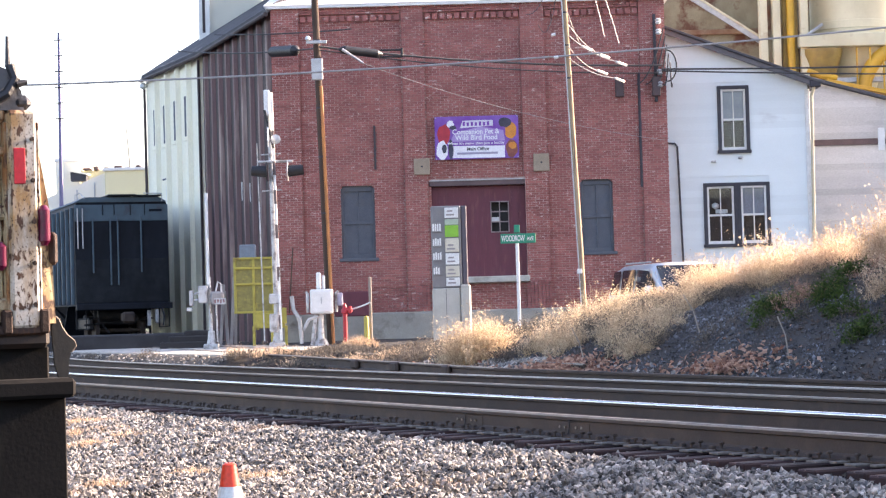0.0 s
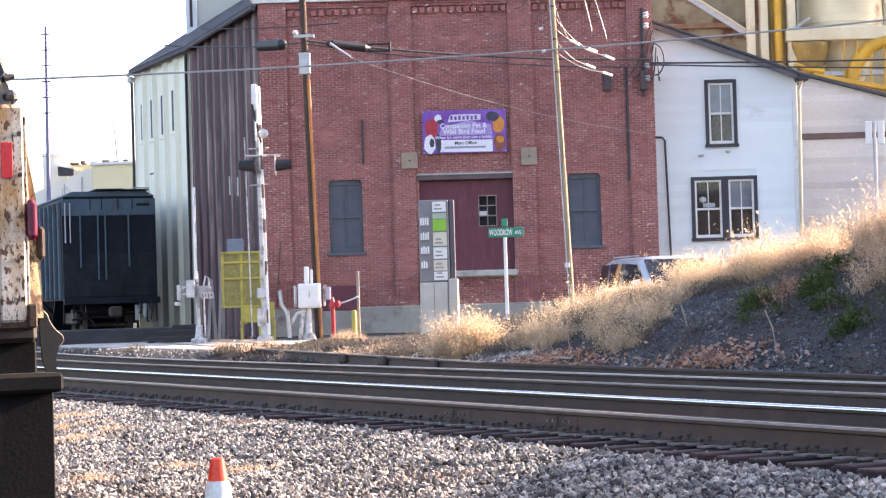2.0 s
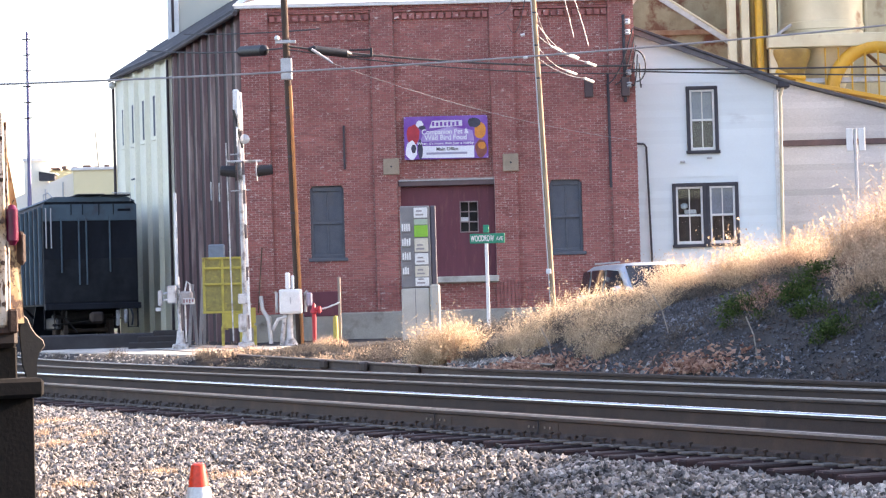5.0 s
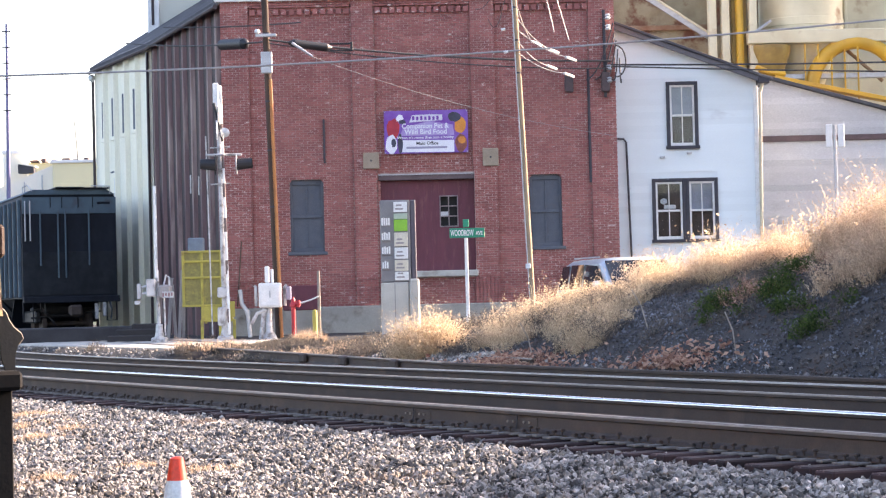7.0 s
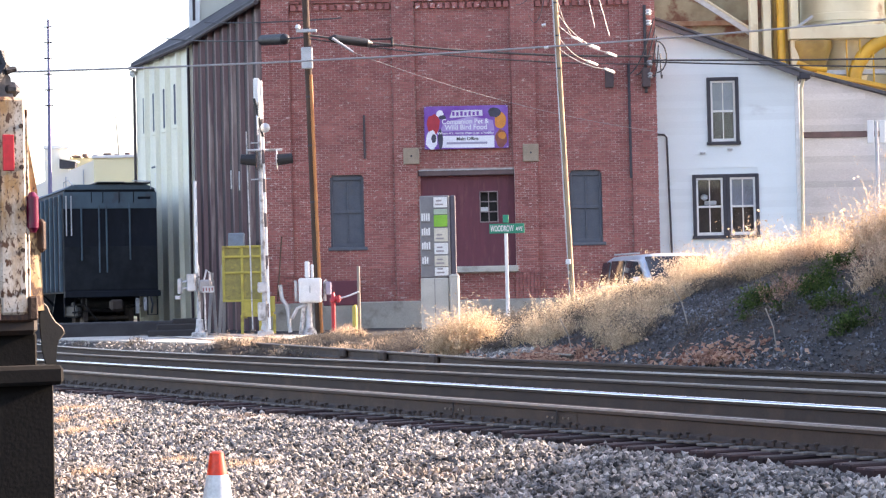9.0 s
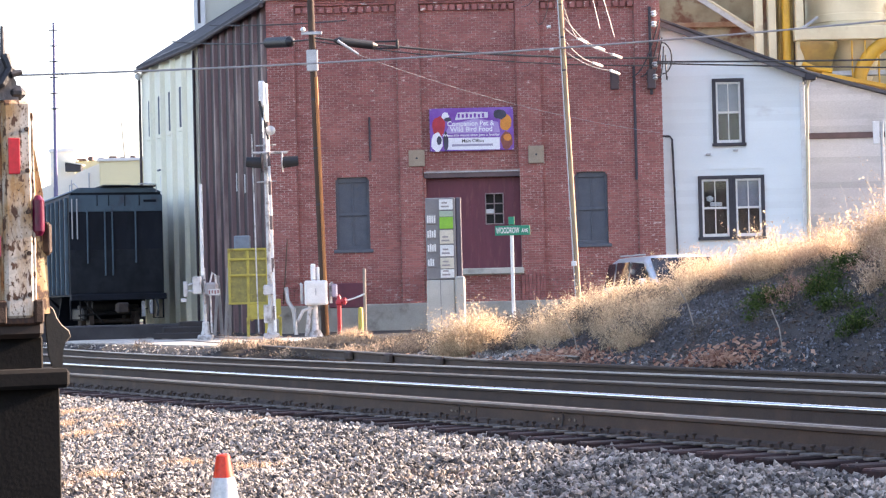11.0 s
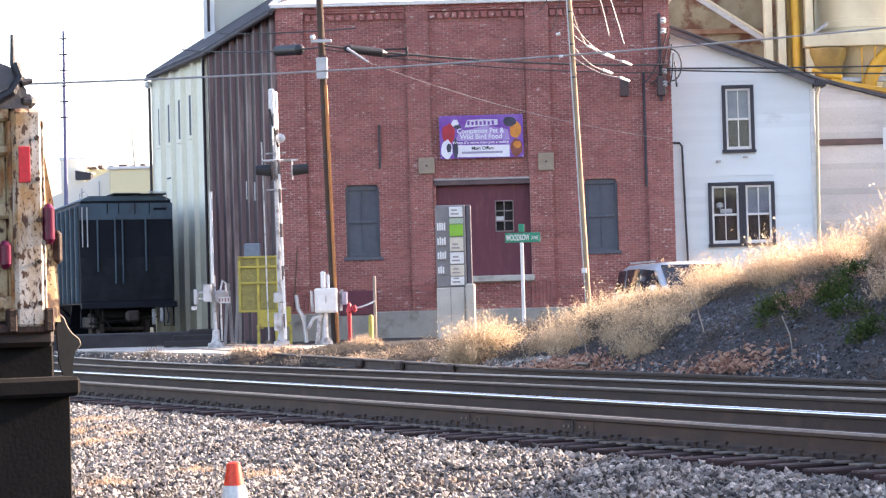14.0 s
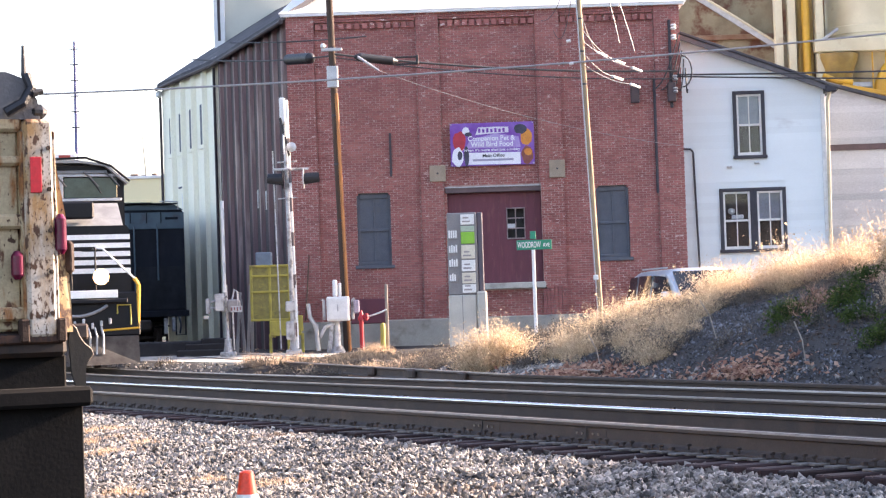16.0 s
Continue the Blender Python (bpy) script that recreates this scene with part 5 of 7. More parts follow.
def make_signs():
    p = thing("directory_sign", "grey pylon directory sign with white and green panels", "sign", pose(0.48, 46.0, 0))
    GREY = surf("sign_grey", (0.23, 0.22, 0.22), (0.19, 0.18, 0.19), 3, 0.6)
    part("cabinet", Build().bevel(-0.30, 0.34, -0.02, 0.55, 1.36, 3.12, 0.02), GREY, p, "grey sign cabinet")
    part("side_panel", Build().bevel(0.346, 0.47, 0.0, 0.5, 1.40, 3.12, 0.02), surf("sign_dark", (0.10, 0.09, 0.11), (0.08, 0.07, 0.09), 3), p)
    PANEL, PALE, GRN = WHITE_PAINT, surf("cream_panel", (0.68, 0.63, 0.52), (0.6, 0.55, 0.45), 5), surf("green_panel", (0.24, 0.52, 0.05), (0.2, 0.45, 0.05), 4)
    DIM = surf("dim_lettering", (0.33, 0.30, 0.30), (0.28, 0.25, 0.26), 9)
    for z0, z1, m in ((2.86, 3.08, PANEL), (2.45, 2.70, GRN), (2.13, 2.42, PALE), (1.86, 2.10, PANEL), (1.60, 1.83, PALE), (1.40, 1.58, PANEL)):
        pn = part("panel", Build().bevel(-0.005, 0.285, -0.045, -0.021, z0, z1, 0.006), m, p, "green panel" if m is GRN else "pale panel")
        for k in range(0 if m is GRN else 2):
            part("print_bar", Build().box(0.03 + 0.02 * k, 0.20 - 0.03 * k, -0.050, -0.045, z0 + 0.05 + 0.08 * k, z0 + 0.085 + 0.08 * k), DIM, pn)
    part("green_stripe", Build().bevel(-0.005, 0.285, -0.044, -0.021, 2.71, 2.83, 0.006), surf("pale_green_panel", (0.40, 0.48, 0.38), (0.34, 0.42, 0.33), 4), p)
    for k, z0 in enumerate((2.55, 2.24, 1.94, 1.63)):
        pn = part("small_panel", Build().bevel(-0.285, -0.08, -0.040, -0.021, z0, z0 + 0.22, 0.006), GREY, p)
        for i in range(4 - (k == 3)):
            part("print_bar", Build().box(-0.27 + 0.048 * i, -0.235 + 0.048 * i, -0.045, -0.040, z0 + 0.03, z0 + (0.19 if k == 0 or i % 2 else 0.17)), WHITE_PAINT, pn)
    bs = part("plinth", Build().bevel(-0.31, 0.29, -0.05, 0.6, -0.3, 1.355, 0.02), PALE_CONCRETE, p, "pale concrete plinth")
    part("plinth_joint", Build().box(-0.02, -0.005, -0.053, 0.1, -0.1, 1.35), GREY, bs)
    part("side_plinth", Build().bevel(0.30, 0.52, -0.10, 0.6, -0.3, 1.43, 0.04), PALE_CONCRETE, p, "pale concrete side block")
    s = thing("street_sign", "green street name sign on a white post", "street sign", pose(1.93, 44.0, 0))
    part("post", Build().bevel(-0.035, 0.035, -0.03, 0.03, -0.1, 2.24, 0.008), WHITE_PAINT, s, "white post")
    bl = part("blade", Build().bevel(-0.34, 0.38, -0.045, -0.03, 2.22, 2.42, 0.006), GREEN_SIGN, s, "green name blade with white letters")
    part("cross_blade", Build().bevel(-0.06, 0.06, -0.02, 0.02, 2.44, 2.60, 0.006), GREEN_SIGN, s, "second blade seen on edge")
    def text(body, size, x, z, wide):
        cu = bpy.data.curves.new("lettering", "FONT")
        cu.body, cu.size, cu.extrude, cu.offset = body, size, 0.002, size * 0.02
        ob = new("lettering", cu)
        me = bpy.data.meshes.new_from_object(ob.evaluated_get(bpy.context.evaluated_depsgraph_get()))
        bpy.data.objects.remove(ob)
        xs = [v.co.x for v in me.vertices]
        me.transform(Matrix.Translation((x, -0.049, z)) @ Euler((math.pi / 2, 0, 0)).to_matrix().to_4x4() @ Matrix.Diagonal((wide / (max(xs) - min(xs)), 1, 1, 1)))
        me.materials.clear()
        me.materials.append(WHITE_PAINT)
        o = new("lettering", me)
        o.parent = bl
    text("WOODROW", 0.17, -0.32, 2.265, 0.48)
    text("AVE", 0.11, 0.20, 2.275, 0.14)
    r = thing("road_sign", "back of a paired white road sign on a thin post", "road sign", pose(9.82, 45.0, 0))
    part("post", Build().bevel(-0.03, 0.03, -0.03, 0.03, 0, 4.45, 0.006), GALV, r, "thin galvanised post")
    for x in (-0.20, 0.06):
        part("plate", Build().bevel(x, x + 0.14, -0.05, -0.03, 3.98, 4.46, 0.01), WHITE_PAINT, r, "white sign plate")


make_poles()
make_crossing()
make_signs()


# ---- vehicles ----
def make_cone():
    c = thing("traffic_cone", "orange traffic cone with a white collar on the ballast", "traffic cone", pose(-0.84, 9.05, -0.36))
    OR = surf("cone_orange", (0.90, 0.060, 0.018), (0.80, 0.048, 0.014), 6, 0.45, bump=0.05)
    def r(z):
        return 0.028 + (0.72 - z) * 0.16
    part("body", Build().spin([(r(0.03), 0.03), (r(0.30), 0.30), (r(0.40), 0.40), (r(0.62), 0.62), (r(0.715), 0.715), (r(0.72) * 0.7, 0.722)], 28), OR, c, "orange cone body", True)
    part("collar", Build().spin([(r(0.40) + 0.003, 0.40), (r(0.625) + 0.003, 0.625)], 28, caps=False), WHITE_PAINT, c, "white reflective collar", True)
    part("base", Build().bevel(-0.18, 0.18, -0.18, 0.18, 0.0, 0.035, 0.012), BLACK, c, "black rubber base")


def rusty(name, paint, ochre, rust, share=(0.50, 0.60), size=16.0, wash=(0.42, 0.66)):
    """Old paint: an ochre wash in upright streaks, rust in flakes of two sizes, dark pits in the rust."""
    m, nt, b = nodes(name)
    co = nt.nodes.new("ShaderNodeTexCoord").outputs["Object"]
    col = mixed(nt, ramp(nt, noise_of(nt, co, 5.0, 5.0, (1.6, 1.6, 0.45)), *wash), rgb(paint), rgb(ochre))
    flakes = noise_of(nt, co, size, 7.0, (1.3, 1.3, 0.6))
    col = mixed(nt, ramp(nt, flakes, *share), col, rgb(rust))
    col = mixed(nt, ramp(nt, noise_of(nt, co, size * 3.5, 4.0, (1, 1, 0.7)), 0.60, 0.66), col, rgb([v * 0.5 for v in rust]))
    dust = noise_of(nt, co, 90.0, 3.0)
    col = mixed(nt, 1.0, col, mixed(nt, ramp(nt, dust, 0.3, 0.7), rgb([0.82] * 3), rgb([1.1] * 3)), "MULTIPLY")
    nt.links.new(col, b.inputs["Base Color"])
    b.inputs["Roughness"].default_value = 0.7
    bp = add(nt, "ShaderNodeBump", Strength=0.35, Distance=0.004)
    nt.links.new(flakes, bp.inputs["Height"])
    nt.links.new(bp.outputs[0], b.inputs["Normal"])
    return m


def make_truck():
    t = thing("dump_truck", "rusty white dump truck seen at its rear corner", "truck", pose(-1.52, 8.9, 0, 0, 0, TH))
    RW = rusty("rusty_white_paint", (0.57, 0.50, 0.42), (0.35, 0.20, 0.08), (0.085, 0.036, 0.016), (0.535, 0.585), 26.0, (0.46, 0.64))
    RP = rusty("rusted_panel_paint", (0.42, 0.33, 0.20), (0.27, 0.105, 0.028), (0.10, 0.036, 0.012), (0.55, 0.62), 11.0, (0.50, 0.60))
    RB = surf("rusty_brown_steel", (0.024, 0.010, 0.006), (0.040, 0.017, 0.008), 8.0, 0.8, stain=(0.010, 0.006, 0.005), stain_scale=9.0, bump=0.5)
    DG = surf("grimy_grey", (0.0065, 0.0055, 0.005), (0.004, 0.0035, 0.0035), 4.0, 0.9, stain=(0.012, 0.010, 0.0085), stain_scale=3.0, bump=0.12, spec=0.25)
    TAIL = surf("red_lens", (0.13, 0.0, 0.032), (0.07, 0.0, 0.02), 18, 0.3, bump=0.0)
    part("tailgate", Build().bevel(-2.3, -0.21, 0.03, 0.10, 0.98, 1.84, 0.01), RP, t, "rust-streaked cream tailgate")
    for z0, z1 in ((1.80, 1.86), (1.66, 1.70), (1.40, 1.46), (1.02, 1.08)):
        part("tailgate_rib", Build().bevel(-2.3, -0.20, 0.0, 0.05, z0, z1, 0.012), RP, t)
    part("post_groove", Build().bevel(-0.212, -0.199, -0.012, 0.05, 0.99, 1.80, 0.003), RP, t, "rust-filled seam")
    part("corner_post", Build().bevel(-0.20, -0.075, -0.03, 0.12, 0.95, 1.85, 0.015), RW, t, "white corner post with flaking paint")
    part("post_edge", Build().bevel(-0.078, -0.066, -0.02, 0.0, 0.96, 1.80, 0.004), RW, t, "thin post flange")
    part("side_wall", Build().put([(-0.072, 0.0, 0.97), (0.0, 0.02, 0.97), (-0.02, 0.02, 1.46), (-0.085, 0.02, 1.84), (-0.14, 0.0, 1.84), (-0.072, 5.0, 0.97), (0.0, 5.0, 0.97), (-0.02, 5.0, 1.46), (-0.095, 5.0, 1.84), (-0.13, 5.0, 1.84)],
                                  [(0, 1, 2, 3, 4), (9, 8, 7, 6, 5), (0, 5, 6, 1), (1, 6, 7, 2), (2, 7, 8, 3), (3, 8, 9, 4), (4, 9, 5, 0)]), rusty("rusty_cream_paint", (0.42, 0.31, 0.16), (0.25, 0.105, 0.032), (0.065, 0.026, 0.011), (0.51, 0.58), 18.0, (0.42, 0.58)), t, "cream and rust bed side")
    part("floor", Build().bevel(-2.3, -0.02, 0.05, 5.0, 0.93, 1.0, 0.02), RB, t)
    part("front_wall", Build().bevel(-2.3, -0.05, 4.9, 5.0, 0.97, 2.1, 0.02), RW, t)
    part("far_side", Build().bevel(-2.3, -2.2, 0.05, 5.0, 0.97, 1.84, 0.02), RW, t)
    # lamps and reflective tape
    def lens(name, x, y, z0, z1, r, label):
        b = Build().tube((x, y, z0 + r), (x, y, z1 - r), r, r, 12)
        for zc, e in ((z0 + r, -1), (z1 - r, 1)):
            b.tube((x, y, zc), (x, y, zc + e * r * 0.75), r, r * 0.45, 12)
        return part(name, b, TAIL, t, label, True)
    lens("tail_lamp", -0.236, -0.012, 1.185, 1.315, 0.026, "red oval tail lamp")
    lens("marker_lamp", -0.052, -0.010, 1.285, 1.465, 0.026, "deep red oval marker lamp")
    part("lamp_guard", Build().bevel(-0.025, 0.012, 0.0, 0.06, 1.21, 1.35, 0.015), RB, t, "rusty lamp guard")
    tape = surf("red_tape", (0.55, 0.015, 0.03), (0.45, 0.01, 0.02), 8, 0.35, bump=0.0)
    for k, z in enumerate((1.545,)):
        part("reflective_tape", Build().bevel(-0.178, -0.130, -0.034, -0.030, z, z + 0.148, 0.002), tape, t, "red reflective tape")
    part("tape_square", Build().bevel(-0.40, -0.33, 0.022, 0.03, 1.25, 1.33, 0.002), tape, t)
    for k in range(5):
        part("bolt", Build().tube((-0.10, -0.04, 1.05 + 0.17 * k), (-0.10, -0.02, 1.05 + 0.17 * k), 0.010, 0.010, 6), RB, t)
    # tarp roll, strap and whip rod on the top edge
    part("tarp_roll", Build().prism([(-2.3, 1.85), (-0.12, 1.85), (-0.13, 1.93), (-0.19, 2.02), (-0.26, 2.045), (-0.5, 2.03), (-2.3, 1.99)], 0.0, 0.35, "y"), surf("grey_tarp", (0.16, 0.15, 0.15), (0.11, 0.105, 0.11), 3, 0.8, bump=0.5, fine=25), t, "grey rolled tarpaulin")
    part("tarp_arm", Build().bevel(-0.17, -0.085, -0.01, 0.10, 1.85, 1.915, 0.025).line([(-0.27, -0.02, 1.875), (-0.20, -0.03, 1.915), (-0.16, -0.02, 1.975), (-0.175, 0.0, 2.035)], 0.022, 8).tube((-0.16, -0.03, 1.955), (-0.115, -0.03, 1.965), 0.018, 0.010, 8), BLACK, t, "black tarp arm")
    part("whip_rod", Build().tube((-0.185, 0.0, 2.03), (-0.185, 0.0, 2.155), 0.012, 0.007, 8), CABLE, t, "thin upright rod")
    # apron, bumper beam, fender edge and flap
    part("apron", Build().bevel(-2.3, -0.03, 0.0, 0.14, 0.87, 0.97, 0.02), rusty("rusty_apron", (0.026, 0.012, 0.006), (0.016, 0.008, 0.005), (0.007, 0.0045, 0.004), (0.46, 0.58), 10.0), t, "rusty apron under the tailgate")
    part("apron_lip", Build().bevel(-2.3, -0.05, -0.02, 0.0, 0.925, 0.965, 0.008), rusty("rusty_lip", (0.085, 0.032, 0.011), (0.05, 0.018, 0.007), (0.03, 0.012, 0.007), (0.45, 0.55), 14.0), t, "rust-orange lip")
    for x in (-0.42, -0.215, -0.06):
        part("hinge", Build().bevel(x - 0.02, x + 0.02, -0.035, 0.02, 0.93, 1.03, 0.008), RB, t, "rusty hinge lug")
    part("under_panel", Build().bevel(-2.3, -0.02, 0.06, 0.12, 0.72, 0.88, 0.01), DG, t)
    fen = Build()
    prof = [(-0.005, 1.0), (0.012, 0.985), (0.025, 0.95), (0.045, 0.92), (0.075, 0.895), (0.082, 0.875), (0.062, 0.85), (0.05, 0.81), (0.048, 0.70), (0.02, 0.70), (-0.01, 0.80), (-0.02, 0.95)]
    fen.prism(prof, 0.02, 0.035, "y")
    rim = Build().line([(px_, 0.026, pz_) for px_, pz_ in prof[:7]], 0.006, 6)
    part("fender_edge", fen, surf("grimy_rubber", (0.020, 0.016, 0.011), (0.013, 0.011, 0.008), 5, bump=0.1), t, "thin grimy curved fender sheet")
    part("fender_rim", rim, surf("pale_rim", (0.16, 0.13, 0.10), (0.10, 0.08, 0.06), 9), t, "pale rolled rim")
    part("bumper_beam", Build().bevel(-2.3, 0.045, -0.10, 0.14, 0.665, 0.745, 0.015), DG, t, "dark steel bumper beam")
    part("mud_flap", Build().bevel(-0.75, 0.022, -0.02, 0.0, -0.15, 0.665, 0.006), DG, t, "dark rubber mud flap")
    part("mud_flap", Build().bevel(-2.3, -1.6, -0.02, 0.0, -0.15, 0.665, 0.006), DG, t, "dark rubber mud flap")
    for x in (-0.33, -1.97):
        w = part("wheel", Build().tube((x - 0.28, 0.95, 0.14), (x + 0.28, 0.95, 0.14), 0.5, 0.5, 28), BLACK, t, "dual rear wheel", True)
        part("rim", Build().tube((x - 0.29, 0.95, 0.14), (x + 0.29, 0.95, 0.14), 0.28, 0.28, 20), GALV, w)
    part("chassis", Build().bevel(-1.6, -0.7, 0.1, 7.5, 0.45, 0.8, 0.03), DG, t)
    part("cab", Build().bevel(-2.2, -0.1, 5.3, 7.3, 0.5, 2.3, 0.12), RW, t)
    for x in (-0.33, -1.97):
        part("wheel", Build().tube((x - 0.15, 6.6, 0.14), (x + 0.15, 6.6, 0.14), 0.5, 0.5, 24), BLACK, t, "front wheel", True)


def make_hopper():
    h = thing("covered_hopper_car", "dark blue-grey covered hopper car parked on the siding", "railway car", RAIL @ pose(22.28, 67.0, 0.05, 0, 0, -9.0))
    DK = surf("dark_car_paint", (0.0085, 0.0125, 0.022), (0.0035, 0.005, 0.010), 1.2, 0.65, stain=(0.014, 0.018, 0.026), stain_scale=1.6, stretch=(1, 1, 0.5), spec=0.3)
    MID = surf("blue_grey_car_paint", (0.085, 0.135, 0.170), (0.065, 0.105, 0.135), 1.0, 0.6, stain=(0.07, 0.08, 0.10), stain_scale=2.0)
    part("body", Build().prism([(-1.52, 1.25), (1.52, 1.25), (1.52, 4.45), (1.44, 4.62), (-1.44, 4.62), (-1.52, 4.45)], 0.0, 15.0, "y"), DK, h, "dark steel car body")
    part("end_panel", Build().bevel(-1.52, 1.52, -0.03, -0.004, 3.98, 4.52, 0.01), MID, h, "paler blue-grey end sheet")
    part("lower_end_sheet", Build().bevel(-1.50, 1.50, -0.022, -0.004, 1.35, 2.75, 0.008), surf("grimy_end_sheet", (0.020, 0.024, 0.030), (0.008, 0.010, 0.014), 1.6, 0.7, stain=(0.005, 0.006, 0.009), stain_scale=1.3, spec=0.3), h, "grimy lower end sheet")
    part("end_sill", Build().bevel(-1.55, 1.55, -0.35, 0.0, 1.10, 1.30, 0.02), DK, h)
    for x in (-0.95, -0.38, -0.14, 0.62):
        part("end_post", Build().bevel(x - 0.024, x + 0.024, -0.10, -0.03, 1.9 if abs(x) < 0.5 else 2.3, 4.1 if x < 0.5 else 4.15, 0.01), MID, h, "upright end post")
    for x in (-0.62, -0.25, 0.28, 0.75):
        part("grab_iron", Build().line([(x, -0.04, 4.52), (x, -0.10, 4.50), (x, -0.10, 4.20), (x, -0.04, 4.18)], 0.015), DK, h)
    part("ladder", Build().bevel(-1.46, -1.42, -0.12, -0.08, 3.1, 4.4, 0.008).bevel(-1.30, -1.26, -0.12, -0.08, 3.1, 4.4, 0.008), GALV, h, "pale end ladder")
    part("car_number_bars", Build().box(0.9, 1.32, -0.034, -0.03, 4.28, 4.36), DK, h)
    part("roof", Build().prism([(-1.50, 4.60), (1.50, 4.60), (1.2, 4.76), (-1.2, 4.76)], -0.05, 15.0, "y"), MID, h, "ribbed car roof")
    part("running_board", Build().bevel(-0.45, 0.45, -0.25, 15.0, 4.80, 4.84, 0.01).bevel(0.45, 1.3, -0.22, 0.5, 4.78, 4.82, 0.01), BLACK, h, "dark roof walkway")
    part("hand_rail", Build().line([(1.30, -0.2, 4.6), (1.30, -0.2, 4.85), (0.7, -0.2, 4.87)], 0.02).line([(-1.2, -0.1, 4.72), (-1.2, 0.9, 4.95), (-1.2, 2.0, 4.95), (-1.2, 2.0, 4.7)], 0.015), GALV, h)
    for k in range(14):
        part("side_rib", Build().bevel(-1.62, -1.51, 0.35 + k * 1.08, 0.47 + k * 1.08, 1.3, 4.45, 0.015), MID, h)
    for yy in (2.0, 13.0):
        tr = part("truck_frame", Build().bevel(-1.05, -0.85, yy - 1.2, yy + 1.2, 0.45, 0.85, 0.05).bevel(0.85, 1.05, yy - 1.2, yy + 1.2, 0.45, 0.85, 0.05).bevel(-1.0, 1.0, yy - 0.2, yy + 0.2, 0.6, 0.95, 0.03), BLACK, h, "cast bogie frame")
        for dy in (-0.9, 0.9):
            for x in (-0.75, 0.75):
                part("wheel", Build().tube((x - 0.07, yy + dy, 0.42), (x + 0.07, yy + dy, 0.42), 0.42, 0.42, 24), RUST_STEEL, tr, "steel wheel", True)
            part("axle", Build().tube((-0.75, yy + dy, 0.42), (0.75, yy + dy, 0.42), 0.07, 0.07, 10), RUST_STEEL, tr)
    for k in range(3):
        part("hopper_bay", Build().put([(-1.4, 3.3 + k * 3, 1.25), (1.4, 3.3 + k * 3, 1.25), (1.4, 6.0 + k * 3, 1.25), (-1.4, 6.0 + k * 3, 1.25), (-0.5, 4.3 + k * 3, 0.35), (0.5, 4.3 + k * 3, 0.35), (0.5, 5.0 + k * 3, 0.35), (-0.5, 5.0 + k * 3, 0.35)],
                                       [(0, 1, 5, 4), (1, 2, 6, 5), (2, 3, 7, 6), (3, 0, 4, 7), (4, 5, 6, 7)]), DK, h)
    UG = surf("grimy_underframe", (0.022, 0.020, 0.022), (0.013, 0.012, 0.014), 4.0, 0.85, stain=(0.045, 0.038, 0.034), stain_scale=3.0)
    part("brake_cylinder", Build().tube((-0.7, 0.9, 0.92), (0.1, 0.9, 0.92), 0.17, 0.17, 14), UG, h, "dark brake cylinder", True)
    part("brake_rod", Build().tube((-1.2, 0.6, 0.62), (1.1, 0.8, 0.80), 0.03, 0.03, 8).tube((-1.0, 0.5, 1.1), (-0.4, 0.5, 0.35), 0.03, 0.03, 8), UG, h, "brake rods")
    for x in (-1.35, 1.35):
        part("sill_step", Build().line([(x - 0.2, -0.1, 1.15), (x - 0.2, -0.1, 0.5), (x + 0.12, -0.1, 0.5), (x + 0.12, -0.1, 1.15)], 0.025, 6), UG, h, "steel sill step")
    part("hose_bracket", Build().bevel(0.72, 0.84, -0.32, -0.25, 0.55, 1.05, 0.02).bevel(0.98, 1.10, -0.32, -0.25, 0.62, 1.08, 0.02), SILVER_PAINT, h, "pale hose brackets")
    part("slope_sheet", Build().put([(-1.4, 2.9, 1.25), (1.4, 2.9, 1.25), (1.4, 4.2, 0.22), (-1.4, 4.2, 0.22), (-1.4, 3.0, 1.25), (1.4, 3.0, 1.25), (1.4, 4.3, 0.22), (-1.4, 4.3, 0.22)], [(0, 1, 2, 3), (7, 6, 5, 4), (0, 4, 5, 1), (1, 5, 6, 2), (2, 6, 7, 3), (3, 7, 4, 0)]), DK, h, "dark slope sheet")
    for x in (-0.9, 0.9):
        part("slope_sheet_brace", Build().bevel(x - 0.05, x + 0.05, 0.2, 0.3, 0.9, 1.3, 0.01), UG, h)
    part("coupler", Build().bevel(-0.14, 0.14, -0.95, -0.2, 0.72, 0.98, 0.04).bevel(-0.2, 0.2, -1.05, -0.85, 0.66, 1.02, 0.06), RUST_STEEL, h, "rusty coupler")
    part("brake_hose", Build().line([(1.2, -0.3, 1.15), (1.25, -0.45, 0.85), (1.2, -0.5, 0.55)], 0.03), BLACK, h)


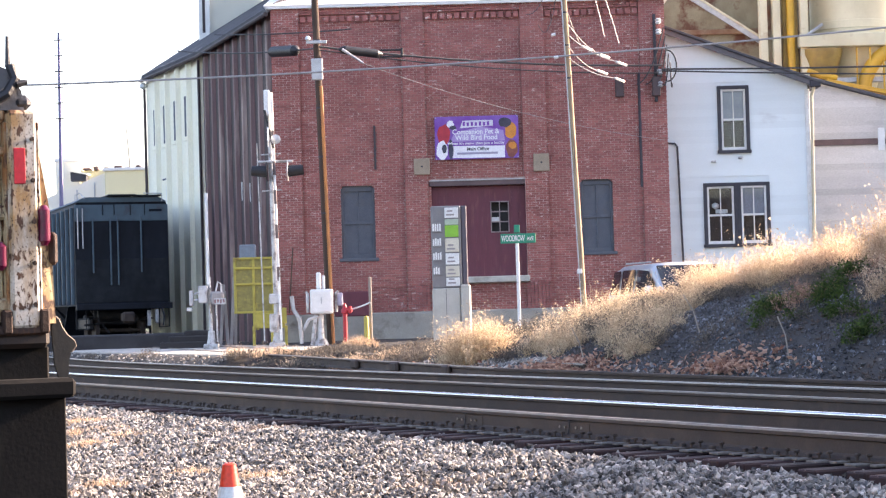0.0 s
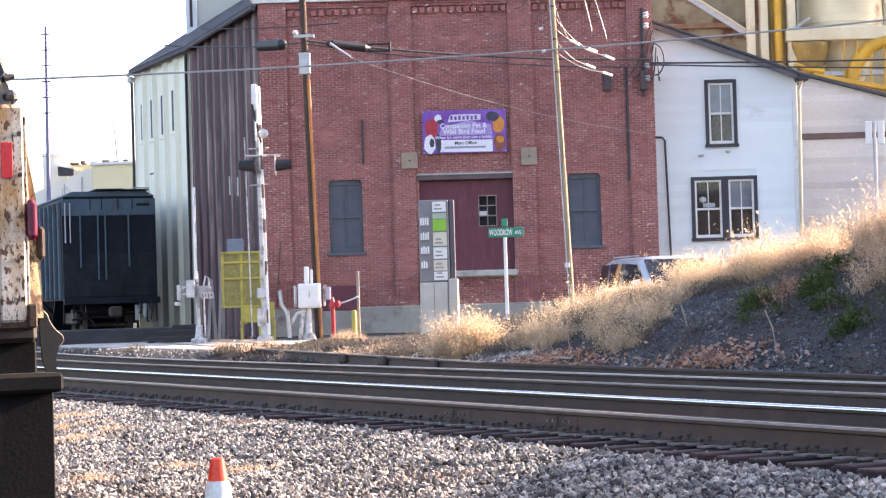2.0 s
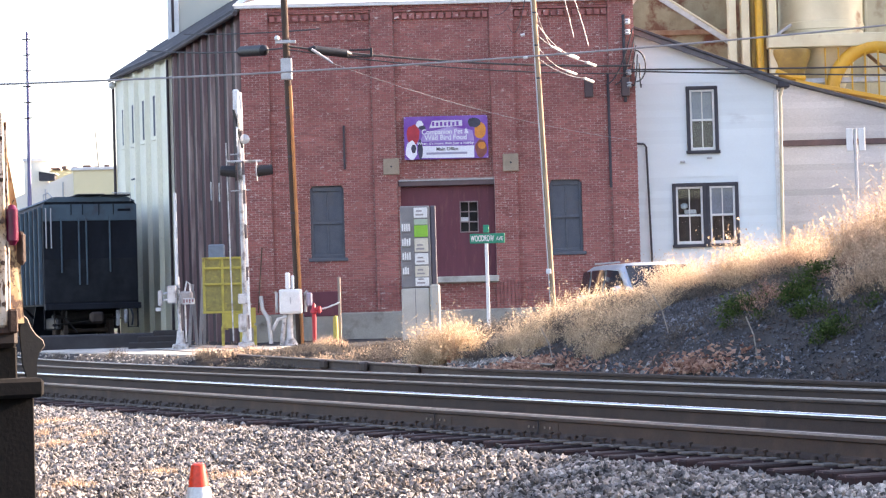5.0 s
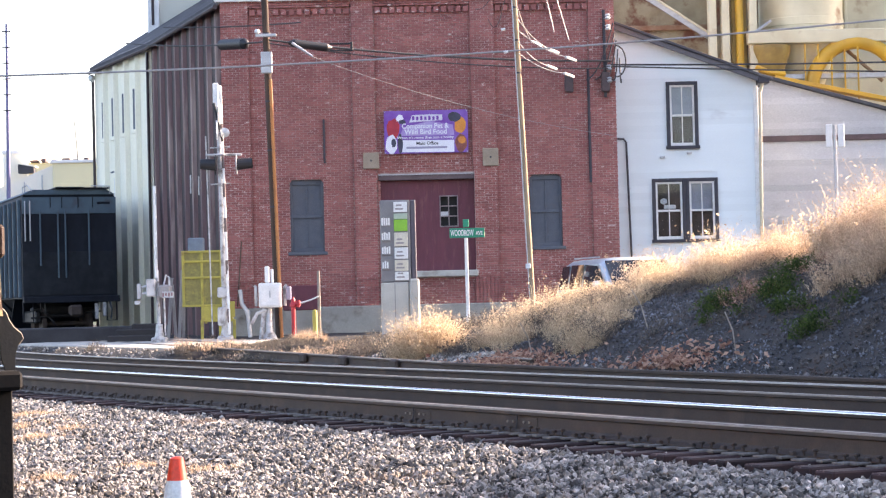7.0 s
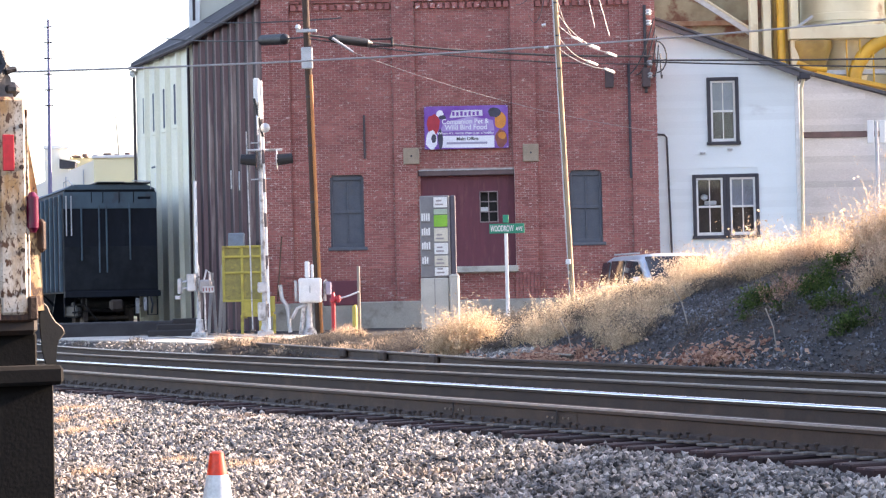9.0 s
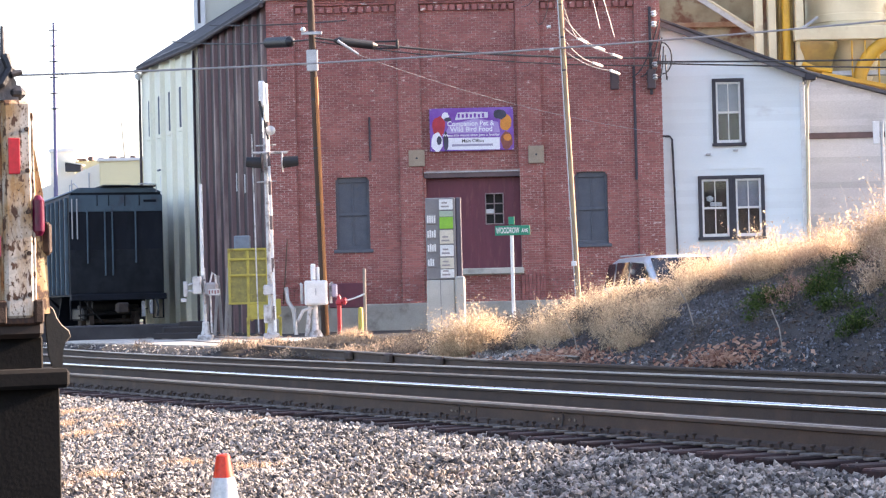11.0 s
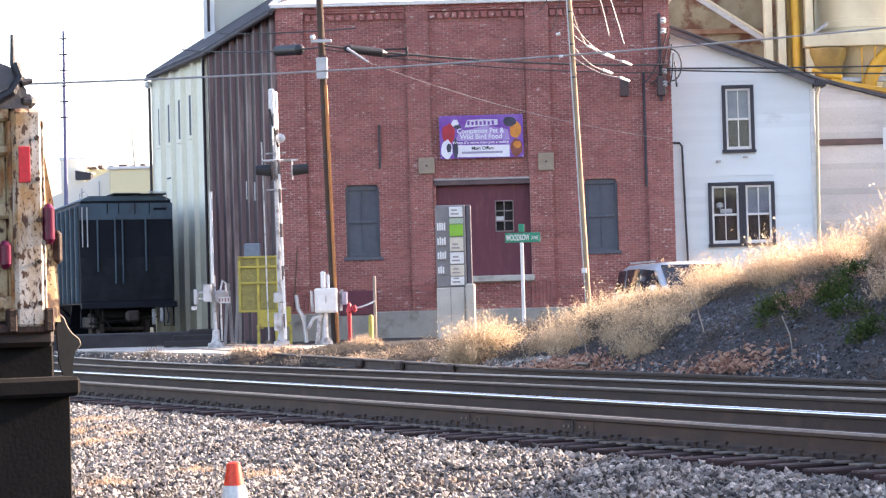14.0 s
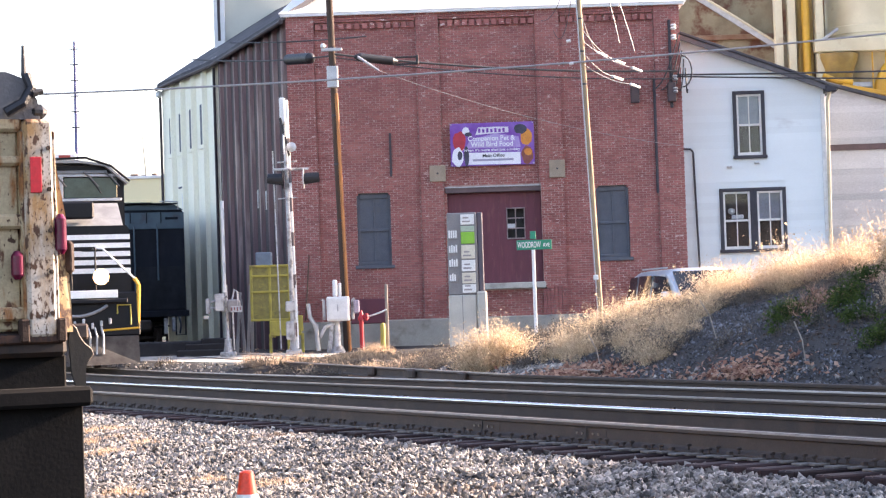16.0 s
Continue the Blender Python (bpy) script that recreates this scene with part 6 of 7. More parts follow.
def make_van():
    v = thing("minivan", "silver minivan parked beyond the grassy bank", "van", pose(5.33, 52.0, 0.06, 0, 0, -78))
    PAINT = surf("silver_car_paint", (0.58, 0.63, 0.68), (0.52, 0.57, 0.62), 2, 0.3, 0.5, bump=0.0)
    DG = surf("dark_car_glass", (0.012, 0.015, 0.022), (0.02, 0.024, 0.03), 3, 0.06, 0.0, bump=0.0)
    # local x runs along the van from nose to tail, its flank faces -y
    prof = [(0.0, 0.35), (0.0, 1.0), (0.15, 1.58), (0.30, 1.71), (0.6, 1.76), (2.9, 1.77), (3.15, 1.72), (3.95, 1.0), (4.8, 0.78), (4.85, 0.35)]
    sh = Build()
    n = len(prof)
    vs = []
    for y, s, cut in ((-0.92, 0.0, 0.0), (-0.80, 1.0, 0.14), (-0.66, 1.0, 0.03), (-0.4, 1.0, 0.0), (0.4, 1.0, 0.0), (0.66, 1.0, 0.03), (0.80, 1.0, 0.14), (0.92, 0.0, 0.0)):
        for x, z in prof:
            zz = min(z, 1.0) if s == 0 else (z if z < 1.1 else z - cut)
            vs.append((x, y if z <= 1.05 or s else y, zz))
    fs = []
    for k in range(7):
        for i in range(n - 1):
            fs.append((k * n + i, k * n + i + 1, (k + 1) * n + i + 1, (k + 1) * n + i))
        fs.append((k * n + n - 1, k * n, (k + 1) * n, (k + 1) * n + n - 1))
    fs += [tuple(range(n))[::-1], tuple(range(7 * n, 8 * n))]
    body = part("body", sh.put(vs, fs), PAINT, v, "silver painted body", True)
    def glass(poly, y0, y1):
        b = Build().put([(x, y0 + (y1 - y0) * (z - 1.0) / 0.7, z) for x, z in poly], [tuple(range(len(poly)))])
        b.put([(x, y0 + 0.03 + (y1 - y0) * (z - 1.0) / 0.7, z) for x, z in poly], [tuple(range(len(poly)))])
        part("side_window", b, DG, v, "dark side glass")
    for poly in ([(0.14, 1.06), (0.85, 1.06), (0.85, 1.62), (0.30, 1.60)], [(0.97, 1.06), (1.95, 1.06), (1.95, 1.63), (0.97, 1.63)], [(2.05, 1.06), (3.65, 1.06), (3.0, 1.58), (2.05, 1.63)]):
        glass(poly, -0.925, -0.815)
        glass(poly, 0.90, 0.79)
    part("windscreen", Build().put([(3.92, -0.74, 1.05), (3.92, 0.74, 1.05), (3.21, 0.72, 1.70), (3.21, -0.72, 1.70), (3.88, -0.74, 1.03), (3.88, 0.74, 1.03), (3.16, 0.72, 1.68), (3.16, -0.72, 1.68)],
                                   [(0, 1, 2, 3), (4, 7, 6, 5), (0, 4, 5, 1), (1, 5, 6, 2), (2, 6, 7, 3), (3, 7, 4, 0)]), DG, v, "raked windscreen")
    part("rear_window", Build().put([(-0.012, -0.74, 1.06), (-0.012, 0.74, 1.06), (0.125, 0.70, 1.55), (0.125, -0.70, 1.55), (0.03, -0.74, 1.06), (0.03, 0.74, 1.06), (0.165, 0.70, 1.55), (0.165, -0.70, 1.55)],
                                    [(0, 1, 2, 3), (4, 7, 6, 5), (0, 4, 5, 1), (1, 5, 6, 2), (2, 6, 7, 3), (3, 7, 4, 0)]), DG, v, "dark rear window")
    part("mirror", Build().bevel(3.4, 3.55, -1.12, -0.93, 1.08, 1.24, 0.04), PAINT, v, "door mirror")
    part("roof_rail", Build().tube((0.7, -0.66, 1.79), (2.6, -0.66, 1.79), 0.02, 0.02, 8), GALV, v)
    for x in (0.9, 3.9):
        for y in (-0.82, 0.82):
            w = part("wheel", Build().tube((x, y - 0.1, 0.33), (x, y + 0.1, 0.33), 0.33, 0.33, 24), BLACK, v, "black tyre", True)
            part("rim", Build().tube((x, y - 0.11, 0.33), (x, y + 0.11, 0.33), 0.2, 0.2, 16), GALV, w)


def make_locomotive():
    LOCO = thing("locomotive", "black diesel locomotive with white nose stripes and lit headlamps", "locomotive")
    BK = surf("black_loco_paint", (0.006, 0.006, 0.008), (0.010, 0.010, 0.013), 1.5, 0.45, stain=(0.010, 0.009, 0.009), stain_scale=2.5, spec=0.25)
    GR = surf("grimy_loco_grey", (0.16, 0.15, 0.14), (0.11, 0.10, 0.10), 2.0, 0.7)
    WS = surf("white_loco_stripe", (0.85, 0.85, 0.85), (0.78, 0.78, 0.78), 3.0, 0.5)
    LAMP = surf("headlamp_lens", (0.9, 0.85, 0.75), None, 3, 0.2, glow=((1.0, 0.86, 0.62), 14.0))
    # weak orange glow that imitates the halo round each lamp
    HALO = surf("lamp_halo", (0.8, 0.6, 0.35), None, 3, 0.3, glow=((1.0, 0.56, 0.22), 1.6))
    part("frame", Build().bevel(-1.5, 1.5, 0.1, 20.0, 1.0, 1.6, 0.04), BK, LOCO, "black underframe")
    nose = part("nose", Build().prism([(-1.42, 1.6), (1.42, 1.6), (1.42, 3.2), (1.36, 3.30), (-1.36, 3.30), (-1.42, 3.2)], 0.75, 2.4, "y"), BK, LOCO, "black short hood nose")
    # sun and sky glare on nose top, brow and roof, put into the grey
    PALE = surf("lit_pale_grey", (0.36, 0.35, 0.34), (0.24, 0.235, 0.23), 2.5, 0.5)
    part("nose_slope", Build().prism([(0.75, 3.302), (1.5, 3.86), (2.4, 3.86), (2.4, 3.302)], -1.28, 1.28, "x"), PALE, nose, "sloping nose top, sky glare put into its pale grey")
    for k in range(5):
        z = 2.20 + k * 0.195
        part("white_stripe", Build().box(-1.42, 1.42, 0.738, 0.748, z, z + 0.115), WS, nose, "white nose stripe")
        part("white_stripe", Build().box(1.422, 1.428, 0.75, 2.3, z, z + 0.115), WS, nose, "white nose stripe")
    part("nose_cap", Build().bevel(-0.60, 0.60, 0.6, 0.9, 3.46, 3.86, 0.04), BK, nose, "black cap over the nose")
    part("number_bar", Build().box(-0.3, 0.3, 0.728, 0.737, 2.62, 2.72), WS, nose)
    cab = part("cab", Build().prism([(-1.52, 1.6), (1.52, 1.6), (1.52, 4.38), (1.15, 4.78), (-1.15, 4.78), (-1.52, 4.38)], 2.0, 4.6, "y"), BK, LOCO, "black cab")
    part("cab_roof", Build().prism([(-1.62, 4.34), (-1.10, 4.80), (-0.5, 4.90), (0.5, 4.90), (1.10, 4.80), (1.62, 4.34), (1.55, 4.34), (1.06, 4.76), (0.5, 4.84), (-0.5, 4.84), (-1.06, 4.76), (-1.55, 4.34)], 1.8, 4.7, "y"), PALE, cab, "cab roof, sunlight put into its pale grey")
    part("brow", Build().prism([(1.98, 4.58), (1.90, 4.60), (2.25, 4.86), (2.4, 4.86), (2.4, 4.58)], -1.12, 1.12, "x"), PALE, cab, "brow over the windscreens, sunlight put into its pale grey")
    for x in (-0.9, -0.2, 0.55, 1.05):
        part("sun_visor_arm", Build().line([(x, 1.88, 4.62), (x + 0.16, 1.86, 4.50), (x + 0.34, 1.86, 4.28)], 0.022, 6), GR, cab, "bent grey arm")
    part("roof_rail", Build().line([(-0.2, 1.8, 4.93), (0.6, 1.8, 4.96), (1.2, 1.8, 4.76), (1.64, 1.85, 4.40)], 0.03, 6), BK, cab, "dark roof edge rail")
    GL = surf("cab_glass", (0.015, 0.035, 0.035), (0.03, 0.06, 0.06), 2, 0.06, bump=0.0)
    for x0, x1 in ((-1.35, -0.1), (0.1, 1.35)):
        part("windscreen", Build().bevel(x0, x1, 1.96, 2.0, 4.02, 4.50, 0.01), GL, cab, "dark cab windscreen")
        part("wiper", Build().tube(((x0 + x1) / 2, 1.94, 4.48), ((x0 + x1) / 2 + 0.25, 1.94, 4.12), 0.012, 0.012, 6), BLACK, cab)
    part("window_surround", Build().bevel(-1.45, 1.45, 1.92, 1.98, 3.94, 4.01, 0.01).bevel(-0.08, 0.08, 1.92, 1.98, 4.01, 4.52, 0.01).bevel(-1.45, 1.45, 1.92, 1.98, 4.52, 4.58, 0.01), GALV, cab)
    nb = part("class_lamp_box", Build().bevel(-0.75, 0.40, 1.8, 2.1, 4.88, 5.08, 0.03), WS, cab, "pale number board")
    part("number_bars", Build().box(-0.62, -0.12, 1.79, 1.80, 4.92, 5.03).box(-0.02, 0.25, 1.79, 1.80, 4.93, 5.02), surf("red_print_bar", (0.45, 0.08, 0.06), None, 8), nb, "red bars")
    part("horn", Build().tube((0.2, 2.6, 4.99), (0.2, 2.1, 5.0), 0.03, 0.08, 10).tube((0.2, 2.6, 4.84), (0.2, 2.6, 5.0), 0.03, 0.03, 8), GR, cab)
    part("long_hood", Build().bevel(-0.9, 0.9, 4.6, 19.5, 1.6, 4.4, 0.1), BK, LOCO, "black engine hood")
    # pilot, plow, steps
    part("pilot", Build().bevel(-1.5, 1.5, 0.0, 0.15, 0.75, 1.75, 0.03), BK, LOCO, "black pilot plate")
    part("pilot_bar", Build().bevel(-1.0, 1.0, -0.03, 0.0, 1.62, 1.80, 0.01), WS, LOCO, "white bar over the pilot")
    part("plow", Build().put([(-1.45, 0.0, 0.75), (1.45, 0.0, 0.75), (1.45, -0.15, 0.12), (0.0, -0.55, 0.10), (-1.45, -0.15, 0.12), (0.0, -0.10, 0.75), (-1.45, 0.1, 0.75), (1.45, 0.1, 0.75), (1.45, 0.1, 0.12), (-1.45, 0.1, 0.12)],
                             [(5, 1, 2, 3), (0, 5, 3, 4), (1, 7, 8, 2), (0, 4, 9, 6), (6, 9, 8, 7), (0, 6, 7, 1, 5), (4, 3, 2, 8, 9)]), surf("dusty_plow", (0.075, 0.070, 0.068), (0.035, 0.032, 0.032), 3, 0.9, spec=0.2), LOCO, "dusty black snow plow")
    part("coupler", Build().bevel(-0.15, 0.15, -0.75, 0.0, 0.75, 1.02, 0.04).bevel(-0.2, 0.2, -0.85, -0.6, 0.70, 1.06, 0.05), RUST_STEEL, LOCO, "rusty coupler")
    part("hose", Build().line(sag((-0.6, -0.06, 1.42), (0.75, -0.06, 1.45), 0.22, 8), 0.035, 8), PALE_CABLE, LOCO, "slack pale jumper cable")
    for x in (-0.75, -0.55, -0.35, 0.30, 0.45, 0.6):
        part("air_hose", Build().line([(x, -0.05, 0.95), (x + 0.02, -0.22, 0.75), (x, -0.25, 0.35)], 0.025), GALV, LOCO, "air hose")
    for k in range(9):
        x = -0.8 + 0.2 * k
        part("gladhand", Build().bevel(x - 0.03, x + 0.03, -0.10, -0.02, 0.92 + 0.05 * (k % 3), 1.06 + 0.05 * (k % 3), 0.015), GALV, LOCO, "bright hose coupling")
    part("anticlimber", Build().bevel(-1.2, 1.2, -0.16, 0.0, 1.50, 1.60, 0.02), BK, LOCO, "black anticlimber ledge")
    for x in (-0.85, 0.62):
        l = part("ditch_light", Build().tube((x, -0.08, 2.10), (x, 0.30, 2.10), 0.16, 0.15, 16), BK, LOCO, "round ditch light", True)
        # glowing ring added as the halo of the lamp
        part("halo_ring", Build().tube((x, -0.088, 2.10), (x, -0.075, 2.10), 0.185, 0.165, 18), HALO, l, "glowing ring for the warm halo of the lamp")
        part("lens", Build().spin([(0.145, 0.0), (0.12, 0.04), (0.06, 0.06), (0.01, 0.065)], 18, Matrix.Translation((x, -0.090, 2.10)) @ Euler((radians(90), 0, 0)).to_matrix().to_4x4()), LAMP, l, "glowing lamp lens")
    # yellow steps and hand rails
    for x in (-1.48, 1.48):
        s = 1 if x > 0 else -1
        part("hand_rail", Build().line([(x - 0.03 * s, 0.05, 0.95), (x, 0.02, 1.9), (x - 0.08 * s, 0.05, 2.05)], 0.05, 8), YELLOW_GRAIN, LOCO, "yellow hand rail")
        part("sloping_rail", Build().line([(x - 0.08 * s, 0.05, 2.05), (x - 0.75 * s, 0.3, 2.75), (x - 1.0 * s, 0.4, 2.78)], 0.022, 8), WS, LOCO, "white sloping hand rail")
        part("step_edge", Build().line([(x, 0.0, 0.92), (x - 0.85 * s, 0.0, 0.88)], 0.025, 6), YELLOW_GRAIN, LOCO)
        part("uncoupling_lever", Build().line([(x - 0.2 * s, -0.02, 1.0), (x - 0.2 * s, -0.02, 1.45), (x - 0.5 * s, -0.02, 1.45), (x - 0.5 * s, -0.02, 1.25)], 0.02), YELLOW, LOCO, "yellow lever")
        part("step", Build().bevel(min(x, x - 0.6 * s), max(x, x - 0.6 * s), 0.0, 0.35, 0.42, 0.46, 0.01), BK, LOCO)
    for x in (-0.55, 0.0, 0.55):
        part("front_stanchion", Build().tube((x, 0.3, 1.7), (x, 0.3, 2.78), 0.02, 0.02, 6), BK, LOCO)
    part("front_rail", Build().tube((-0.55, 0.3, 2.78), (0.55, 0.3, 2.78), 0.022, 0.022, 6), BK, LOCO)
    for yy in (3.5, 16.0):
        tr = part("bogie", Build().bevel(-1.2, -1.0, yy - 2.0, yy + 2.0, 0.4, 0.85, 0.05).bevel(1.0, 1.2, yy - 2.0, yy + 2.0, 0.4, 0.85, 0.05), BK, LOCO, "black three-axle bogie")
        for dy in (-1.6, 0, 1.6):
            for x in (-0.75, 0.75):
                part("wheel", Build().tube((x - 0.07, yy + dy, 0.51), (x + 0.07, yy + dy, 0.51), 0.51, 0.51, 24), RUST_STEEL, tr, "steel wheel", True)
    part("fuel_tank", Build().bevel(-1.3, 1.3, 6.5, 13.0, 0.35, 1.0, 0.1), BK, LOCO)
    return LOCO


LOCO_END, LOCO_SPEED = 47.25, 16.0       # metres along the line at 16 s; metres a second


def loco_pose(t):
    """Both bogies stand on the bending second track."""
    s = LOCO_END + LOCO_SPEED * (16.0 - t)
    a, b = [Vector(along(13.966, s + d)[:2]) for d in (3.5, 16.0)]
    w = (b - a).normalized()
    o = a - w * 3.5
    return RAIL @ pose(o.x, o.y, -0.04, 0, 0, math.degrees(math.atan2(w.y, w.x)) - 90)


def motions():
    walk(LOCOMOTIVE, [(t, loco_pose(t)) for t in [0.0, 4.0, 8.0, 11.0] + [12.0 + 0.25 * k for k in range(17)]])


make_cone()
make_truck()
make_hopper()
make_van()
LOCOMOTIVE = make_locomotive()


# ---- grain plant behind the house ----
def make_grain_plant():
    g = thing("grain_plant", "cream and yellow steel grain bins with rusty framing", "grain plant", pose(0, 80.0, 0))
    part("rear_sheet", Build().bevel(8.6, 15.0, 1.6, 1.9, 2, 14, 0.02), RUST_SHEET, g, "rust-streaked cream sheet wall")
    for z in (11.0, 9.4):
        part("sheet_rail", Build().bevel(8.6, 13.0, 1.45, 1.6, z, z + 0.2, 0.02), surf("rusty_rail", (0.22, 0.10, 0.05), (0.3, 0.2, 0.12), 2), g)
    part("brace", Build().tube((9.4, 0.8, 13.0), (13.1, 0.8, 10.52), 0.13, 0.13, 4), GALV, g, "diagonal steel brace")
    part("brace_flange", Build().tube((9.4, 0.66, 13.14), (13.1, 0.66, 10.66), 0.045, 0.045, 6), CREAM, g)
    for x in (13.01, 13.50, 14.54):
        part("column", Build().bevel(x - 0.15, x + 0.15, 0.2, 0.6, -0.5, 14, 0.03), CREAM, g, "steel column")
    part("yellow_riser", Build().tube((14.05, 0.4, 7), (14.05, 0.4, 14), 0.15, 0.15, 12), YELLOW_GRAIN, g, "yellow steel riser pipe", True)
    part("riser_casing", Build().bevel(13.80, 14.36, 0.62, 0.9, 7, 14, 0.03), surf("stained_yellow_steel", (0.42, 0.29, 0.08), (0.30, 0.19, 0.06), 1.5, 0.5), g, "stained yellow casing")
    part("storage_wall", Build().bevel(14.4, 30.0, 3.9, 4.3, -0.5, 16, 0.03), CREAM, g, "cream sheet wall behind the bins")
    for k in range(8):
        part("wall_stiffener", Build().bevel(15.0 + k * 1.9, 15.12 + k * 1.9, 3.78, 3.9, -0.5, 16, 0.02), CREAM, g)
    part("short_strut", Build().tube((14.62, 0.1, 10.72), (15.2, 0.1, 11.12), 0.06, 0.06, 6), GALV, g, "short pale strut")
    part("strut", Build().bevel(-0.06, 0.06, 0.9, 1.0, -1.3, 1.3, 0.01, pose(18.6, 0, 9.7, 0, -48, 0)), surf("rust_strut", (0.24, 0.13, 0.07), (0.34, 0.25, 0.15), 2), g, "rusty strut")
    part("beam", Build().bevel(14.3, 24, 0.0, 0.5, 10.25, 10.75, 0.03), CREAM, g, "cream steel beam")
    part("lower_beam", Build().bevel(11.5, 21, 0.2, 0.5, 8.9, 9.1, 0.03), GALV, g)
    for x, r, m in ((16.7, 1.6, CREAM),):
        part("bin", Build().spin([(r, 11.0), (r + 0.03, 11.02), (r + 0.03, 11.3), (r, 11.32), (r, 15.0)], 28, pose(x, 2.0, 0)), m, g, "round cream steel bin", True)
        part("bin_cone", Build().spin([(0.25, 7.2), (r, 10.9), (r, 11.0)], 28, pose(x, 2.0, 0)), m, g, "cream hopper cone", True)
    for x in (15.2,):
        part("hopper_cone", Build().spin([(0.2, 7.4), (0.40, 8.9), (0.80, 10.0), (0.80, 10.2)], 20, pose(x, 0.6, 0)), surf("dark_yellow_steel", (0.33, 0.22, 0.05), (0.22, 0.14, 0.04), 2.0, 0.4), g, "yellow hopper cone", True)
    arch = Build()
    pts = [(18.4 + 1.75 * math.cos(a), 0.2, 8.3 + 1.95 * math.sin(a)) for a in [radians(d) for d in range(0, 186, 10)]]
    arch.line(pts, 0.27, 10)
    part("spout", arch, YELLOW_GRAIN, g, "curved yellow grain spout", True)
    part("walkway", Build().bevel(0, 6, -0.5, 0.2, -0.15, 0.0, 0.01, pose(15.2, 0, 9.0, 0, 12, 0)), YELLOW_GRAIN, g, "yellow sloping walkway")
    for k in range(5):
        part("ladder_post", Build().bevel(16.4 + k * 0.5, 16.46 + k * 0.5, 0.0, 0.06, 7.0, 10.2, 0.01), YELLOW_GRAIN, g)
    part("pipe", Build().line([(14.5, -0.3, 9.35), (15.0, -0.3, 9.12), (15.6, -0.3, 9.05)], 0.10, 8), YELLOW_GRAIN, g)
    part("back_bin", Build().spin([(3.2, -0.5), (3.2, 16)], 36, pose(23.5, 8.5, 0)), CREAM, g, "large cream storage bin", True)


# ---- low works buildings far off along the line ----
def make_far_buildings():
    w = thing("distant_warehouse", "low pale yellow warehouse far along the line", "building", pose(0, 110, 0))
    CW = surf("warm_white_wall", (0.90, 0.86, 0.74), (0.84, 0.80, 0.69), 0.3, 0.7)
    PY = surf("pale_yellow_wall", (0.82, 0.74, 0.46), (0.76, 0.69, 0.44), 0.3, 0.7)
    part("wall", Build().bevel(-16.2, -8, 0, 12, -1, 8.4, 0.05), PY, w, "pale yellow wall")
    part("lean_to", Build().prism([(-19.6, -1), (-16.2, -1), (-16.2, 8.3), (-19.6, 6.9)], 0.3, 10, "y"), CW, w, "white lean-to")
    for k in range(3):
        x = -18.6 + k * 0.9
        part("pilaster", Build().bevel(x, x + 0.06, 0.2, 0.3, -1, 7.1 + k * 0.35, 0.01), GALV, w)
    part("roof_edge", Build().bevel(-16.3, -8, -0.1, 12, 8.35, 8.5, 0.02), WHITE_PAINT, w)
    t = thing("distant_shed", "white block shed with a dark roof opening far off", "building", pose(0, 125, 0))
    part("wall", Build().bevel(-21.25, -19.85, 0, 8, -1, 10.1, 0.05), CW, t, "white block wall")
    part("parapet", Build().bevel(-21.3, -19.8, -0.1, 0.1, 9.95, 10.14, 0.02), WHITE_PAINT, t, "white parapet")
    part("body", Build().bevel(-19.85, -9, 0.6, 8, -1, 9.45, 0.05), PY, t)
    for k in range(10):
        part("roof_vent", Build().bevel(-19.75 + k * 0.62, -19.75 + k * 0.62 + (0.30 if k % 3 else 0.46), 0.3, 1.2, 9.46, 9.60 + 0.07 * (k % 2), 0.03), surf("brown_vent", (0.16, 0.11, 0.10), (0.10, 0.07, 0.07), 3), t, "dark roof vent")
    part("dark_opening", Build().prism([(-20.2, 8.75), (-19.3, 8.75), (-19.3, 9.1), (-20.2, 9.3)], -1.2, -0.4, "y"), DARK_TRIM, t, "dark sheltered opening")
    part("awning", Build().prism([(-20.3, 9.3), (-19.2, 9.08), (-19.2, 9.16), (-20.3, 9.4)], -1.3, -0.2, "y"), CW, t, "white awning")
    m = thing("lattice_mast", "tall thin blue-grey mast with short rungs", "mast", pose(-18.25, 110, 0))
    part("pole", Build().tube((-0.07, -1, -0.5), (0.03, -1, 15.4), 0.14, 0.06, 8), surf("blue_grey_mast", (0.16, 0.16, 0.30), (0.13, 0.13, 0.24), 2), m, "blue-grey pole")
    for k in range(6):
        part("rung", Build().tube((-0.2, -1.1, 11 + k * 0.8), (0.22, -1.1, 11 + k * 0.8), 0.03, 0.03, 6), DARK_TRIM, m)
    a = thing("antenna", "thin upright antenna on the warehouse roof", "antenna", pose(-15.02, 110, 8.5))
    part("rod", Build().tube((0.1, 0.2, 0), (-0.05, 0.2, 2.1), 0.035, 0.02, 6), DARK_TRIM, a)


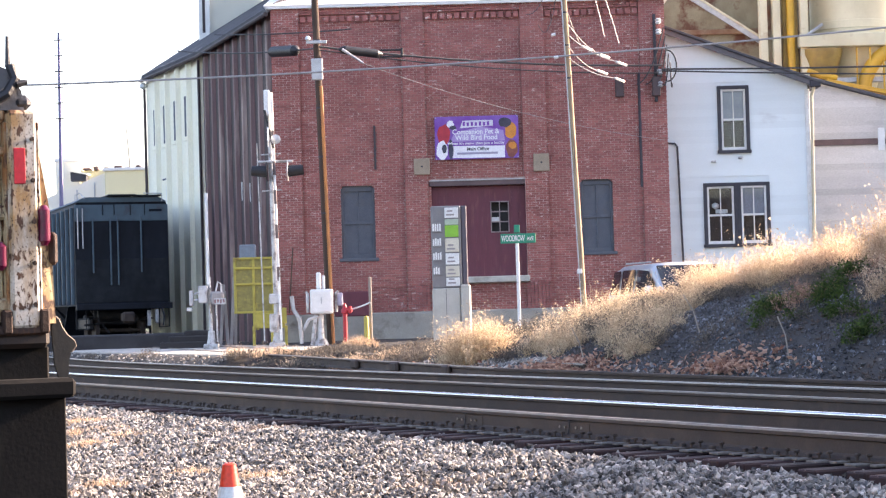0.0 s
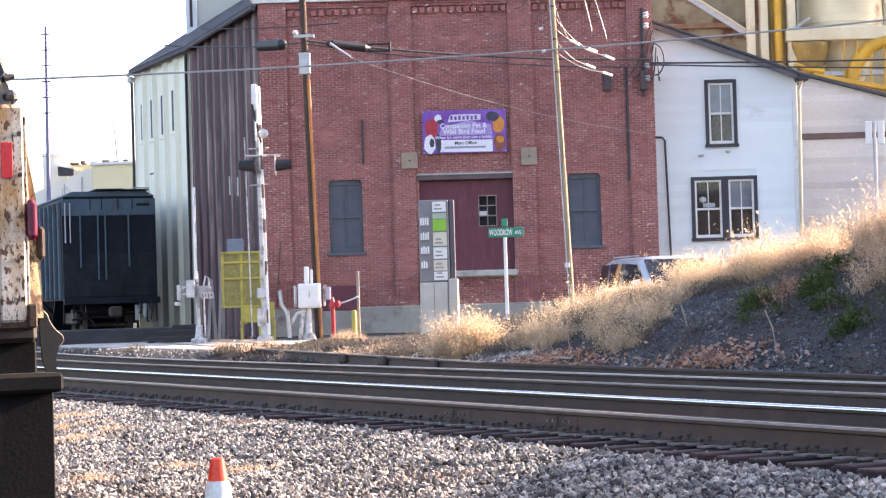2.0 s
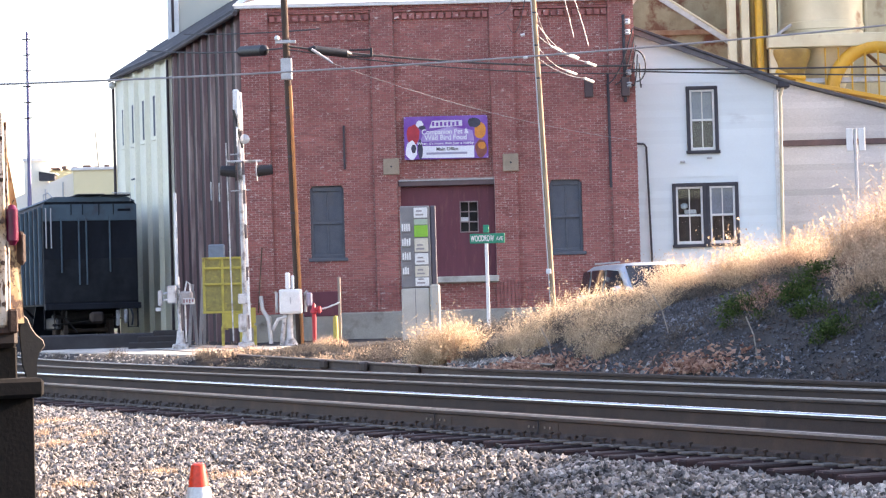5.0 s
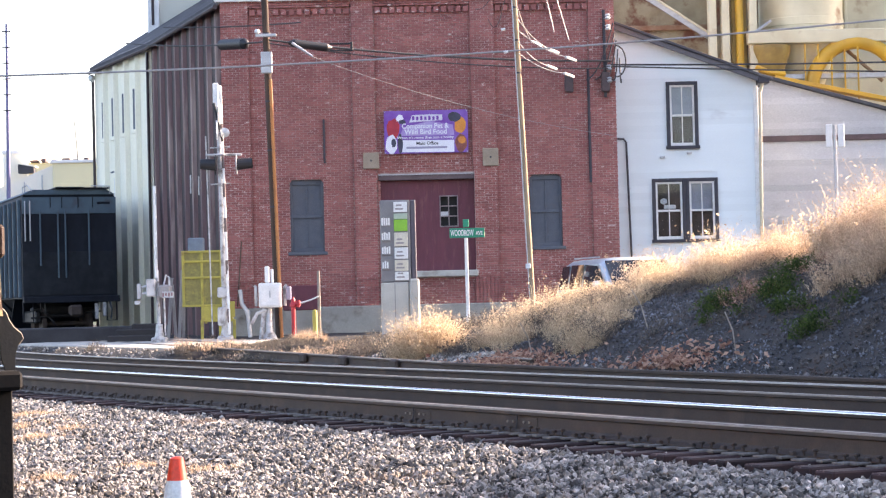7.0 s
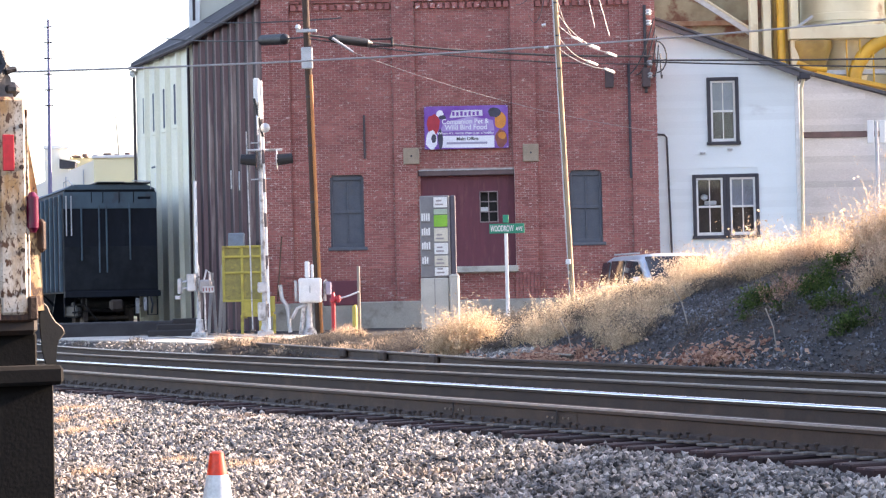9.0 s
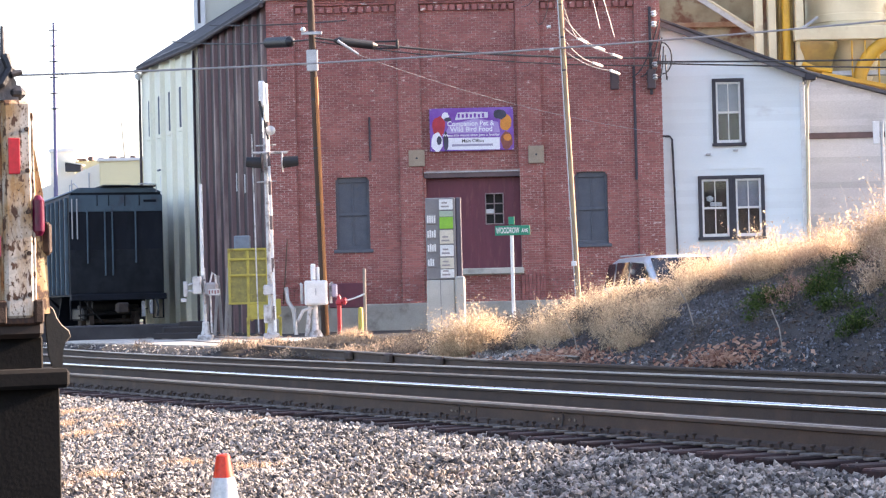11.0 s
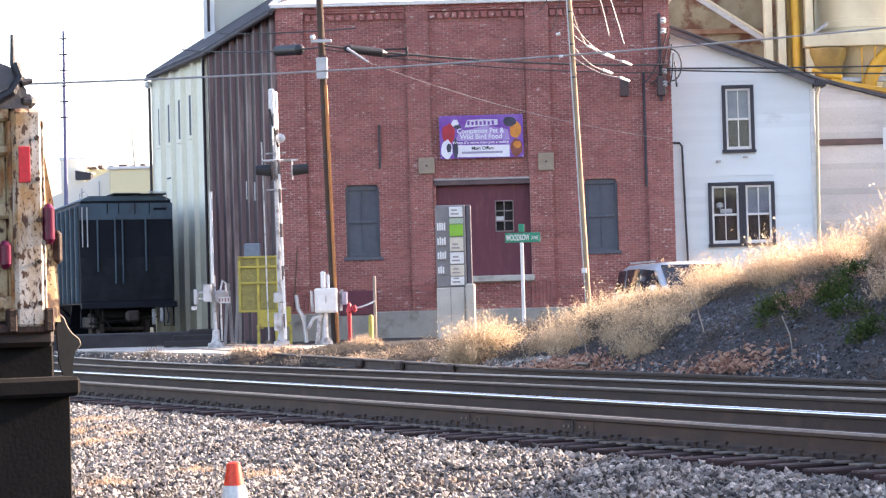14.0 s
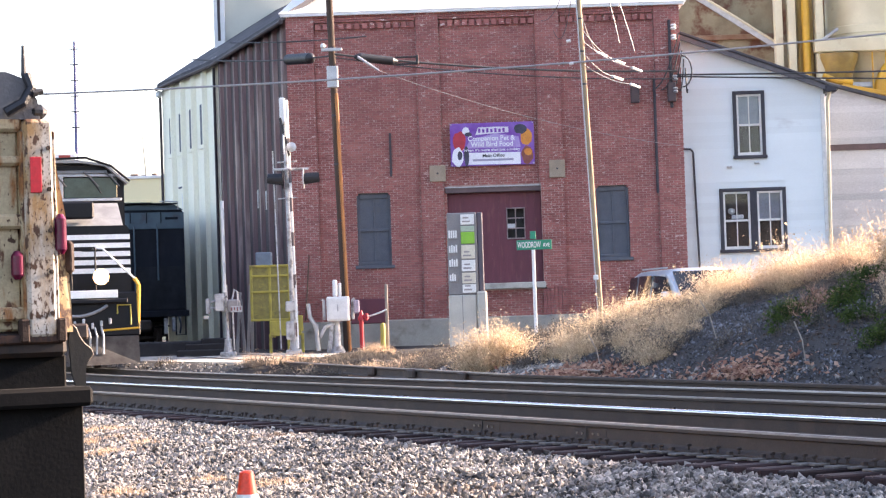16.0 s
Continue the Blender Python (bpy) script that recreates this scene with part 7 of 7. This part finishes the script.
# ---- dry plants ----
def blades(name, roots, mat, label, category, length, width, lean=0.35, per=1, plume=0.0, seed=1):
    """Bent, tapering stalks; plume: short side tufts near the tip."""
    rng = np.random.RandomState(seed)
    vs, fs = [], []
    for (x, y, z, s) in roots:
        for _ in range(per):
            L = length * s * rng.uniform(0.55, 1.15)
            a = rng.uniform(0, 6.283)
            le = lean * rng.uniform(0.2, 1.3)
            dx, dy = math.cos(a) * le, math.sin(a) * le
            b = a + 1.57 + rng.uniform(-0.6, 0.6)
            wx, wy = math.cos(b) * width * 0.5, math.sin(b) * width * 0.5
            px, py = x + rng.normal(0, 0.03), y + rng.normal(0, 0.03)
            k = len(vs)
            m1 = (px + dx * L * 0.35, py + dy * L * 0.35, z + L * 0.6)
            tp = (px + dx * L, py + dy * L, z + L * (1 - 0.25 * le))
            vs += [(px - wx, py - wy, z - 0.03), (px + wx, py + wy, z - 0.03), (m1[0] + wx * 0.8, m1[1] + wy * 0.8, m1[2]), (m1[0] - wx * 0.8, m1[1] - wy * 0.8, m1[2]), tp]
            fs += [(k, k + 1, k + 2, k + 3), (k + 3, k + 2, k + 4)]
            if plume and rng.rand() < plume:
                for _ in range(5):
                    q = rng.uniform(0.1, 1.0)
                    c = [m1[i] + (tp[i] - m1[i]) * q for i in range(3)]
                    e = rng.normal(0, 0.022, 3)
                    e[2] = abs(e[2]) + 0.02
                    k = len(vs)
                    vs += [tuple(c), (c[0] + e[0], c[1] + e[1], c[2] + e[2]), (c[0] + e[0] * 0.4 + 0.012, c[1] + e[1] * 0.4, c[2] + e[2] * 1.2 + 0.007)]
                    fs += [(k, k + 1, k + 2)]
    return tagged(new(name, raw(name, vs, fs, mat)), label, category, kind="stuff")


def brush(name, clumps, mat, label, category, seed, stems=12, flecks=12, fleck=0.0115, width=0.005, spread=0.75):
    """Twiggy clumps: thin stems fan out from each root, with small dry leaves and seed heads scattered along them."""
    rng = np.random.RandomState(seed)
    vs, fs = [], []
    for (x, y, z, h) in clumps:
        for _ in range(stems):
            a, tilt = rng.uniform(0, 6.283), spread * rng.uniform(0, 1) ** 0.7
            L = h * rng.uniform(0.45, 1.1)
            d = np.array([math.cos(a) * math.sin(tilt), math.sin(a) * math.sin(tilt), math.cos(tilt)])
            o = np.array([x, y, z]) + np.append(rng.normal(0, 0.05, 2), -0.03)
            bend = np.append(rng.normal(0, 0.12, 2), -0.06) * L
            mid, tip = o + d * L * 0.55, o + d * L + bend
            b = rng.uniform(0, 6.283)
            w = np.array([math.cos(b), math.sin(b), 0]) * width * 0.5
            k = len(vs)
            vs += [tuple(o - w), tuple(o + w), tuple(mid + w * 0.8), tuple(mid - w * 0.8), tuple(tip)]
            fs += [(k, k + 1, k + 2, k + 3), (k + 3, k + 2, k + 4)]
            q = rng.uniform(0.15, 1.0, flecks)
            cs = o + (mid - o) * np.minimum(q / 0.55, 1.0)[:, None] + (tip - mid) * np.maximum((q - 0.55) / 0.45, 0.0)[:, None] + rng.normal(0, 0.028, (flecks, 3))
            es = rng.normal(0, fleck, (flecks, 2, 3))
            for c, e in zip(cs, es):
                k = len(vs)
                vs += [tuple(c), tuple(c + e[0]), tuple(c + e[1])]
                fs.append((k, k + 1, k + 2))
    return tagged(new(name, raw(name, vs, fs, mat)), label, category, kind="stuff")


def make_plants():
    rng = np.random.RandomState(11)

    def scatter(n, u_range, v_range, keep=None, size=(0.7, 1.2)):
        """Roots over a stretch of the bank, in clumps of uneven height."""
        out = []
        while len(out) < n:
            u, v = rng.uniform(*u_range), rng.uniform(*v_range)
            if keep and rng.rand() > keep(u, v):
                continue
            p = at(u, v)
            out.append((p.x, p.y, p.z - 0.02, rng.uniform(*size) * (0.85 + 0.75 * noise.noise(Vector((u * 1.3, v * 1.3, 2))))))
        return out

    def patchy(u, v):
        return 0.42 + 1.1 * noise.noise(Vector((u * 0.9, v * 0.9, 7)))

    def mounds(centres, seed):
        """Roots of rounded clumps: each centre is u, v, radius, height, roots; stems stand lower towards the rim."""
        rr = np.random.RandomState(seed)
        out = []
        for u, v, r, h, n in centres:
            for _ in range(n):
                a, d = rr.uniform(0, 6.283), rr.uniform(0, 1) ** 0.6
                p = at(u + r * d * math.cos(a), v + r * d * math.sin(a))
                out.append((p.x, p.y, p.z - 0.02, h * (1.05 - 0.55 * d * d) * rr.uniform(0.75, 1.15)))
        return out

    def field(n, u_range, v_range, r_range, h_range, keep=None, roots=15):
        """Centres of clumps over a stretch of the bank, none too close to the next."""
        out, tries = [], 0
        while len(out) < n and tries < 4000:
            tries += 1
            u, v = rng.uniform(*u_range), rng.uniform(*v_range)
            if keep and not keep(u, v):
                continue
            r = rng.uniform(*r_range)
            if any((u - a) ** 2 + (v - b) ** 2 < (0.55 * (r + c)) ** 2 for a, b, c, _, _ in out):
                continue
            out.append((u, v, r, rng.uniform(*h_range) * (0.7 + r), roots))
        return out

    def weedy(u, v):
        """The weeds end on a line that climbs the bank; bare rubble lies beyond it."""
        return u > 27.1 + 0.95 * (v - 17.66) and (u - 32.85) ** 2 + (v - 17.28) ** 2 > 1.1
    # crest of the bank: pale clumps with gaps, taller towards the high end
    brush("dry_brush", mounds(field(11, (26.5, 30.3), (19.6, 21.0), (0.30, 0.58), (0.40, 1.0), None, 30) + field(10, (30.5, 34.2), (19.6, 21.0), (0.28, 0.50), (0.26, 0.58), None, 26), 61), STRAW, "pale twiggy clumps along the bank crest", "brush", 61, 13, 13, 0.0125, 0.006, 0.95)
    brush("dry_brush", mounds(field(8, (24.5, 30.0), (19.7, 21.2), (0.3, 0.5), (0.40, 0.80), None, 30), 62), BRUSH, "golden twiggy clumps along the bank crest", "brush", 62, 13, 13, 0.0125, 0.006, 0.9)
    # low end and face above its foot: sunlit tops, tangled weeds in shade colour
    brush("dry_brush", mounds(field(17, (27.2, 31.8), (17.3, 19.6), (0.24, 0.44), (0.38, 0.85), weedy, 22), 63), STRAW, "golden weeds over the low bank face", "brush", 63, 12, 13, 0.0135, 0.006, 0.95)
    brush("undergrowth", mounds(field(54, (27.2, 38.0), (17.2, 20.6), (0.25, 0.45), (0.26, 0.50), weedy), 64), STRAW_SHADE_BROWN, "grey-brown tangled weeds on the bank face, shade put into their colour", "brush", 64, 12, 9, 0.014, 0.006, 0.9)
    brush("undergrowth", mounds(field(26, (25.0, 30.0), (19.1, 19.9), (0.18, 0.32), (0.16, 0.30)), 65), STRAW_SHADE_BROWN, "brown weeds hanging over the edge of the bank face", "brush", 65, 10, 8, 0.013, 0.006, 1.0)
    # tall brush on the high end
    brush("dry_brush", mounds(field(32, (18.0, 25.2), (19.3, 21.5), (0.28, 0.50), (0.80, 1.40)), 66), BRUSH, "tall tan brush on the high end of the bank", "brush", 66, 14, 14, 0.016, 0.007, 0.75)
    brush("dry_brush", mounds(field(13, (18.6, 23.2), (18.2, 19.6), (0.28, 0.45), (0.50, 0.95), None, 20), 72), BRUSH, "tall tan brush spilling down the high end of the bank", "brush", 72, 12, 13, 0.016, 0.007, 0.8)
    brush("dry_brush", mounds(field(20, (18.0, 25.6), (19.2, 21.5), (0.24, 0.45), (0.75, 1.15)), 67), STRAW, "tall pale stems among the brush", "brush", 67, 12, 12, 0.015, 0.006, 0.7)
    brush("dry_brush", mounds(field(10, (18.5, 26.0), (18.0, 19.2), (0.2, 0.4), (0.22, 0.5)), 68), RUSSET, "russet dead weeds on the shaded bank face", "brush", 68, 10, 8, 0.014, 0.007, 0.7)
    brush("undergrowth", mounds(field(30, (19.0, 26.5), (17.4, 19.2), (0.2, 0.4), (0.15, 0.32)), 69), STRAW_SHADE_BROWN, "sparse brown weeds on the bank face", "brush", 69, 9, 7, 0.013, 0.006, 1.0)
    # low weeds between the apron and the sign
    brush("undergrowth", mounds(field(40, (36.2, 44.0), (16.7, 20.4), (0.25, 0.5), (0.18, 0.34)), 70), STRAW_SHADE_BROWN, "low brown weeds near the foot of the sign", "brush", 70, 10, 8, 0.014, 0.007, 1.0)
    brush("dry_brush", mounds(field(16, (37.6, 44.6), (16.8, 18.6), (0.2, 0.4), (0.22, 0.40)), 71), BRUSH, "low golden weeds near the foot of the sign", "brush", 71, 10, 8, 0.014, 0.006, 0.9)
    blades("undergrowth", scatter(1600, (36.5, 43.5), (16.6, 20.2), patchy), STRAW_SHADE_BROWN, "brown grass at the foot of the sign", "grass", 0.16, 0.012, 0.8, 3, 0.2, 4)
    # single tall seed stalks that break the outline
    blades("seed_stalks", scatter(320, (19.0, 30.5), (19.6, 21.3), patchy, (0.8, 1.3)), STRAW, "thin tall seed stalks above the clumps", "grass", 0.72, 0.007, 0.5, 2, 0.8, 5)

    def tuft(name, u, v, r, n, length, mat, label, seed, lean=0.9, width=0.005):
        pts = []
        rr = np.random.RandomState(seed)
        for _ in range(n):
            a, d = rr.uniform(0, 6.28), r * rr.uniform(0, 1) ** 0.7
            p = at(u + d * math.cos(a) * 0.8, v + d * math.sin(a) * 0.8)
            pts.append((p.x, p.y, p.z - 0.02, (1.1 - 0.5 * d / r) * rr.uniform(0.7, 1.1)))
        return blades(name, pts, mat, label, "grass", length, width, lean, 5, 0.0, seed)
    brush("grass_tuft", mounds([(32.85, 17.28, 0.52, 1.05, 120)], 21), STRAW, "big round tuft of pale dry grass at the bank foot", "grass", 21, 14, 14, 0.016, 0.007, 1.0)
    tuft("grass_tuft", 32.85, 17.28, 0.45, 170, 0.9, STRAW, "long stems of the big dry tuft", 22)
    tuft("grass_tuft", 46.8, 21.4, 0.6, 300, 0.4, BRUSH, "dry grass round the pole foot", 23)
    tuft("grass_tuft", 44.6, 20.0, 0.9, 500, 0.26, STRAW_SHADE_BROWN, "dry grass beside the bollard", 24)
    tuft("grass_tuft", 41.5, 18.5, 1.0, 700, 0.22, STRAW_SHADE_BROWN, "low dry grass beside the apron", 25)
    tuft("grass_tuft", 52.0, 16.3, 0.4, 40, 0.28, STRAW_SHADE_BROWN, "small russet weeds by the crossing", 26)
    tuft("grass_tuft", 48.8, 16.8, 0.3, 40, 0.3, STRAW_SHADE_BROWN, "small russet weeds by the crossing", 27)
    for k, (u, v, r) in enumerate(((22.9, 6.98, 0.5), (24.4, 7.5, 0.35), (21.3, 6.65, 0.3), (21.8, 7.24, 0.22), (17.1, 6.26, 0.16), (16.2, 6.5, 0.2), (16.36, 5.23, 0.16))):
        tuft("ballast_weed", u, v, r * 1.8, 170 if r > 0.25 else 50, 0.12, BRUSH, "small straw weeds in the ballast", 40 + k, 1.2, 0.008)
    # green weeds on the bank
    for k, (u, v, r, n) in enumerate(((25.35, 18.15, 0.34, 400), (24.3, 18.35, 0.40, 340), (22.3, 17.45, 0.30, 200), (24.8, 18.95, 0.4, 160), (23.4, 17.9, 0.4, 160))):
        brush("green_weed", [(*at(u + rng.normal(0, r * 0.5), v + rng.normal(0, r * 0.5)), rng.uniform(0.16, 0.34)) for _ in range(n // 18)], WEED_GREEN, "low leafy green weeds on the bank", "weed", 50 + k, 12, 10, 0.024, 0.006, 1.1)
    # fallen leaves along the foot of the bank
    lv, lf = [], []
    for _ in range(2000):
        u = rng.choice([rng.normal(28.9, 0.7), rng.normal(24.5, 0.5), rng.uniform(22, 36)], p=[0.62, 0.28, 0.1])
        v = 16.45 + abs(rng.normal(0, 0.28))
        p = at(u, v, 0.01 + 0.08 * rng.rand())
        s = rng.uniform(0.02, 0.060)
        q = np.array(Euler(rng.uniform(-1.2, 1.2, 3)).to_matrix())
        w = np.array([(-s, 0, 0), (0, -s * 0.6, s * 0.2), (s, 0, 0), (0, s * 0.6, s * 0.2)]) @ q + np.array(p)
        k = len(lv)
        lv += [tuple(x) for x in w]
        lf.append((k, k + 1, k + 2, k + 3))
    tagged(new("fallen_leaves", raw("fallen_leaves", lv, lf, RUSSET)), "russet fallen leaves along the bank foot", "leaves", kind="stuff")
    # stones and lumps on the shaded bank
    sv, sf = [], []
    base = np.array([(1, 0, 0), (-1, 0, 0), (0, 1, 0), (0, -1, 0), (0, 0, 1), (0, 0, -1)], float)
    tri = [(0, 2, 4), (2, 1, 4), (1, 3, 4), (3, 0, 4), (2, 0, 5), (1, 2, 5), (3, 1, 5), (0, 3, 5)]
    for _ in range(28000):
        u, v = rng.uniform(17, 36), rng.uniform(16.0, 19.6)
        p = at(u, v)
        s = rng.uniform(0.006, 0.021) * (1.0 if rng.rand() < 0.95 else 1.8)
        w = (base * s * rng.uniform(0.6, 1.3, 3) + rng.uniform(-0.3, 0.3, (6, 3)) * s) + np.array(p)
        k = len(sv)
        sv += [tuple(x) for x in w]
        sf += [(a + k, b + k, c + k) for a, b, c in tri]
    tagged(new("bank_rubble", raw("bank_rubble", sv, sf, surf("dark_rubble", (0.130, 0.137, 0.158), (0.028, 0.028, 0.033), 2.0, 0.6, island=0.95, stain=(0.075, 0.050, 0.038), stain_scale=0.9, stain_at=(0.52, 0.60)))), "dark rubble and cinders on the bank face", "rubble", kind="stuff")
    pv, pf = [], []
    for _ in range(1500):
        p = at(rng.normal(31.0, 0.7), rng.uniform(16.3, 17.2))
        s = rng.uniform(0.02, 0.05)
        w = (base * s * rng.uniform(0.6, 1.2, 3) + rng.uniform(-0.3, 0.3, (6, 3)) * s) + np.array(p)
        k = len(pv)
        pv += [tuple(x) for x in w]
        pf += [(a + k, b + k, c + k) for a, b, c in tri]
    tagged(new("stone_heap", raw("stone_heap", pv, pf, STONES)), "pale spill of stones at the bank foot", "stones", kind="stuff")
    # bare stems
    for k, (u, v, a) in enumerate(((26.6, 17.7, -30), (23.3, 16.9, -18), (28.6, 16.9, -25))):
        p = at(u, v)
        q = p + Vector((math.sin(radians(a)) * 0.45, 0, 0.55))
        solid("dead_stem", Build().line([p - Vector((0, 0, 0.03)), p.lerp(q, 0.5) + Vector((0.03, 0, 0.02)), q], 0.010, 5), surf("bare_stem", (0.36, 0.32, 0.27), (0.28, 0.24, 0.2), 5), "thin pale dead stem on the bank", "stem", group="dead stems")
    p = at(25.0, 16.6)
    solid("pale_rock", Build().spin([(0.05, -0.05), (0.08, 0.0), (0.07, 0.04), (0.03, 0.07)], 7, Matrix.Translation(p)), PALE_CONCRETE, "pale lump of stone at the bank foot", "rock")


make_grain_plant()
make_far_buildings()
make_plants()


motions()
